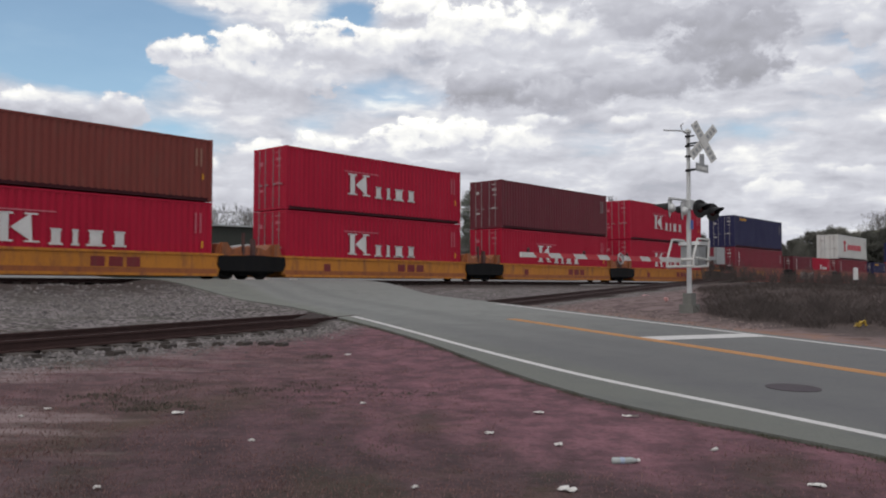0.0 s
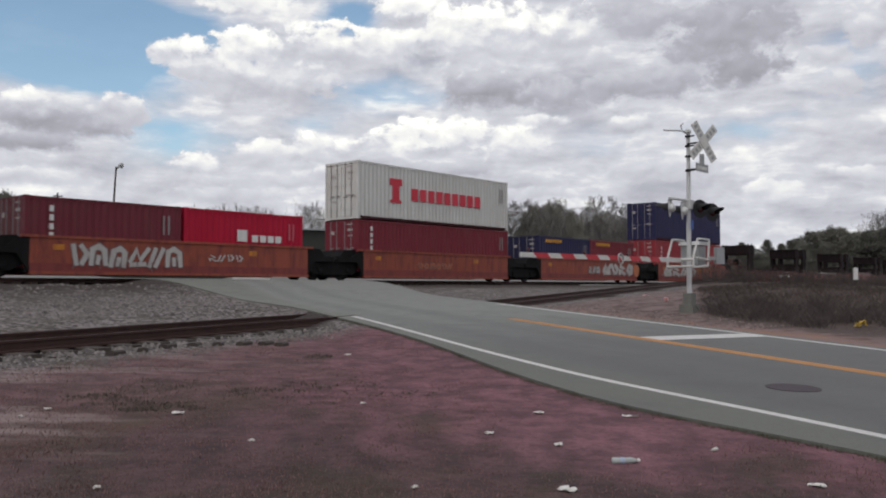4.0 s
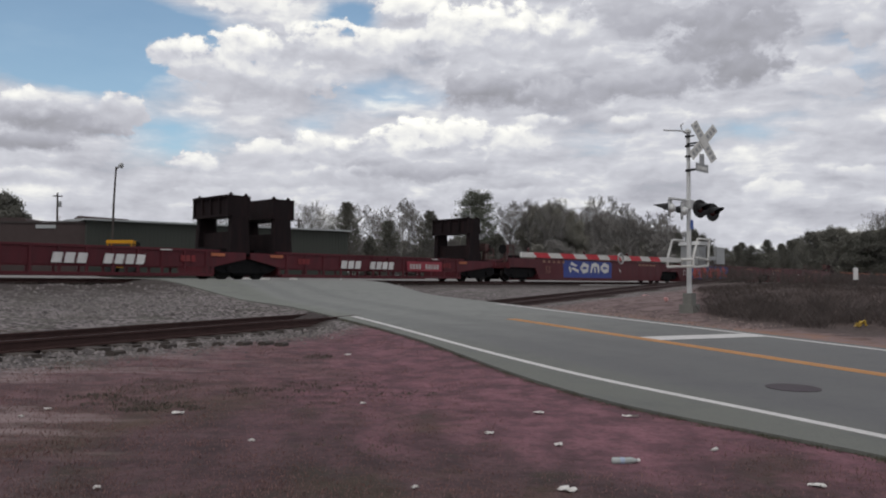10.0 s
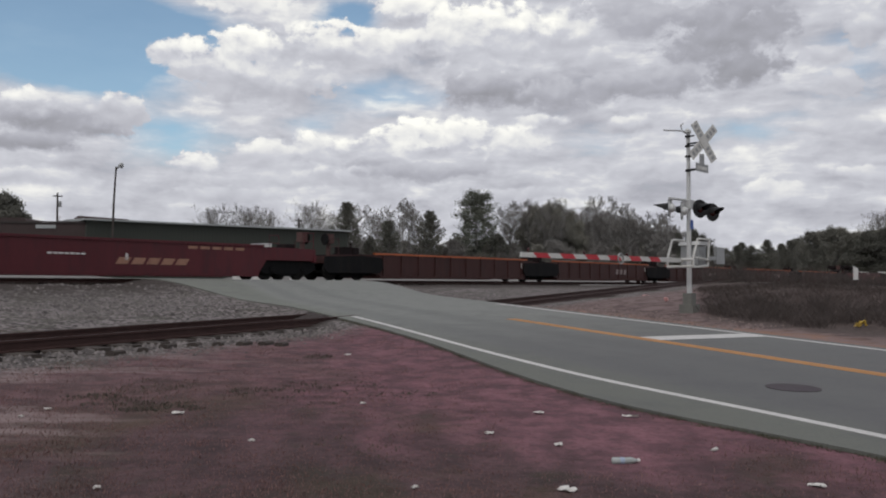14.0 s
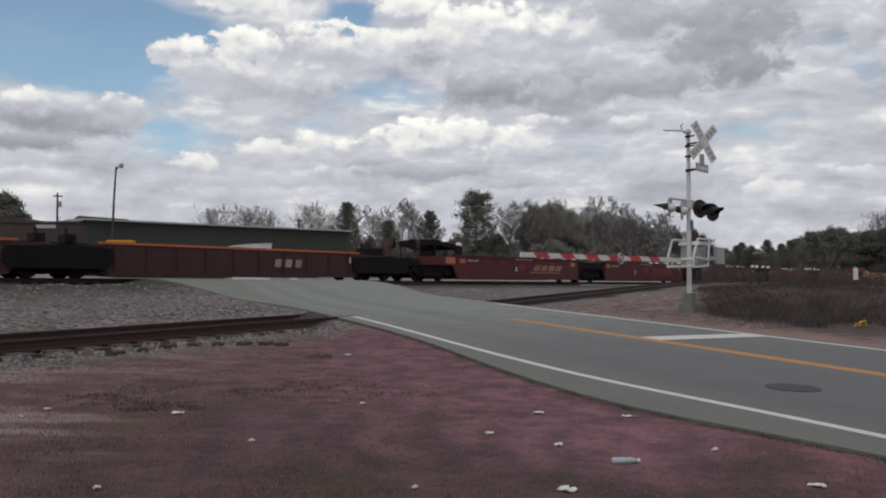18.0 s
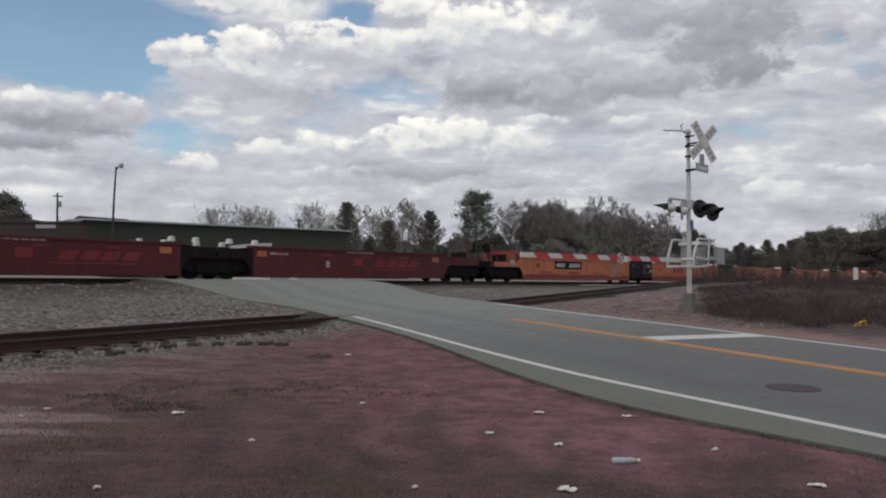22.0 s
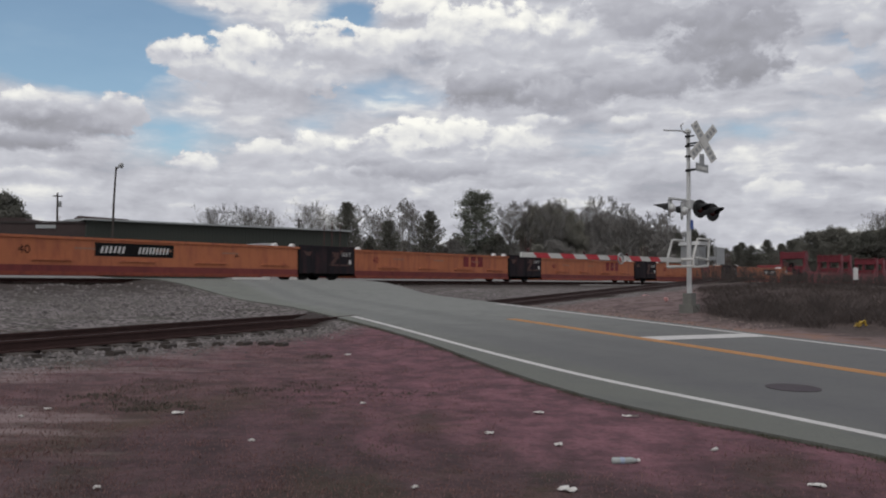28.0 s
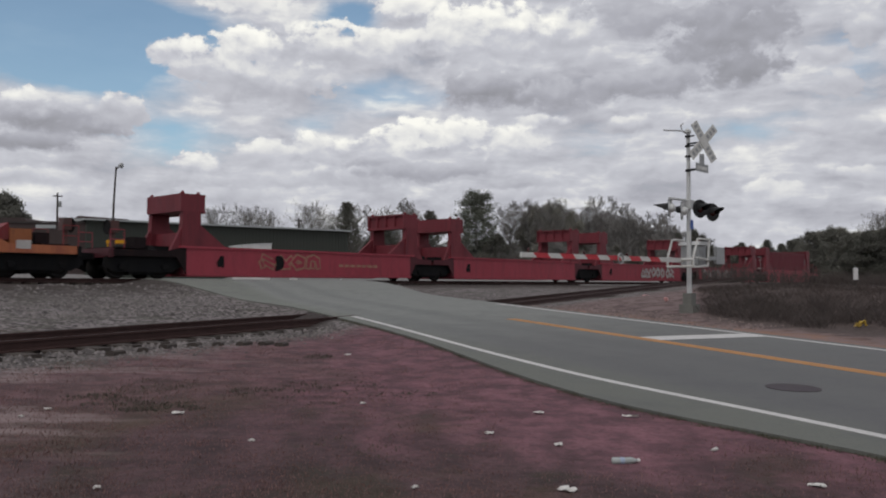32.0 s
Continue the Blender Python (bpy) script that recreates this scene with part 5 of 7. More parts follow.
def container_meshes(length, height, m):
    key = (length, height, m.name)
    if key in CONTAINER_MESHES:
        return CONTAINER_MESHES[key]
    h, w = length / 2, 1.219
    out = []
    for out_ in (-1, 1):
        out.append(("side_panel", mesh_of("side_panel", corrugated(-h + 0.1, h - 0.1, 0.14, height - 0.1, out_ * (w - 0.005), 0.036, 0.28, out_), m)))
    roof = corrugated(-h + 0.1, h - 0.1, -w + 0.03, w - 0.03, 0, 0.02, 0.3, -1)
    out.append(("roof", mesh_of("roof", Shape().add([(x, z, height - 0.012 - y) for x, y, z in roof.v], roof.f), m)))
    for sy in (-1, 1):
        for sx in (-1, 1):
            out.append(("corner_post", mesh_of("corner_post", Shape().box(*sorted((sx * h, sx * (h - 0.13))), *sorted((sy * w, sy * (w - 0.1))), 0.12, height - 0.12), m)))
            for z in (0, height - 0.12):
                out.append(("corner_casting", mesh_of("corner_casting", Shape().box(*sorted((sx * (h + 0.004), sx * (h - 0.178))), *sorted((sy * (w + 0.004), sy * (w - 0.162))), z, z + 0.12), m)))
        out.append(("top_rail", mesh_of("top_rail", Shape().box(-h + 0.17, h - 0.17, *sorted((sy * w, sy * (w - 0.07))), height - 0.11, height - 0.02), m)))
        # near-black rail colour paints the shadow seam between stacked containers
        out.append(("bottom_rail", mesh_of("bottom_rail", Shape().box(-h + 0.17, h - 0.17, *sorted((sy * (w - 0.03), sy * (w - 0.1))), 0.02, 0.17), M_SEAM_SHADE)))
    for sx in (-1, 1):
        out.append(("end_header", mesh_of("end_header", Shape().box(*sorted((sx * h, sx * (h - 0.1))), -w + 0.16, w - 0.16, height - 0.13, height - 0.01), m)))
        out.append(("end_sill", mesh_of("end_sill", Shape().box(*sorted((sx * h, sx * (h - 0.1))), -w + 0.16, w - 0.16, 0.01, 0.15), m)))
    for sy in (-1, 1):
        d = Shape().box(-h + 0.02, -h + 0.06, *sorted((sy * 0.01, sy * (w - 0.11))), 0.16, height - 0.14)
        for z in (0.5, 1.1, 1.7, 2.3):
            d.box(-h + 0.0, -h + 0.02, *sorted((sy * 0.06, sy * (w - 0.16))), z, z + 0.28)
        out.append(("door", mesh_of("door", d, m)))
        for yy in (0.3, 0.75):
            lk = Shape().tube((-h - 0.02, sy * yy, 0.1), (-h - 0.02, sy * yy, height - 0.08), 0.02, n=6)
            lk.box(-h - 0.04, -h, sy * yy - 0.2, sy * yy + 0.03, 1.15, 1.2)
            out.append(("locking_bar", mesh_of("locking_bar", lk, M_LOCK)))
    out.append(("front_wall", mesh_of("front_wall", Shape().box(h - 0.06, h - 0.03, -w + 0.1, w - 0.1, 0.15, height - 0.13), m)))
    out.append(("floor", mesh_of("floor", Shape().box(-h + 0.1, h - 0.1, -w + 0.07, w - 0.07, 0.06, 0.14), m)))
    CONTAINER_MESHES[key] = out
    return out


M_LOCK = paint("galvanised_bar", (0.3, 0.28, 0.28), dirt_amount=0.4)
# shade of the seam under a container, put into the rail's colour
M_SEAM_SHADE = paint("seam_shade_rail", (0.055, 0.012, 0.017), (0.02, 0.014, 0.014), 0.6, 0.9)


def container(o, z, length, height, m, label, mark=""):
    c = thing("shipping_container", Matrix(), label, "shipping container", "shipping containers")
    for name, me in container_meshes(length, height, m):
        part(name, me, None, c)
    h, y = length / 2, -1.232
    if mark == "white_line":
        emblem = [bar(-1.96, -1.66, 0.96, 1.99), [(-1.6, 1.47), (-0.92, 1.99), (-0.86, 0.96)],
                  bar(-2.1, -1.52, 0.96, 1.03), bar(-2.1, -1.52, 1.92, 1.99), bar(-1.14, -0.62, 0.96, 1.02), bar(-1.14, -0.68, 1.93, 1.99)]
        part("white_emblem", flat_shape([[(px - 0.25, pz) for px, pz in p] for p in emblem], y), M_WHITE, c, "white painted emblem")
        part("white_rule", flat_shape([bar(-2.6, -0.3, 2.06, 2.11)], y), M_CODE, c)
        for k, (x0, w) in enumerate(((-0.55, 0.5), (0.25, 0.3), (0.8, 0.72), (1.8, 0.56))):
            stem = w * 0.32
            serif = [bar(x0 + w / 2 - stem, x0 + w / 2 + stem, 0.9, 1.5), bar(x0, x0 + w, 0.9, 0.98), bar(x0 + w * 0.1, x0 + w * 0.9, 1.42, 1.5)]
            part("white_bar", flat_shape(serif, y), M_WHITE, c, "white painted lettering drawn as bars" if k == 0 else "")
    if mark == "small_white":
        part("white_mark", flat_shape([bar(-0.5, 0.0, 1.3, 1.8), *bars(0.25, 1.9, 1.3, 1.6, 4)], y), M_WHITE, c)
    if mark in ("yellow_block", "blue_logo"):
        x0 = -0.40 * length if mark == "blue_logo" else -0.38 * length
        writing("yellow_mark", bars(x0, x0 + (1.6 if mark == "blue_logo" else 1.9), 0.845 * height, 0.925 * height, 7, 0.02, 0.36), y, M_LOGO_Y, c, "yellow lettering drawn as bars")
    if mark == "red_text":
        part("red_emblem", flat_shape([bar(-3.9, -3.0, 1.85, 2.2), bar(-3.7, -3.2, 1.1, 1.85), bar(-3.85, -3.05, 0.95, 1.1)], y), M_LOGO_R, c)
        writing("red_mark", bars(-2.3, 3.6, 1.15, 1.8, 9), y, M_LOGO_R, c, "red lettering drawn as bars")
    # code at the right end, and marks on the door
    code = [bar(h - 0.8 + 0.22 * j, h - 0.73 + 0.22 * j, height * 0.55, height * 0.84) for j in range(2)]
    part("code_bars", flat_shape(code, y), M_TAN if m is M_CBROWN else (M_CODE if m is M_CRED else M_LOCK), c)
    if m in (M_CMAROON, M_CORANGE) and length > 7 or mark == "tall_white":
        part("code_column", flat_shape([bar(-h + 0.85, -h + 1.0, 0.42 * height + 0.32 * j, 0.42 * height + 0.32 * j + 0.22) for j in range(4)], y), M_WHITE, c)
    for yy, zz, ww, hh in ((-0.85, 0.78, 0.35, 0.12), (-0.85, 0.68, 0.3, 0.06), (0.5, 0.72, 0.25, 0.18), (-0.8, 0.4, 0.3, 0.1), (0.45, 0.3, 0.3, 0.1), (-0.85, 0.9, 0.4, 0.05)):
        part("door_marking", Shape().box(-h - 0.012, -h - 0.006, yy, yy + ww, zz * height, zz * height + hh), M_PALE if m is not M_CRED else M_CODE, c)
    if m in (M_CRED, M_CBROWN):
        part("yellow_tag", flat_shape([bar(h - 0.5, h - 0.42, height * 0.34, height * 0.44)], y), M_LOGO_Y, c)
    rolling(c, o, z)
    return c


M_CODE = paint("faint_pink_code", (0.58, 0.16, 0.2), dirt_amount=0.2)
RED_L, BROWN_L = "bright red steel shipping container with white markings", "brown corrugated steel shipping container"
BLUE_L, ORANGE_L = "dark navy blue steel shipping container", "orange-red corrugated steel shipping container"
MAROON_L, PLUM_L = "maroon corrugated steel shipping container", "plum-brown corrugated steel shipping container"
YB, RB = 0.28, 0.42
STACKS = [
    (13.2, YB, (M_CRED, RED_L, "white_line", HC), (M_CBROWN, BROWN_L, "", STD)),
    (29.2, YB, (M_CRED, RED_L, "white_line", HC), (M_CRED, RED_L, "white_line", HC)),
    (45.2, YB, (M_CRED, RED_L, "white_line", HC), (M_CPLUM, PLUM_L, "", HC)),
    (60.8, YB, (M_CRED, RED_L, "white_line", HC), (M_CRED, RED_L, "white_line", HC)),
    (80.2, RB, (M_CWINE, "wine-red corrugated steel shipping container", "tall_white", HC), (M_CBLUE, BLUE_L, "blue_logo", HC)),
    (111.4, RB, (M_CMAROON, MAROON_L, "tall_white", STD), (M_CWHITE, "white steel shipping container with red lettering bars", "red_text", HC)),
    (142.6, RB, (M_CORANGE, ORANGE_L, "tall_white", HC), (M_CBLUE, BLUE_L, "blue_logo", HC)),
]
for o_, base, low_, high_ in STACKS:
    container(o_, base, 12.192, low_[3], low_[0], low_[1], low_[2])
    container(o_, base + low_[3] + 0.03, 12.192, high_[3], high_[0], high_[1], high_[2])
container(699.4, YB, 12.192, HC, M_CPLUM, PLUM_L)
for o_, m_, label_, mark_ in ((92.65, M_CPLUM, "short plum-brown steel shipping container", "tall_white"), (98.85, M_CRED, "short bright red steel shipping container", "small_white"),
                              (123.8, M_CBLUE, "short dark blue steel shipping container", "yellow_block"), (129.95, M_CMAROON, "short maroon steel shipping container", "yellow_block")):
    container(o_, RB - 0.1, 6.06, STD, m_, label_, mark_)


# ---- the crossing signal ----
M_GALV = surface("aluminium_paint", (0.62, 0.63, 0.62), (0.42, 0.42, 0.42), rough=0.5, metal=0.2, scale=3.0, amount=0.35, fine=30, bump=0.05)
M_LAMPBLACK = surface("matt_black", (0.012, 0.012, 0.013), rough=0.7, scale=4.0, amount=0.3)
M_SIGNGREY = surface("sign_back", (0.36, 0.37, 0.37), rough=0.5, metal=0.3, scale=3.0, amount=0.3)
M_STRIPE_R = surface("red_stripe", (0.52, 0.02, 0.035), rough=0.5, scale=4.0, amount=0.35)
M_STRIPE_W = surface("white_stripe", (0.66, 0.66, 0.63), (0.45, 0.44, 0.42), rough=0.5, scale=4.0, amount=0.5)
M_LENS = surface("red_lens", (0.05, 0.006, 0.006), rough=0.2, scale=8.0, amount=0.2)
M_CONC = surface("concrete", (0.20, 0.20, 0.18), (0.12, 0.12, 0.11), rough=0.9, scale=2.5, amount=0.6, fine=40, bump=0.3)
M_BLUESIGN = surface("blue_sign", (0.05, 0.12, 0.4), rough=0.5, scale=4)


def lamp_head(sig, x, y, z, nx, ny):
    """A flasher: black disc, hood and lens; nx, ny: the way it faces."""
    q = Vector((nx, ny, 0)).normalized()
    at, up = Vector((x, y, z)), Vector((0, 0, 1))
    disc = part("lamp_disc", Shape().lathe(at, q, [(-0.004, 0.05), (-0.004, 0.235), (0.004, 0.25), (0.012, 0.24), (0.014, 0.12)], 28), M_LAMPBLACK, sig)
    part("disc_back", Shape().lathe(at, q, [(-0.016, 0.06), (-0.016, 0.225), (-0.005, 0.24)], 28), M_GALV, disc, "aluminium back of the lamp disc")
    part("lamp_housing", Shape().lathe(at, -q, [(0.0, 0.12), (0.1, 0.11), (0.15, 0.06)], 16), M_GALV, disc)
    part("lens", Shape().lathe(at, q, [(0.012, 0.11), (0.035, 0.1), (0.05, 0.05), (0.053, 0.005)], 18), M_LENS, disc)
    side = q.cross(up)
    v, f, n = [], [], 12
    for i in range(n + 1):
        a = math.pi * (1.15 * i / n - 0.075)
        rim = side * math.cos(a) * 0.13 + up * math.sin(a) * 0.13
        reach = 0.36 * max(0.12, math.sin(max(0.0, min(math.pi, a)))) ** 0.6 + 0.05
        v += [at + rim + q * 0.01, at + rim * 0.93 + q * reach - up * 0.05 * reach, at + rim * 1.06 + q * 0.01, at + rim * 0.99 + q * reach - up * 0.05 * reach]
    for i in range(n):
        b = i * 4
        f += [(b, b + 4, b + 5, b + 1), (b + 2, b + 3, b + 7, b + 6), (b + 1, b + 5, b + 7, b + 3)]
    part("hood", Shape().add(v, f), M_LAMPBLACK, disc)


def build_signal():
    x0, y0 = 6.56, 22.0
    z0 = 0.90
    sig = thing("crossing_signal", pose(x0, y0, z0, 0, 0, -132.8), "white crossing mast with crossbuck, flashers and lowered gate arm", "crossing signal")
    base = part("base", Shape().box(-0.2, 0.2, -0.2, 0.2, -0.5, 0.12), M_CONC, sig, "weathered concrete base")
    part("junction_box", Shape().box(-0.14, 0.14, -0.12, 0.12, 0.12, 0.42), M_CONC, base)
    part("mast", Shape().tube((0, 0, 0.2), (-0.02, 0, 2.3), 0.066, 0.062, n=14).tube((-0.02, 0, 2.3), (-0.06, 0.0, 4.72), 0.056, 0.05, n=14), M_GALV, sig)
    part("finial", Shape().lathe((-0.02, 0, 4.72), (0, 0, 1), [(0, 0.1), (0.06, 0.1), (0.1, 0.05), (0.12, 0.01)], 12), M_GALV, sig)
    for z in (4.62, 4.36, 4.08, 3.7):
        band = part("clamp", Shape().lathe((-0.02, 0, z), (0, 0, 1), [(-0.025, 0.074), (0.025, 0.074)], 12).tube((0, 0, z), (0, 0.2, z), 0.022, n=6), M_LAMPBLACK, sig)
    # bell arm at the top
    arm = Shape()
    pts = [(0.0, 0, 4.70), (0.25, -0.02, 4.74), (0.6, -0.03, 4.70), (1.25, -0.03, 4.62)]
    for a, b in zip(pts, pts[1:]):
        arm.tube(a, b, 0.022, n=6)
    arm.tube((0.25, -0.02, 4.74), (0.33, -0.02, 4.88), 0.02, n=6).tube((0.33, -0.02, 4.88), (0.2, -0.02, 4.94), 0.02, n=6)
    part("bell_arm", arm, M_GALV, sig)
    # crossbuck on the side of the road's approach
    for a in (54, -44):
        bl = part("crossbuck_blade", Shape().box(-0.6, 0.6, -0.006, 0.006, -0.12, 0.12), M_STRIPE_W, sig, "white crossbuck board with dark marks", at=pose(0.0, 0.46 + (0.01 if a > 0 else -0.01), 4.42, 0, -a, -20))
        for i in (0, 1, 2, 5, 6, 7):
            part("letter_bar", Shape().box(-0.54 + i * 0.14, -0.46 + i * 0.14, 0.007, 0.011, -0.06, 0.06), M_SIGNGREY, bl)
    plate = part("track_count_sign", Shape().box(-0.36, 0.36, 0.40, 0.412, 3.62, 3.84).box(-0.13, 0.13, 0.40, 0.412, 3.84, 4.1), M_SIGNGREY, sig, "grey metal track count sign")
    part("sign_mark", Shape().box(-0.28, 0.28, 0.412, 0.416, 3.68, 3.77), M_STRIPE_W, plate)
    part("sign_bracket", Shape().tube((0, 0, 3.72), (0, 0.41, 3.72), 0.025, n=6).tube((0, 0, 4.42), (0, 0.46, 4.42), 0.025, n=6), M_LAMPBLACK, sig)
    # flashers on a crossarm
    part("crossarm", Shape().tube((-0.95, 0.05, 2.89), (0.95, -0.05, 2.89), 0.034, n=8).box(-0.11, 0.11, -0.11, 0.11, 2.66, 2.9), M_GALV, sig)
    for x, y, nx, ny, z in ((-0.28, 0.2, 0.4, 0.92, 2.68), (-0.9, 0.26, 0.35, 0.94, 2.62), (0.24, -0.06, 0.34, -0.94, 2.6), (0.86, -0.1, 0.34, -0.94, 2.64)):
        lamp_head(sig, x, y, z, nx, ny)
        part("lamp_bracket", Shape().tube((x, y * 0.3, 2.89), (x, y * 0.7, z + 0.08), 0.03, n=6), M_GALV, sig)
    part("blue_tag", Shape().box(-0.07, 0.07, 0.1, 0.11, 2.12, 2.36), M_BLUESIGN, sig, "small blue notice plate")
    # gate mechanism
    mech = part("gate_mechanism", Shape().box(-0.6, -0.14, -0.3, 0.2, 1.14, 1.68), M_SIGNGREY, sig, "grey gate mechanism case")
    part("case_lid", Shape().prism([(-0.66, 1.7), (-0.08, 1.7), (-0.14, 1.8), (-0.6, 1.8)], -0.35, 0.25), M_GALV, mech)
    for y in (-0.38, 0.34):
        yoke = Shape()
        for a, b in (((0.45, y, 1.36), (0.18, y, 1.85)), ((0.18, y, 1.85), (-0.5, y, 1.85)), ((0.45, y, 1.36), (-0.55, y, 1.3)), ((0.45, y, 1.1), (-0.4, y, 1.14)), ((0.45, y, 1.1), (0.45, y, 1.36)), ((-0.5, y, 1.85), (-0.4, y, 1.14))):
            yoke.tube(a, b, 0.032, n=6)
        part("yoke", yoke, M_STRIPE_W, sig, "white tubular gate yoke")
    part("yoke_bar", Shape().tube((0.45, -0.38, 1.3), (0.45, 0.34, 1.3), 0.05, n=6), M_STRIPE_W, sig)
    part("yoke_bar", Shape().tube((0.45, -0.38, 1.12), (0.45, 0.34, 1.12), 0.04, n=6), M_STRIPE_W, sig)
    part("counterweight", Shape().box(-1.28, -0.78, 0.34, 0.42, 1.2, 1.66).box(-1.0, -0.4, 0.36, 0.4, 1.3, 1.4), M_SIGNGREY, sig, "grey counterweight plate")
    # the arm
    arm = part("gate_arm", Shape().prism([(0.4, 1.225), (7.36, 1.19), (7.36, 1.29), (0.4, 1.345)], -0.02, 0.02), M_STRIPE_W, sig, "red and white striped gate arm")
    for i in range(6):
        x = 1.62 + 0.954 * i
        part("stripe", Shape().prism([(x - 0.05, 1.2255 - 0.005 * x), (x + 0.44, 1.2235 - 0.005 * x), (x + 0.57, 1.3435 - 0.0079 * x), (x + 0.08, 1.3475 - 0.0079 * x)], -0.024, 0.024), M_STRIPE_R, arm)
    for x in (7.1, 5.05, 3.2):
        part("arm_lamp", Shape().lathe((x, 0, 1.3), (0, 0, 1), [(0, 0.032), (0.06, 0.032), (0.09, 0.012)], 10), M_LENS, arm)
    ring, n, k = Shape(), 16, 6
    pts = []
    for i in range(n):
        for j in range(k):
            r = 0.12 + 0.018 * math.cos(2 * math.pi * j / k)
            pts.append((3.55 + r * math.cos(2 * math.pi * i / n), 0.04 + 0.018 * math.sin(2 * math.pi * j / k), 1.25 + r * math.sin(2 * math.pi * i / n)))
    ring.add(pts, [(i * k + j, i * k + (j + 1) % k, ((i + 1) % n) * k + (j + 1) % k, ((i + 1) % n) * k + j) for i in range(n) for j in range(k)])
    part("arm_clamp", ring, M_SIGNGREY, arm)


build_signal()

# ---- behind the line: shed, lot, poles ----
M_SHED = surface("shed_wall", (0.036, 0.042, 0.034), (0.05, 0.052, 0.044), rough=0.8, scale=0.4, amount=0.5, fine=8.0)
M_ROOF = surface("shed_roof", (0.36, 0.38, 0.38), (0.24, 0.25, 0.25), rough=0.6, scale=0.4)
M_BRICK = surface("brown_wall", (0.055, 0.038, 0.036), (0.038, 0.028, 0.027), rough=0.9, scale=1.0)
M_BARKROOF = surface("dark_felt_roof", (0.05, 0.042, 0.04), rough=0.9, scale=1.0)
M_POLE = surface("pole_wood", (0.06, 0.05, 0.045), rough=0.9, scale=3.0)
M_MACHINE = paint("machine_yellow", (0.62, 0.30, 0.01), dirt_amount=0.3)
M_RUBBER = surface("rubber", (0.015, 0.015, 0.015), rough=0.9, scale=5)


def far_place(k, depth, z):
    """A place at a given depth whose bearing has the tangent k."""
    return (k * depth, depth, z)


def build_shed():
    ax, ay, bx, by = -29.3, 67.65, -9.5, 82.0
    ln = math.hypot(bx - ax, by - ay)
    sh = thing("shed", pose(ax, ay, 2.2, 0, 0, math.degrees(math.atan2(by - ay, bx - ax))), "long low dark green metal shed with a pale roof", "building")
    top = 4.72
    part("wall", Shape().box(0, ln, 0, 0.15, 0, top), M_SHED, sh)
    part("wall", Shape().box(ln - 0.15, ln, 0.15, 14, 0, top), M_SHED, sh)
    part("wall", Shape().box(0, 0.15, 0.15, 14, 0, top), M_SHED, sh)
    part("wall", Shape().box(0, ln, 14, 14.15, 0, top), M_SHED, sh)
    rib = mesh_of("wall_rib", Shape().box(-0.03, 0.03, -0.03, 0.0, 0.0, top), M_SHED)
    for i in range(70):
        part("wall_rib", rib, None, sh, at=pose(0.3 + i * (ln - 0.6) / 69, 0, 0))
    part("roof", Shape().prism([(-0.3, top), (ln + 0.3, top), (ln + 0.3, top + 0.14), (-0.3, top + 0.14)], -0.4, 14.6), M_ROOF, sh)
    part("ridge", Shape().add([(-0.3, -0.4, top + 0.14), (ln + 0.3, -0.4, top + 0.14), (ln + 0.3, 7, top + 0.5), (-0.3, 7, top + 0.5), (-0.3, 14.6, top + 0.14), (ln + 0.3, 14.6, top + 0.14)], [(0, 1, 2, 3), (3, 2, 5, 4), (0, 3, 4), (1, 5, 2)]), M_ROOF, sh)
    part("door", Shape().box(ln * 0.45, ln * 0.45 + 3.2, -0.06, 0.0, 0, 3.2), M_SHED, sh)
    # brown hip-roofed house behind the shed
    old = thing("brown_house", pose(-38.9, 85.5, 2.2, 0, 0, 12), "brown house with a low dark hip roof behind the shed", "building")
    part("wall", Shape().box(0.3, 6.4, 0, 0.2, 0, 5.7), M_BRICK, old)
    part("wall", Shape().box(0.3, 6.4, 5.8, 6, 0, 5.7), M_BRICK, old)
    part("wall", Shape().box(0.3, 0.5, 0.2, 5.8, 0, 5.7), M_BRICK, old)
    part("wall", Shape().box(6.2, 6.4, 0.2, 5.8, 0, 5.7), M_BRICK, old)
    part("roof", Shape().add([(-0.2, -0.5, 5.7), (6.9, -0.5, 5.7), (6.9, 6.5, 5.7), (-0.2, 6.5, 5.7), (0.7, 1.2, 6.75), (5.6, 1.2, 6.45), (5.6, 4.8, 6.45), (0.7, 4.8, 6.75)],
                             [(3, 2, 1, 0), (0, 1, 5, 4), (1, 2, 6, 5), (2, 3, 7, 6), (3, 0, 4, 7), (4, 5, 6, 7)]), M_BRICK, old)
    # flat-roofed block at the shed's end
    flat = thing("flat_roofed_block", pose(-36.4, 67.6, 1.85, 0, 0, 3), "dull red-brown flat-roofed block with a pale window strip", "building")
    part("wall", Shape().box(0, 6.9, 0, 0.2, 0, 4.85), M_BRICK, flat)
    part("wall", Shape().box(0, 0.2, 0.2, 8, 0, 4.85), M_BRICK, flat)
    part("wall", Shape().box(6.7, 6.9, 0.2, 8, 0, 4.85), M_BRICK, flat)
    part("roof", Shape().box(-0.1, 7.0, -0.1, 8.1, 4.85, 5.0), M_BARKROOF, flat)
    part("parapet", Shape().prism([(-0.1, 5.0), (2.2, 5.0), (1.9, 5.3), (-0.1, 5.3)], -0.1, 8.1), M_BRICK, flat)
    part("skylight", Shape().box(2.9, 4.5, -0.08, -0.02, 4.42, 4.72), M_ROOF, flat, "pale strip of window")


build_shed()


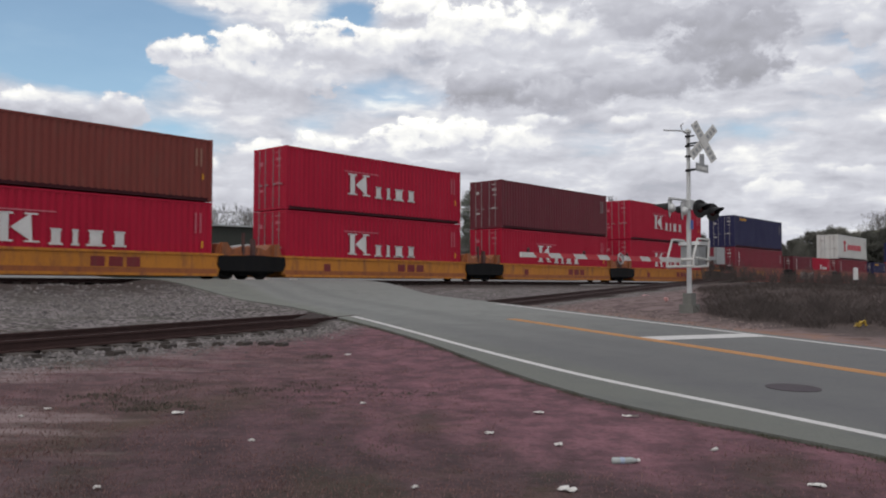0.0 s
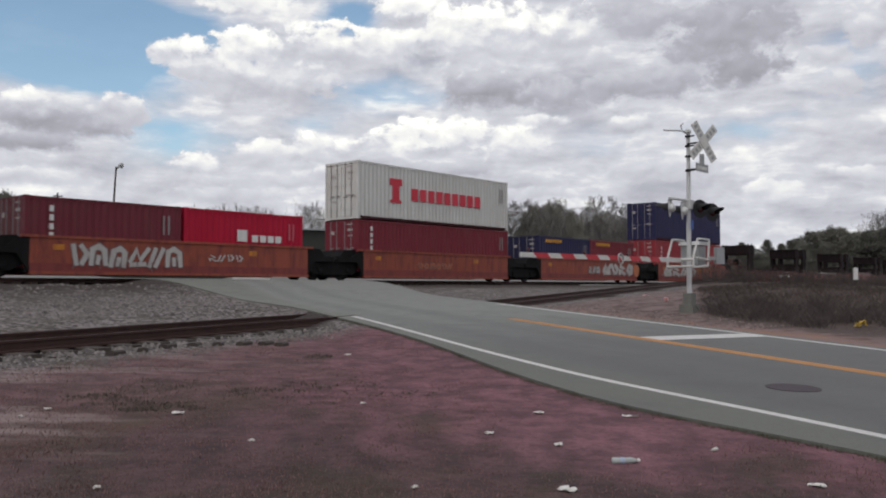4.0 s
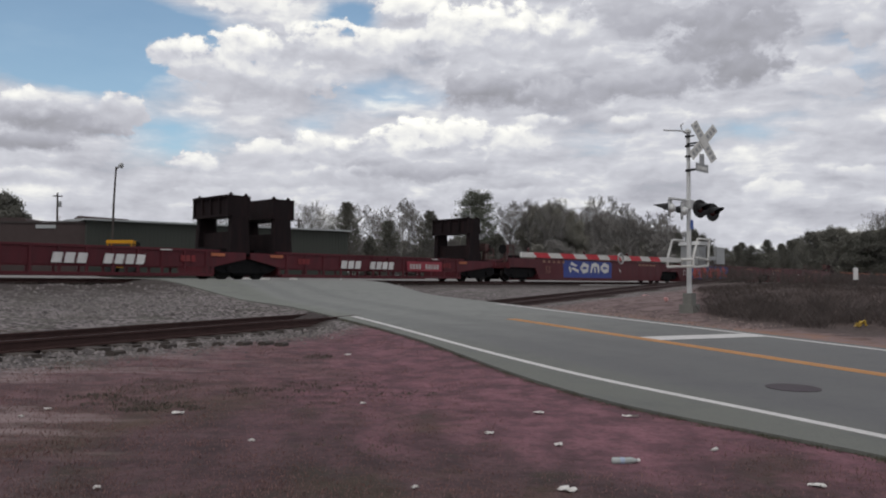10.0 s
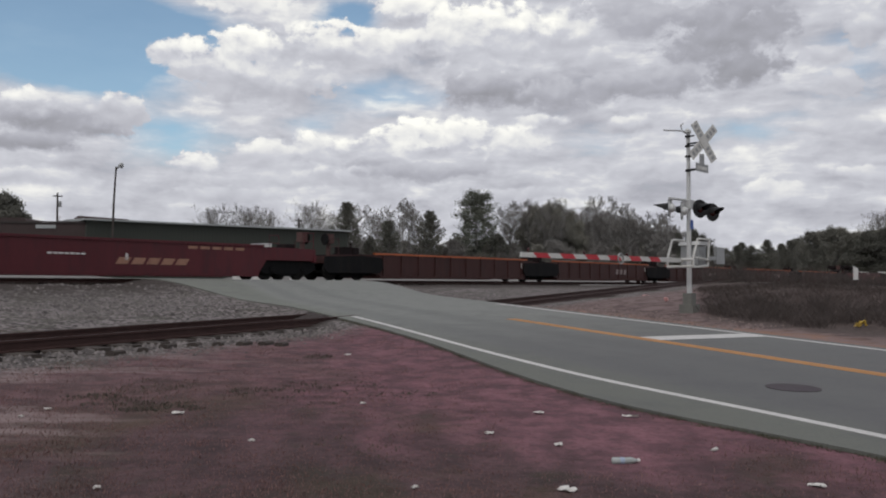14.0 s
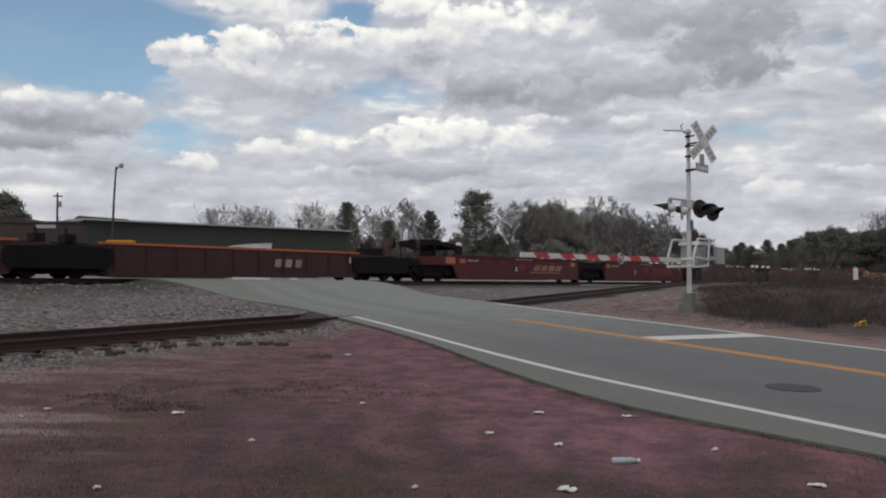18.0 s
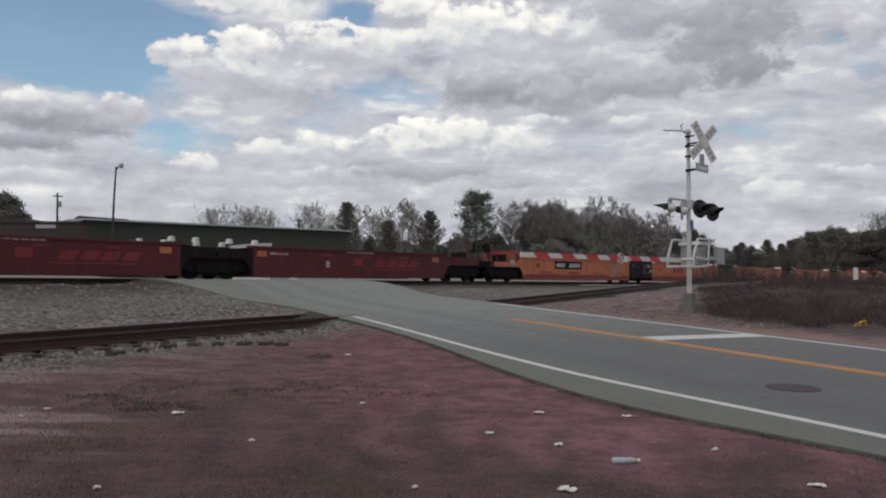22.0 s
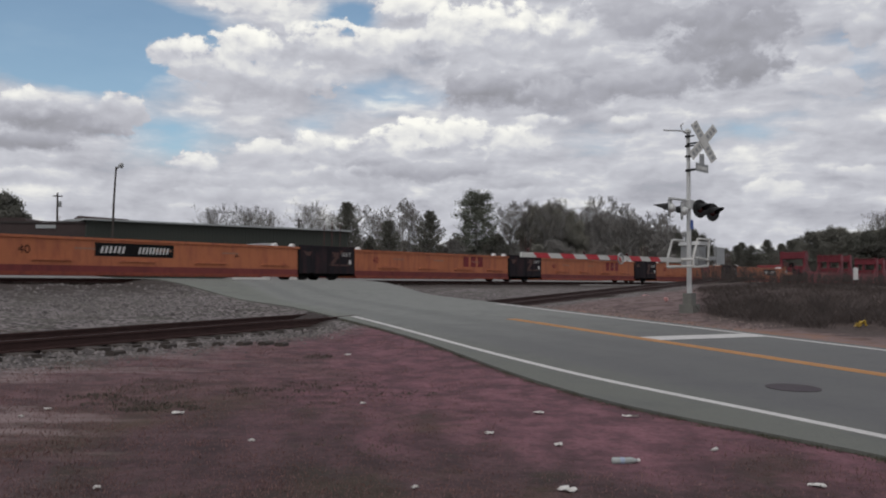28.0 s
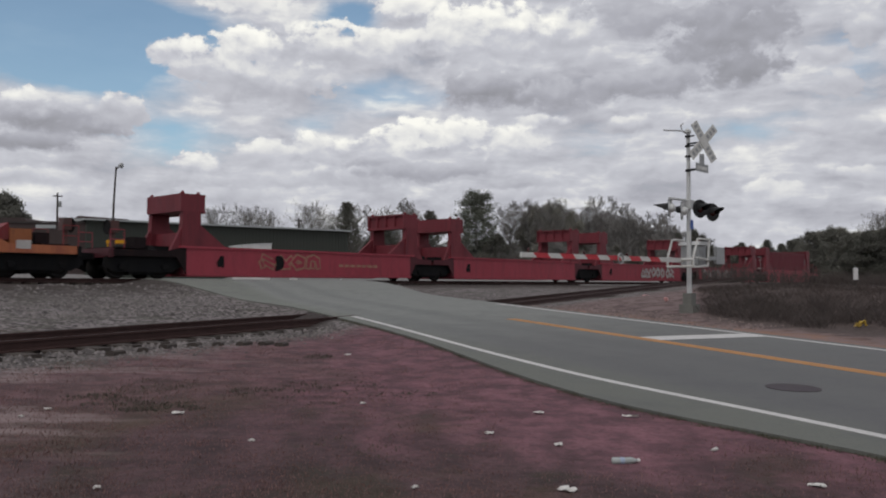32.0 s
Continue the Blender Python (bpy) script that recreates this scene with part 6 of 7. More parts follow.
def build_lamp_pole():
    x, y, z = far_place(-0.402, 68.0, 2.4)
    lp = thing("lamp_pole", pose(x, y, z), "tall thin grey lamp pole with one lamp", "street lamp")
    part("pole", Shape().tube((0, 0, 0), (0.1, 0, 6.0), 0.11, 0.09).tube((0.1, 0, 6.0), (0.25, 0, 9.0), 0.09, 0.07), M_POLE, lp)
    part("bracket", Shape().tube((0.25, 0, 8.75), (0.6, 0, 9.15), 0.05), M_POLE, lp)
    part("lamp_head", Shape().lathe((0.65, 0, 9.1), (0.5, 0, 1), [(-0.2, 0.2), (0.0, 0.22), (0.2, 0.12), (0.25, 0.02)], 12), M_SIGNGREY, lp)


def utility_pole(k, depth, top, arms):
    x, y, z = far_place(k, depth, 2.4)
    up = thing("utility_pole", pose(x, y, z, 0, 0, 20), "weathered wooden utility pole with crossarm", "utility pole", "utility poles")
    part("pole", Shape().tube((0, 0, 0), (0, 0, top), 0.16, 0.11), M_POLE, up)
    for i in range(arms):
        part("crossarm", Shape().box(-0.6, 0.6, -0.06, 0.06, top - 0.5 - i * 0.7, top - 0.36 - i * 0.7), M_POLE, up)
    part("transformer", Shape().lathe((0.3, 0, top - 1.9), (0, 0, 1), [(0, 0.22), (0.75, 0.22), (0.8, 0.1)], 12), M_SIGNGREY, up)


build_lamp_pole()
utility_pole(-0.469, 110, 11.6, 1)
utility_pole(-0.175, 125, 9.5, 2)
utility_pole(0.4425, 150, 9.0, 1)


def build_machine():
    x, y, z = far_place(-0.389, 57.0, 2.35)
    m = thing("forklift", pose(x, y, z, 0, 0, 10), "yellow forklift parked in front of the shed", "forklift")
    part("body", Shape().prism([(-1.0, 0.45), (0.9, 0.45), (0.9, 1.1), (0.2, 1.25), (-1.0, 1.3)], -0.6, 0.6), M_MACHINE, m)
    cab = part("cab_roof", Shape().box(-0.95, 0.8, -0.62, 0.62, 2.1, 2.32), M_MACHINE, m)
    posts = Shape()
    for px in (-0.85, 0.7):
        for py in (-0.55, 0.55):
            posts.tube((px, py, 1.1), (px, py, 2.1), 0.05, n=6)
    part("cab_post", posts, M_MACHINE, cab)
    part("mast", Shape().box(0.95, 1.1, -0.45, -0.35, 0.1, 2.2).box(0.95, 1.1, 0.35, 0.45, 0.1, 2.2), M_BLACK, m)
    for px in (-0.65, 0.6):
        for py in (-0.62, 0.62):
            part("tyre", Shape().lathe((px, py - 0.12, 0.38), (0, 1, 0), [(0, 0.3), (0.04, 0.38), (0.2, 0.38), (0.24, 0.3)], 16), M_RUBBER, m)


def build_trailer():
    x, y, z = far_place(-0.2335, 52.0, 2.28)
    t = thing("box_trailer", pose(x, y, z, 0, 0, 38), "white box trailer parked by the shed", "trailer")
    part("box", Shape().prism([(-1.0, 0.45), (1.0, 0.45), (1.0, 1.88), (-0.3, 1.8), (-1.0, 1.7)], -0.9, 0.9), M_WHITE, t)
    part("roof_edge", Shape().prism([(-1.04, 1.7), (-0.3, 1.8), (1.04, 1.88), (1.04, 1.94), (-0.3, 1.86), (-1.04, 1.76)], -0.94, 0.94), M_GALV, t)
    part("drawbar", Shape().box(1.0, 1.9, -0.1, 0.1, 0.35, 0.5), M_BLACK, t)
    for py in (-0.96, 0.96):
        part("tyre", Shape().lathe((-0.2, py - 0.1, 0.36), (0, 1, 0), [(0, 0.28), (0.03, 0.36), (0.17, 0.36), (0.2, 0.28)], 16), M_RUBBER, t)
    part("bumper", Shape().box(-1.06, -1.0, -0.9, 0.9, 0.1, 0.45), M_WHITE, t)


build_machine()
build_trailer()

# pale slab and post beyond the crossing
for k_, wide_, high_ in ((-0.2325, 0.98, 0.49), (-0.181, 0.2, 0.36)):
    x_, y_ = k_ * 44.0, 44.0
    z_ = ground_z(x_, y_)
    solid("barrier_block", Shape().prism([(-wide_ - 0.06, -0.06), (wide_ + 0.06, -0.06), (wide_ + 0.06, 0.1), (wide_, 0.16), (wide_ - 0.03, high_), (-wide_ + 0.03, high_), (-wide_, 0.16), (-wide_ - 0.06, 0.1)], -0.2, 0.2), M_WHITE, "white painted concrete barrier block beyond the line", "concrete block", "barrier blocks", at=pose(x_, y_, z_, 0, 0, 13))
x_, y_ = far_place(-0.1235, 44.0, 0)[:2]
pst = thing("marker_post", pose(x_, y_, ground_z(x_, y_)), "short white marker post beside the road", "marker post", "marker posts")
part("post", Shape().tube((0, 0, -0.1), (0, 0, 0.42), 0.03, n=8), M_WHITE, pst)
part("cap", Shape().lathe((0, 0, 0.42), (0, 0, 1), [(0, 0.035), (0.04, 0.03), (0.06, 0.01)], 8), M_WHITE, pst)
x_, y_ = 12.0, 24.0
pst = thing("marker_post", pose(x_, y_, ground_z(x_, y_)), "white plastic cable marker post in the weeds", "marker post", "marker posts")
part("post", Shape().prism([(-0.06, 0.3), (0.06, 0.3), (0.06, 0.62), (0.04, 0.65), (-0.04, 0.65), (-0.06, 0.62)], -0.03, 0.03), M_WHITE, pst)
part("stake", Shape().box(-0.03, 0.03, -0.02, 0.02, -0.2, 0.3), M_POLE, pst)

# ---- trees ----
M_BARK = surface("bark", (0.25, 0.24, 0.23), (0.16, 0.152, 0.145), rough=0.95, scale=1.5, spread=0.3)
M_TWIG = surface("twigs", (0.255, 0.243, 0.228), (0.17, 0.16, 0.15), rough=0.95, scale=0.4, amount=0.6, bump=0, spread=0.4)
M_NEEDLE = surface("dark_foliage", (0.16, 0.158, 0.132), (0.105, 0.104, 0.088), rough=0.9, scale=0.5, amount=0.8, bump=0, spread=0.5)
M_BUD = surface("budding_twigs", (0.34, 0.33, 0.285), (0.24, 0.23, 0.20), rough=0.95, scale=0.4, amount=0.6, bump=0, spread=0.3)
M_PINE = surface("pine_foliage", (0.17, 0.18, 0.14), (0.11, 0.12, 0.095), rough=0.9, scale=0.5, amount=0.8, bump=0, spread=0.3)


def bare_tree(seed, h, reach, low):
    """A leafless tree of height h: a trunk, limbs from the height low up, and a crown of thin twigs; reach: the crown's half width."""
    rng = random.Random(seed)
    wood, twigs = Shape(), Shape()
    stems = []
    for s in range(2 if reach > 0.3 * h else 1):
        p, lean = Vector((0, 0, 0)), Vector((rng.uniform(-0.1, 0.1), rng.uniform(-0.1, 0.1), 1.0))
        line_ = [p]
        for k in range(8):
            lean += Vector((rng.uniform(-0.12, 0.12), rng.uniform(-0.12, 0.12), 0))
            p = p + lean.normalized() * (h * 0.115)
            line_.append(p)
        for k in range(8):
            wood.tube(line_[k], line_[k + 1], h * 0.0135 * (1 - k / 8.6), h * 0.0135 * (1 - (k + 1) / 8.6), n=6)
        stems.append(line_)

    def branch(p, d, length, r, depth):
        d = d.normalized()
        q = p + d * length * 0.5
        d2 = (d + Vector((rng.uniform(-0.25, 0.25), rng.uniform(-0.25, 0.25), 0.22))).normalized()
        e = q + d2 * length * 0.5
        (wood if depth == 0 else twigs).tube(p, q, r, r * 0.75, n=4 if depth == 0 else 3)
        (wood if depth == 0 else twigs).tube(q, e, r * 0.75, r * 0.45, n=4 if depth == 0 else 3)
        if depth == 3:
            return
        for _ in range((6, 5, 3)[depth]):
            u = rng.uniform(0.25, 1.0)
            at = p.lerp(q, u * 2) if u < 0.5 else q.lerp(e, u * 2 - 1)
            side = Vector((rng.gauss(0, 1), rng.gauss(0, 1), rng.gauss(0.25, 0.6))).normalized()
            branch(at, d * 0.9 + side * 0.8, length * rng.uniform(0.34, 0.55), max(0.015, r * 0.45), depth + 1)

    n = 24
    for line_ in stems:
        for i in range(n):
            u = low + (0.99 - low) * i / (n - 1)
            k = min(7, int(u * 8))
            at = line_[k].lerp(line_[k + 1], u * 8 - k)
            a = rng.uniform(0, 6.283)
            v = (u - low) / (1 - low)
            length = reach * (0.35 + 0.75 * math.sin(math.pi * min(1.0, 0.18 + 0.82 * v))) * rng.uniform(0.65, 1.05)
            branch(at, Vector((math.cos(a), math.sin(a), rng.uniform(0.45, 1.0) + 0.5 * v)), length, h * 0.0055 * (1 - 0.6 * u), 0)
    top = max(p[2] for p in twigs.v)
    for sh in (wood, twigs):
        sh.v = [(p[0], p[1], p[2] * h / top) for p in sh.v]
    t = thing("bare_tree", Matrix(), "leafless grey-brown tree with fine twigs", "tree", "trees behind the line")
    part("trunk", wood, M_BARK, t)
    part("crown", twigs, M_TWIG, t)
    return t


def leafy_tree(seed, h, w, kind, n, name, label, material, bare=0.12):
    """An evergreen: a trunk with limbs, and a crown of many small clumps with gaps."""
    rng = random.Random(seed)
    wood, crown = Shape(), Shape()
    wood.tube((0, 0, 0), (0.1, 0, h * 0.55), h * 0.018, h * 0.012, n=7).tube((0.1, 0, h * 0.55), (0, 0, h * 0.96), h * 0.012, 0.03, n=5)
    lobes = []
    for i in range(300 if kind == "oval" else 110):
        u = bare + (0.98 - bare) * rng.random() ** 0.85
        if kind == "cone":
            reach = w * 0.5 * (1.0 - u) ** 0.9 * rng.uniform(0.7, 1.1) + 0.15
        elif kind == "oval":
            reach = w * 0.5 * min(1.0, 0.62 + u) * math.sqrt(max(0.03, 1.0 - max(0.0, (u - 0.42) / 0.58) ** 2.4)) * rng.uniform(0.6, 1.05)
        else:
            reach = w * 0.5 * math.sqrt(max(0.05, 1.0 - (2 * (u - 0.45)) ** 2)) * rng.uniform(0.5, 1.0)
        a = rng.uniform(0, 6.283)
        far_ = math.sqrt(rng.random())
        lobes.append((reach * math.cos(a) * 0.85 * far_, reach * math.sin(a) * 0.85 * far_, h * u, max(0.4, w * rng.uniform(0.05, 0.12))))
        if i % 3 == 0:
            wood.tube((0, 0, h * u * 0.92), (lobes[-1][0], lobes[-1][1], h * u), 0.05, 0.02, n=4)
    for i in range(n):
        lx, ly, lz, lr = lobes[rng.randrange(len(lobes))]
        d = Vector((rng.gauss(0, 1), rng.gauss(0, 1), rng.gauss(0, 0.7))).normalized() * lr * rng.uniform(0.3, 1.05)
        c = Vector((lx, ly, lz)) + d
        if kind == "brush":
            up = (Vector((rng.gauss(0, 0.5), rng.gauss(0, 0.5), 1.0)) + d.normalized() * 0.6).normalized() * rng.uniform(0.3, 0.8)
            side = Vector((rng.gauss(0, 1), rng.gauss(0, 1), 0)).normalized() * 0.022
            crown.add([c - side, c + side, c + up], [(0, 1, 2)])
            continue
        s = rng.uniform(0.06, 0.15)
        u, v = Vector((rng.gauss(0, 1), rng.gauss(0, 1), rng.gauss(0, 1))).normalized(), Vector((rng.gauss(0, 1), rng.gauss(0, 1), rng.gauss(0, 1))).normalized()
        crown.add([c + u * s, c + v * s * 0.8, c - u * s * 0.9, c - v * s * 0.7], [(0, 1, 2, 3)])
    t = thing(name, Matrix(), label, "tree", "trees behind the line")
    part("trunk", wood, M_BARK, t)
    part("crown", crown, material, t)
    return t


def conifer(seed, h, w, boughs, per, low, rise, name, label, material):
    """A conifer: a straight trunk, boughs all round it, and needle sprays along every bough."""
    rng = random.Random(seed)
    wood, crown = Shape(), Shape()
    wood.tube((0, 0, 0), (0, 0, h * 0.5), h * 0.016, h * 0.011, n=7).tube((0, 0, h * 0.5), (0, 0, h * 0.97), h * 0.011, 0.03, n=5)
    for i in range(boughs):
        u = low + (0.98 - low) * i / boughs
        v = (u - low) / (1 - low)
        length = w * 0.5 * (0.82 + 0.35 * v if v < 0.25 else 1.0 - ((v - 0.2) / 0.8) ** (3.4 if name == "pine" else 2.3)) * rng.uniform(0.62, 1.08) + 0.3
        a = i * 2.4 + rng.uniform(-0.5, 0.5)
        d = Vector((math.cos(a), math.sin(a), rise * rng.uniform(0.5, 1.2) + 0.4 * v)).normalized()
        p = Vector((0, 0, h * u - d.z * length * 0.35))
        wood.tube(p, p + d * length, 0.05, 0.02, n=4)
        for _ in range(per):
            f = rng.uniform(0.12, 1.05)
            c = p + d * length * f + Vector((rng.gauss(0, 1), rng.gauss(0, 1), rng.gauss(0, 0.6))) * (0.10 + 0.16 * length * (1.1 - f) * 0.5)
            out = (d + Vector((rng.gauss(0, 0.7), rng.gauss(0, 0.7), rng.gauss(0.2, 0.5)))).normalized() * rng.uniform(0.18, 0.42)
            side = Vector((rng.gauss(0, 1), rng.gauss(0, 1), rng.gauss(0, 1))).normalized() * rng.uniform(0.035, 0.07)
            crown.add([c - side, c + side, c + out], [(0, 1, 2)])
    t = thing(name, Matrix(), label, "tree", "trees behind the line")
    part("trunk", wood, M_BARK, t)
    part("crown", crown, material, t)
    return t


def plant(ob, k, depth, scale, rng, wide=1.0):
    """A copy at a bearing and depth, turned and scaled."""
    x, y, z = far_place(k, depth, 0)
    z = ground_z(x, y) - 0.1
    c = copy_thing(ob, pose(x, y, z, 0, 0, rng.uniform(0, 360)))
    c.scale = (scale * wide, scale * wide, scale)
    return c


def build_trees():
    rng = random.Random(77)
    tall = [bare_tree(s, 12.0, wd, lo) for s, wd, lo in ((1, 2.0, 0.34), (2, 2.4, 0.26), (4, 1.7, 0.3))]
    wide = bare_tree(3, 12.0, 5.0, 0.16)
    cedar = conifer(5, 10.0, 6.4, 110, 130, 0.05, 0.5, "cedar", "dark green evergreen cedar", M_NEEDLE)
    bush = leafy_tree(6, 8.0, 8.0, "round", 21000, "evergreen_tree", "dense dark evergreen tree", M_NEEDLE, 0.03)
    pine = leafy_tree(17, 15.0, 9.6, "oval", 24000, "pine", "tall green pine with a broad crown", M_PINE, 0.1)
    brush = leafy_tree(8, 9.0, 7.0, "brush", 11000, "leafless_thicket_tree", "dense leafless brown-grey brushy tree", M_TWIG, 0.02)
    olive = leafy_tree(9, 9.0, 6.0, "brush", 15000, "budding_thicket_tree", "dense olive-brown thicket tree in bud", M_BUD, 0.02)
    # behind the shed: wide crowns and a few thin ones
    for k, d, h, wd in ((-0.272, 132, 12.6, 0.85), (-0.246, 138, 13.2, 0.95), (-0.222, 134, 12.4, 0.8), (-0.158, 134, 13.4, 0.8), (-0.148, 142, 13.0, 0.7), (-0.075, 150, 13.6, 0.8)):
        plant(wide, k, d, h / 12.0, rng, wd)
    for k, d, h, i, wd in ((-0.098, 138, 13.2, 1, 1.0), (-0.088, 140, 13.0, 0, 1.1), (-0.052, 135, 13.6, 1, 1.1), (-0.042, 138, 14.0, 0, 1.1), (-0.03, 140, 13.6, 1, 1.2), (-0.018, 150, 13.2, 2, 1.1), (-0.06, 145, 13.2, 2, 1.2),
                           (0.072, 136, 13.2, 1, 1.2), (0.083, 138, 13.6, 0, 1.1), (0.09, 140, 12.8, 2, 1.2)):
        plant(tall[i], k, d, h / 12.0, rng, wd)
    # the wood: close-set thin trunks with fine crowns, falling away at one end
    for i in range(62):
        k = 0.10 + i * 0.0030 + rng.uniform(-0.003, 0.003)
        h = rng.uniform(12.8, 14.4) * (1.0 - 0.16 * smooth(0.2, 0.285, k))
        plant(tall[i % 3], k, rng.uniform(134, 170), h / 12.0, rng, rng.uniform(0.9, 1.2))
    for i in range(26):
        k = 0.16 + i * 0.0048 + rng.uniform(-0.003, 0.003)
        plant(brush, k, rng.uniform(150, 172), rng.uniform(9.6, 11.6) * (1.0 - 0.14 * smooth(0.2, 0.285, k)) / 9.0, rng, 0.95)
    for k, h in ((0.1, 11.2), (0.114, 12.4), (0.127, 12.8), (0.141, 12.6), (0.155, 11.6), (0.166, 10.0)):
        plant(olive, k, 140, h / 9.0, rng, 0.78)
    plant(tall[0], -0.468, 150, 1.0, rng, 0.5)
    plant(tall[1], -0.535, 120, 1.05, rng, 0.8)
    plant(tall[1], 0.475, 160, 1.0, rng, 0.9)
    plant(wide, 0.535, 165, 1.3, rng, 0.9)
    plant(tall[1], -0.41, 160, 0.8, rng, 0.5)
    plant(pine, 0.0405, 132, 0.965, rng, 1.14)
    for k, d, h, ob, hh, wd in ((-0.117, 128, 12.2, cedar, 10.0, 0.8), (-0.066, 128, 9.3, cedar, 10.0, 0.9), (-0.016, 126, 10.6, cedar, 10.0, 0.95), (-0.088, 131, 7.0, bush, 8.0, 0.6),
                                (-0.53, 80, 8.2, bush, 8.0, 0.8), (-0.516, 78, 6.6, bush, 8.0, 0.7), (-0.535, 84, 7.0, bush, 8.0, 0.9), (0.302, 132, 8.7, bush, 8.0, 0.62), (0.284, 136, 8.0, bush, 8.0, 0.6), (0.018, 132, 7.0, olive, 9.0, 0.9), (0.066, 130, 7.4, bush, 8.0, 0.8)):
        plant(ob, k, d, h / hh, rng, wd)
    # low dark trees towards the far curve of the wood, and a thicket at its near end
    for i in range(14):
        k = 0.315 + i * 0.0098 + rng.uniform(-0.003, 0.003)
        plant(cedar if i % 3 else bush, k, rng.uniform(135, 165), rng.uniform(5.6, 8.2) / (10.0 if i % 3 else 8.0), rng, 0.9)
    for k, d, h, wd in ((0.447, 150, 9.6, 0.8), (0.47, 155, 10.6, 0.9), (0.493, 160, 10.2, 0.9), (0.516, 155, 10.4, 0.9), (0.54, 150, 10.8, 0.9), (0.432, 165, 8.0, 0.8), (0.565, 150, 12.5, 1.0), (0.46, 165, 9.0, 1.0), (0.505, 170, 10.6, 1.0), (0.53, 168, 11.0, 1.0)):
        plant(bush, k, d, h / 8.0, rng, wd)
        plant(olive, k + 0.011, d + 6, h * 1.02 / 9.0, rng, 1.2)
    for i in range(16):
        plant(bush, 0.30 + i * 0.0105 + rng.uniform(-0.003, 0.003), rng.uniform(150, 165), rng.uniform(4.4, 5.6) / 8.0, rng, 1.3)
    # undergrowth at the foot of the wood
    for i in range(30):
        plant(brush if i % 3 else olive, -0.135 + i * 0.0145 + rng.uniform(-0.005, 0.005), rng.uniform(146, 158), rng.uniform(6.2, 8.0) / 9.0, rng, 1.25)
    for i in range(26):
        plant((brush, bush, olive, brush)[i % 4], -0.10 + i * 0.0155 + rng.uniform(-0.004, 0.004), rng.uniform(126, 134), rng.uniform(3.4, 5.4) / 8.0, rng, 1.5)
    for ob in (*tall, wide, cedar, bush, pine, brush, olive):
        for o in (*ob.children_recursive, ob):
            bpy.data.objects.remove(o)


build_trees()


# ---- undergrowth behind the line, weeds and grass ----
def tufts(name, places, rng, height, spread, per, material, label, category, width=0.012):
    sh = Shape()
    for x, y, s in places:
        z = ground_z(x, y)
        for _ in range(per):
            a, r = rng.uniform(0, 6.283), rng.uniform(0, spread)
            bx, by = x + r * math.cos(a), y + r * math.sin(a)
            h = height * s * rng.uniform(0.35, 1.0)
            lean = rng.uniform(0.1, 1.1) * h
            b = rng.uniform(0, 6.283)
            tx, ty = bx + lean * math.cos(b), by + lean * math.sin(b)
            wx, wy = width * math.sin(b + 1.3), width * math.cos(b + 1.3)
            sh.add([(bx - wx, by - wy, z - 0.01), (bx + wx, by + wy, z - 0.01), ((bx + tx) / 2 + wx * 0.7, (by + ty) / 2 + wy * 0.7, z + h * 0.6), (tx, ty, z + h)], [(0, 1, 2, 3)])
    return solid(name, sh, material, label, category, kind="stuff")


M_WEED = surface("dead_weeds", (0.112, 0.086, 0.078), (0.066, 0.052, 0.046), rough=0.95, scale=0.8, amount=0.9, bump=0, island=0.7)
M_GRASS = surface("dry_grass", (0.27, 0.152, 0.145), (0.155, 0.098, 0.088), rough=0.95, scale=0.7, amount=0.9, bump=0, island=0.7)
M_GREENGRASS = surface("green_grass", (0.12, 0.112, 0.075), (0.075, 0.07, 0.048), rough=0.95, scale=0.7, amount=0.8, bump=0, island=0.7)

M_DARKGREEN = surface("dark_green_weeds", (0.095, 0.092, 0.066), (0.066, 0.062, 0.048), rough=0.95, scale=0.7, amount=0.8, bump=0, island=0.6)


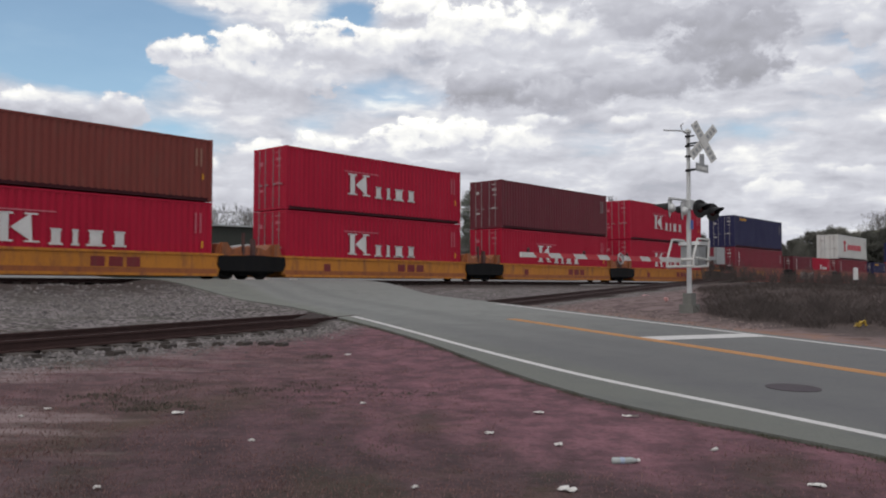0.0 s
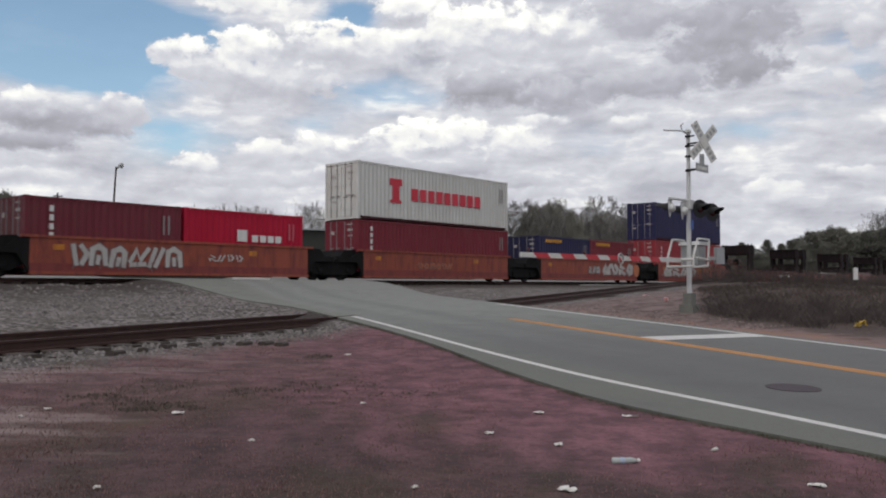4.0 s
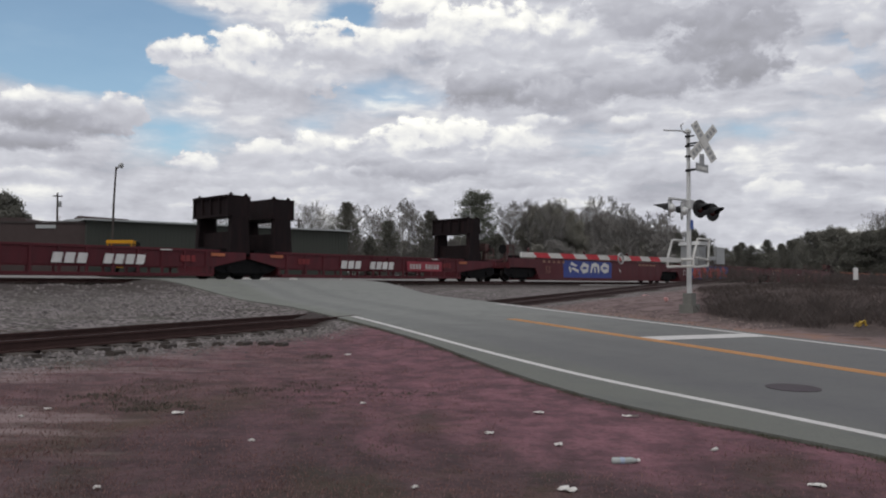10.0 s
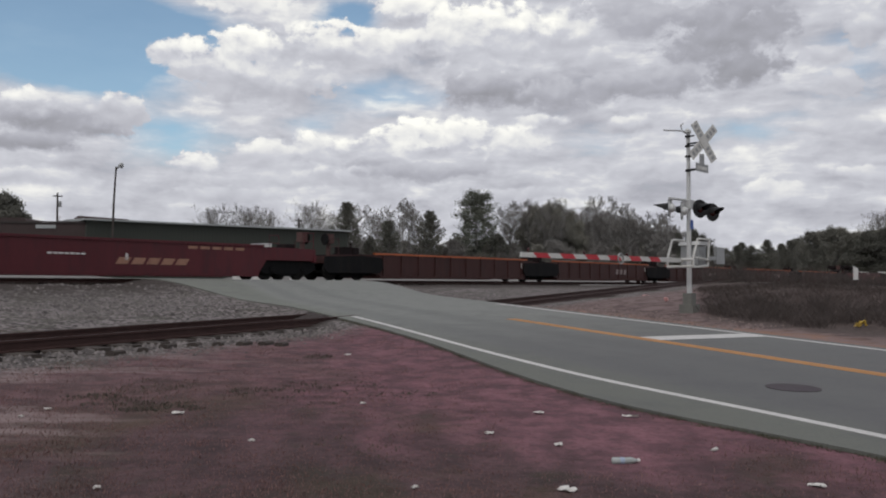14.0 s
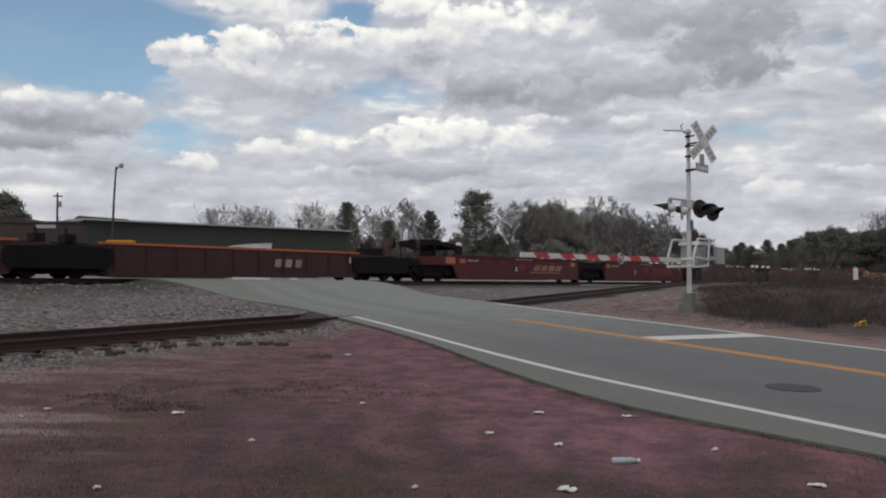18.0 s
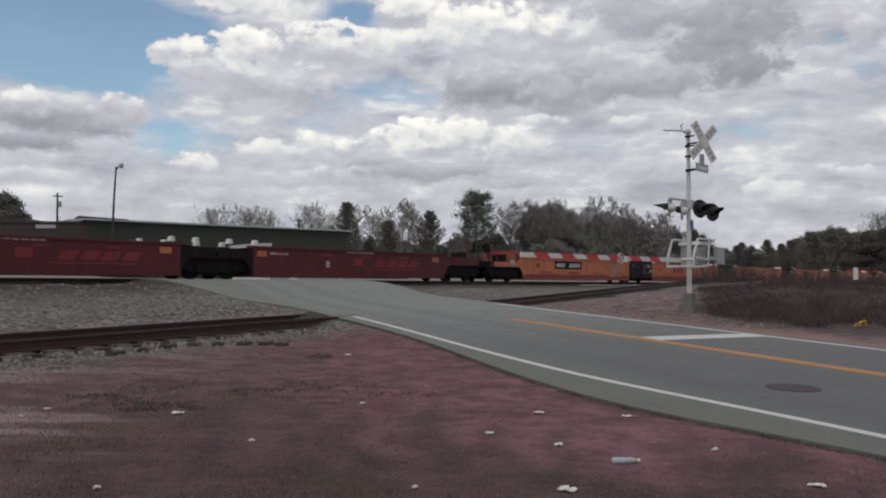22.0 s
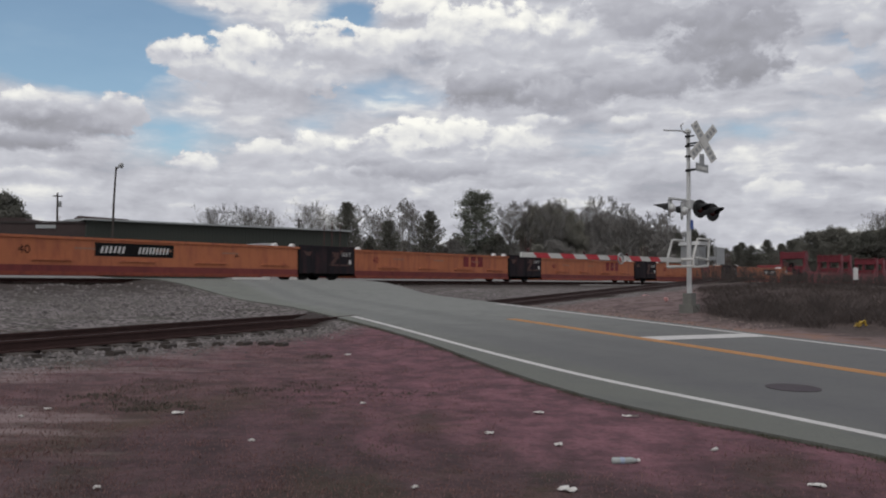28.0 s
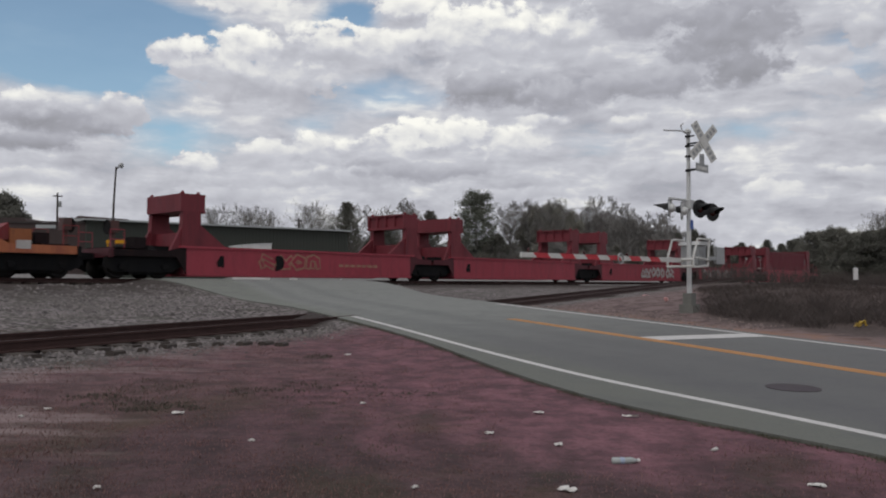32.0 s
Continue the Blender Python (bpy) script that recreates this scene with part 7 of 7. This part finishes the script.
def build_plants():
    rng = random.Random(5)
    pl = []
    while len(pl) < 3600:
        a, l = rng.uniform(7.0, 30.0), rng.uniform(14.2, 30.0)
        x, y = on_road(a, l)
        k, w = spur_kq(x, y)
        if abs(w) < 2.6 or main_sq(x, y)[1] > -6 or (abs(x - 6.52) < 0.5 and abs(y - 22) < 0.5):
            continue
        if l < 15.4 + 1.2 * noise.noise((a * 0.4, l * 0.4, 1.0)) or x < 0.312 * y:
            continue
        pl.append((x, y, rng.uniform(0.5, 1.2) * (0.6 + 0.5 * smooth(15, 18, l))))
    # the weeds are trodden down round the yellow bag
    pl = [p for p in pl if math.hypot(p[0] - 8.8, (p[1] - 17.4) * 0.6) > 0.6]
    low = []
    while len(low) < 650:
        a, l = rng.uniform(6.0, 17.5), rng.uniform(14.4, 17.6)
        x, y = on_road(a, l)
        if x < 0.316 * y or l < 14.9 + 0.6 * noise.noise((a * 0.5, l * 0.5, 1.0)):
            continue
        low.append((x, y, rng.uniform(0.4, 1.1)))
    low = [p for p in low if math.hypot(p[0] - 8.8, (p[1] - 17.4) * 0.6) > 0.6]
    tufts("bank_brush", low, rng, 0.42, 0.3, 12, M_CANE, "dark dead brush at the foot of the bank", "brush", 0.006)
    tufts("weeds", pl, rng, 0.2, 0.36, 14, M_WEED, "dead brown weeds on the bank", "weeds", 0.006)
    pl = []
    while len(pl) < 8500:
        x, y = rng.uniform(-11, 6), 4.2 + 12.0 * rng.random() ** 1.7
        a, l = road_al(x, y)
        if l > road_edges(a)[0] - 0.3 or abs(spur_kq(x, y)[1]) < 2.2:
            continue
        dens = 0.5 + 0.9 * noise.noise((x * 0.5, y * 0.5, 3.0)) + (0.35 if x < 0.5 else -0.15)
        if rng.random() > dens:
            continue
        pl.append((x, y, rng.uniform(0.4, 1.2)))
    tufts("grass", pl, rng, 0.026, 0.2, 8, M_GRASS, "short dry brown grass", "grass", 0.005)
    pl = [(p[0], p[1], p[2]) for p in pl if noise.noise((p[0] * 0.8, p[1] * 0.8, 9.0)) > 0.28 and road_al(p[0], p[1])[1] < 2.4]
    tufts("green_grass", pl, rng, 0.028, 0.16, 7, M_GREENGRASS, "thin patches of dull green grass", "grass", 0.006)

    # low green clumps in the clay
    pl = []
    for cx, cy, rx, ry, n in ((-2.65, 7.75, 0.42, 0.3, 70), (-1.85, 8.6, 0.5, 0.3, 40), (-3.3, 8.0, 0.45, 0.3, 35), (-1.8, 11.7, 0.25, 0.3, 30), (-1.2, 9.2, 0.6, 0.3, 30), (-0.55, 8.7, 0.5, 0.25, 20)):
        for _ in range(n):
            a, r = rng.uniform(0, 6.283), math.sqrt(rng.random())
            pl.append((cx + rx * r * math.cos(a), cy + ry * r * math.sin(a), rng.uniform(0.5, 1.1)))
    tufts("weed_clumps", pl, rng, 0.04, 0.09, 9, M_DARKGREEN, "low dark green weed clumps in the clay", "weeds", 0.007)

    pl = []
    while len(pl) < 1700:
        s, q = rng.uniform(-24, 6), -3.2 - abs(rng.gauss(0.0, 1.5))
        x, y = on_main(s, q)
        if noise.noise((x * 0.6, y * 0.6, 7.0)) > 0.02:
            pl.append((x, y, rng.uniform(0.5, 1.1)))
    pl = [p for p in pl if not (road_edges(road_al(p[0], p[1])[0])[0] - 0.8 < road_al(p[0], p[1])[1] < road_edges(road_al(p[0], p[1])[0])[1] + 0.8)]
    tufts("ballast_weeds", pl, rng, 0.13, 0.3, 12, M_DARKGREEN, "dull green weeds in the ballast", "weeds", 0.012)
    # ragged dark fringe along the pavement
    pl = []
    for i in range(700):
        a = rng.uniform(2.5, 17.5)
        e0 = road_edges(a)[0]
        x, y = on_road(a, e0 - abs(rng.gauss(0.0, 0.05)) + 0.02)
        pl.append((x, y, rng.uniform(0.3, 1.0) * (0.5 + 0.8 * abs(noise.noise((a * 0.9, 0.0, 5.0))))))
    tufts("verge_grass", pl, rng, 0.055, 0.07, 9, M_GREENGRASS, "ragged dull grass along the edge of the asphalt", "grass", 0.005)
    # leafless saplings and canes between the bank and the line
    sh = Shape()
    count = 0
    while count < 1000:
        s, q = rng.uniform(8, 140), rng.uniform(-6.0, -3.4)
        x, y = on_main(s, q)
        k = x / y
        if y < 20 or not (0.29 < k < 0.62) or rng.random() > smooth(0.26, 0.33, k) * (0.55 + 0.7 * noise.noise((s * 0.25, 0.0, 2.0))):
            continue
        z = ground_z(x, y)
        h = rng.uniform(0.9, 2.1) * (0.75 + 0.4 * noise.noise((s * 0.15, 3.0, 2.0)))
        p = Vector((x, y, z - 0.1))
        lean = Vector((rng.uniform(-0.2, 0.2), rng.uniform(-0.2, 0.2), 1.0)).normalized()
        sh.tube(p, p + lean * h, 0.014, 0.006, n=3)
        for _ in range(9):
            at = p + lean * h * rng.uniform(0.2, 1.0)
            d = (lean + Vector((rng.gauss(0, 0.5), rng.gauss(0, 0.5), 0.1))).normalized()
            sh.tube(at, at + d * rng.uniform(0.3, 0.8), 0.008, 0.004, n=3)
        count += 1
    solid("leafless_brush", sh, M_CANE, "dark leafless brush along the line", "brush", kind="stuff")


M_CANE = surface("dead_canes", (0.105, 0.084, 0.078), (0.066, 0.053, 0.048), rough=0.95, scale=0.8, amount=0.8, bump=0, island=0.5)
build_plants()


def build_stones():
    rng = random.Random(8)
    sh = Shape()
    count = 0
    while count < 5600:
        s, q = rng.uniform(-30, 26), rng.uniform(-13.5, -1.9)
        x, y = on_main(s, q)
        a, l = road_al(x, y)
        e0, e1 = road_edges(a)
        k, w = spur_kq(x, y)
        if e0 - 0.2 < l < e1 + 0.2 or y < 9 or w < -3.2 or (abs(abs(w) - 0.75) < 0.1):
            continue
        if l > 16 and w < 1.5:
            continue
        if noise.noise((x * 0.9, y * 0.9, 2.0)) > 0.12 - 0.25 * smooth(-6.5, -3.5, q):
            continue
        z, r = ground_z(x, y), rng.uniform(0.03, 0.06) * (1.7 if rng.random() < 0.2 else 1.0)
        pts = [(rng.uniform(0.7, 1.2) * cx, rng.uniform(0.7, 1.2) * cy, rng.uniform(0.5, 0.9) * cz) for cx, cy, cz in ((1, 0, 0), (0, 1, 0), (-1, 0, 0), (0, -1, 0), (0, 0, 1))]
        t = rng.uniform(0, 6.28)
        c, sn = math.cos(t), math.sin(t)
        sh.add([(x + r * (c * p[0] - sn * p[1]), y + r * (sn * p[0] + c * p[1]), z + r * p[2]) for p in pts], [(0, 1, 4), (1, 2, 4), (2, 3, 4), (3, 0, 4)])
        count += 1
    solid("ballast_stones", sh, M_STONE, "loose grey ballast stones", "stones", kind="stuff")
    sh = Shape()
    for _ in range(1500):
        a, l = rng.uniform(13.0, 27.0), 12.25 + 2.4 * rng.random() ** 1.3
        x, y = on_road(a, l)
        if abs(spur_kq(x, y)[1]) < 1.0 or main_sq(x, y)[1] > -6:
            continue
        z, r = ground_z(x, y), rng.uniform(0.015, 0.05)
        t = rng.uniform(0, 6.28)
        c, sn = math.cos(t), math.sin(t)
        pts = [(rng.uniform(0.7, 1.3) * cx, rng.uniform(0.7, 1.3) * cy, rng.uniform(0.4, 0.9) * cz) for cx, cy, cz in ((1, 0, 0), (0, 1, 0), (-1, 0, 0), (0, -1, 0), (0, 0, 1))]
        sh.add([(x + r * (c * p[0] - sn * p[1]), y + r * (sn * p[0] + c * p[1]), z + r * p[2]) for p in pts], [(0, 1, 4), (1, 2, 4), (2, 3, 4), (3, 0, 4)])
    solid("rubble", sh, M_RUBBLE, "pinkish rubble and clods beside the road", "stones", kind="stuff")


def build_tie_stones():
    """Pale stones heaped round the tie ends on the near side of the spur."""
    rng = random.Random(18)
    sh = Shape()
    c, s_ = math.cos(SPUR_DIR), math.sin(SPUR_DIR)
    for _ in range(2600):
        k, w = rng.uniform(-14.0, -1.2), -1.15 - abs(rng.gauss(0.0, 0.7))
        off = (k + 22.0) % 0.58
        if min(off, 0.58 - off) < 0.15 and w > -1.62:
            continue
        x, y = SPUR_AT[0] + c * k - s_ * w, SPUR_AT[1] + s_ * k + c * w
        a, l = road_al(x, y)
        if l > road_edges(a)[0] - 0.5:
            continue
        r = rng.uniform(0.03, 0.07) * (1.2 if w > -1.7 else 0.8)
        z = max(ground_z(x, y), spur_z(k) - 0.2 if w > -1.6 else -9.0) - 0.2 * r
        pts = [(rng.uniform(0.7, 1.2) * cx, rng.uniform(0.7, 1.2) * cy, rng.uniform(0.5, 1.0) * cz) for cx, cy, cz in ((1, 0, 0), (0, 1, 0), (-1, 0, 0), (0, -1, 0), (0, 0, 1))]
        t = rng.uniform(0, 6.28)
        ct, st = math.cos(t), math.sin(t)
        sh.add([(x + r * (ct * p[0] - st * p[1]), y + r * (st * p[0] + ct * p[1]), z + r * p[2]) for p in pts], [(0, 1, 4), (1, 2, 4), (2, 3, 4), (3, 0, 4)])
    # short dark blocks added for the shadow spots at the tie ends
    butt = mesh_of("tie_end", Shape().prism([(-0.08, -0.12), (0.08, -0.12), (0.075, 0.03), (0.04, 0.05), (-0.05, 0.045), (-0.075, 0.02)], -0.12, 0.12), M_TIE)
    spur = bpy.data.objects["spur_track"]
    for x, y in ((-4.4, 12.14), (-4.18, 12.6), (-3.9, 13.01), (-3.58, 13.19), (-3.19, 13.3), (-2.84, 13.3), (-2.56, 13.14), (-4.62, 11.7)):
        part("tie_end", butt, None, spur, at=pose(x, y, ground_z(x, y) + 0.015, 0, 0, rng.uniform(-25, 25)))
    solid("tie_stones", sh, M_STONE, "pale ballast stones heaped round the tie ends", "stones", kind="stuff")


M_STONE = surface("grey_stone", (0.215, 0.192, 0.186), (0.088, 0.078, 0.074), rough=0.95, scale=7.0, amount=0.9, fine=30.0, bump=0.2, island=1.0)
M_RUBBLE = surface("pink_rubble", (0.24, 0.185, 0.172), (0.14, 0.105, 0.098), rough=0.95, scale=7.0, amount=0.9, fine=30.0, bump=0.2, island=0.9)
build_stones()
build_tie_stones()

# ---- litter and the manhole ----
M_PAPER = surface("paper", (0.72, 0.70, 0.67), (0.5, 0.47, 0.44), rough=0.9, scale=9.0, amount=0.4, bump=0.1)
M_PLASTIC = surface("clear_plastic", (0.40, 0.43, 0.415), (0.25, 0.27, 0.26), rough=0.2, scale=9.0, amount=0.4)
M_IRON = surface("cast_iron", (0.062, 0.047, 0.056), (0.042, 0.034, 0.04), rough=0.85, metal=0.1, scale=8.0, amount=0.6)
M_PALEBLUE = surface("pale_blue_label", (0.35, 0.42, 0.55), rough=0.5, scale=9.0)
M_BAG = surface("yellow_plastic", (0.62, 0.42, 0.06), (0.45, 0.28, 0.05), rough=0.5, scale=9.0, amount=0.4)
M_PINKBIT = surface("faded_red_plastic", (0.62, 0.34, 0.33), rough=0.6, scale=8.0)


def scrap(x, y, w, d, turn, seed, material=None, label="crumpled scrap of white paper litter", up=0.03):
    """A crumpled sheet lying on the ground."""
    rng = random.Random(seed)
    n = 5
    top = [(-w / 2 + w * i / n + rng.uniform(-0.01, 0.01), -d / 2 + d * j / n + rng.uniform(-0.01, 0.01), rng.uniform(0.004, up)) for j in range(n + 1) for i in range(n + 1)]
    low = [(p[0], p[1], p[2] - 0.004) for p in top]
    q = [(j * (n + 1) + i, j * (n + 1) + i + 1, (j + 1) * (n + 1) + i + 1, (j + 1) * (n + 1) + i) for j in range(n) for i in range(n)]
    o = len(top)
    ob = solid("litter", Shape().add(top + low, q + [tuple(k + o for k in f[::-1]) for f in q]), material or M_PAPER, label, "litter", "litter on the ground", at=pose(x, y, ground_z(x, y) + 0.005, 0, 0, turn))
    return ob


for i_, (x_, y_, w_, d_, t_) in enumerate(((-2.35, 7.36, 0.14, 0.09, 10), (-3.54, 7.45, 0.06, 0.05, 40), (-2.06, 4.97, 0.04, 0.04, 0), (-1.38, 12.0, 0.1, 0.12, 30), (-0.77, 7.97, 0.05, 0.05, 15),
                                            (0.37, 6.76, 0.09, 0.05, -20), (0.87, 7.57, 0.11, 0.06, 5), (0.88, 6.35, 0.09, 0.06, 60), (0.76, 5.09, 0.13, 0.1, -30), (2.39, 5.34, 0.13, 0.07, -35),
                                            (1.7, 8.1, 0.18, 0.05, 12), (2.02, 6.19, 0.11, 0.04, 50), (-1.45, 6.32, 0.05, 0.03, 20), (-0.17, 5.05, 0.05, 0.04, 80), (1.66, 7.35, 0.18, 0.04, -8), (-3.6, 7.1, 0.05, 0.04, 0))):
    scrap(x_, y_, w_ * 0.78, d_ * 0.78, t_, i_, up=0.022)
scrap(8.92, 17.66, 0.22, 0.16, 20, 40, M_BAG, "crumpled yellow plastic bag in the weeds", 0.16)
scrap(6.95, 28.4, 0.42, 0.12, 55, 41, M_PINKBIT, "faded red plastic strip beside the spur", 0.05)
scrap(6.75, 25.0, 0.14, 0.12, 55, 42, M_PINKBIT, "faded red plastic scrap beside the mast", 0.14)
bt = thing("plastic_bottle", pose(1.29, 5.89, ground_z(1.29, 5.89) + 0.024, 0, 0, 4), "crushed clear plastic bottle with a blue label", "bottle")
part("bottle_body", Shape().lathe((-0.1, 0, 0), (1, 0, 0), [(0, 0.016), (0.008, 0.024), (0.05, 0.026), (0.06, 0.021), (0.11, 0.023), (0.13, 0.026), (0.16, 0.018), (0.18, 0.011), (0.185, 0.011)], 14), M_PLASTIC, bt, smooth=True)
part("bottle_label", Shape().lathe((-0.04, 0, 0), (1, 0, 0), [(0, 0.0245), (0.03, 0.0245)], 14), M_PALEBLUE, bt)
part("bottle_cap", Shape().lathe((0.085, 0, 0), (1, 0, 0), [(0, 0.014), (0.016, 0.014)], 12), M_WHITE, bt)
mh = thing("manhole_cover", pose(3.80, 9.01, road_z(6.63, 7.18) + 0.001, 1.95, 0.89, 0), "worn dark iron manhole cover in the asphalt", "manhole cover")
part("ring", Shape().lathe((0, 0, 0), (0, 0, 1), [(0.0, 0.285), (0.006, 0.285), (0.006, 0.255)], 32), M_IRON, mh)
part("lid", Shape().lathe((0, 0, 0), (0, 0, 1), [(0.0, 0.25), (0.005, 0.25), (0.007, 0.24), (0.007, 0.01)], 32), M_IRON, mh)


def motions():
    for ob, o, z in MOVING:
        walk(ob, [(t, train_pose(o, t, z)) for t in (0, 4, 8, 12, 16, 20, 24, 28, 32)])


motions()
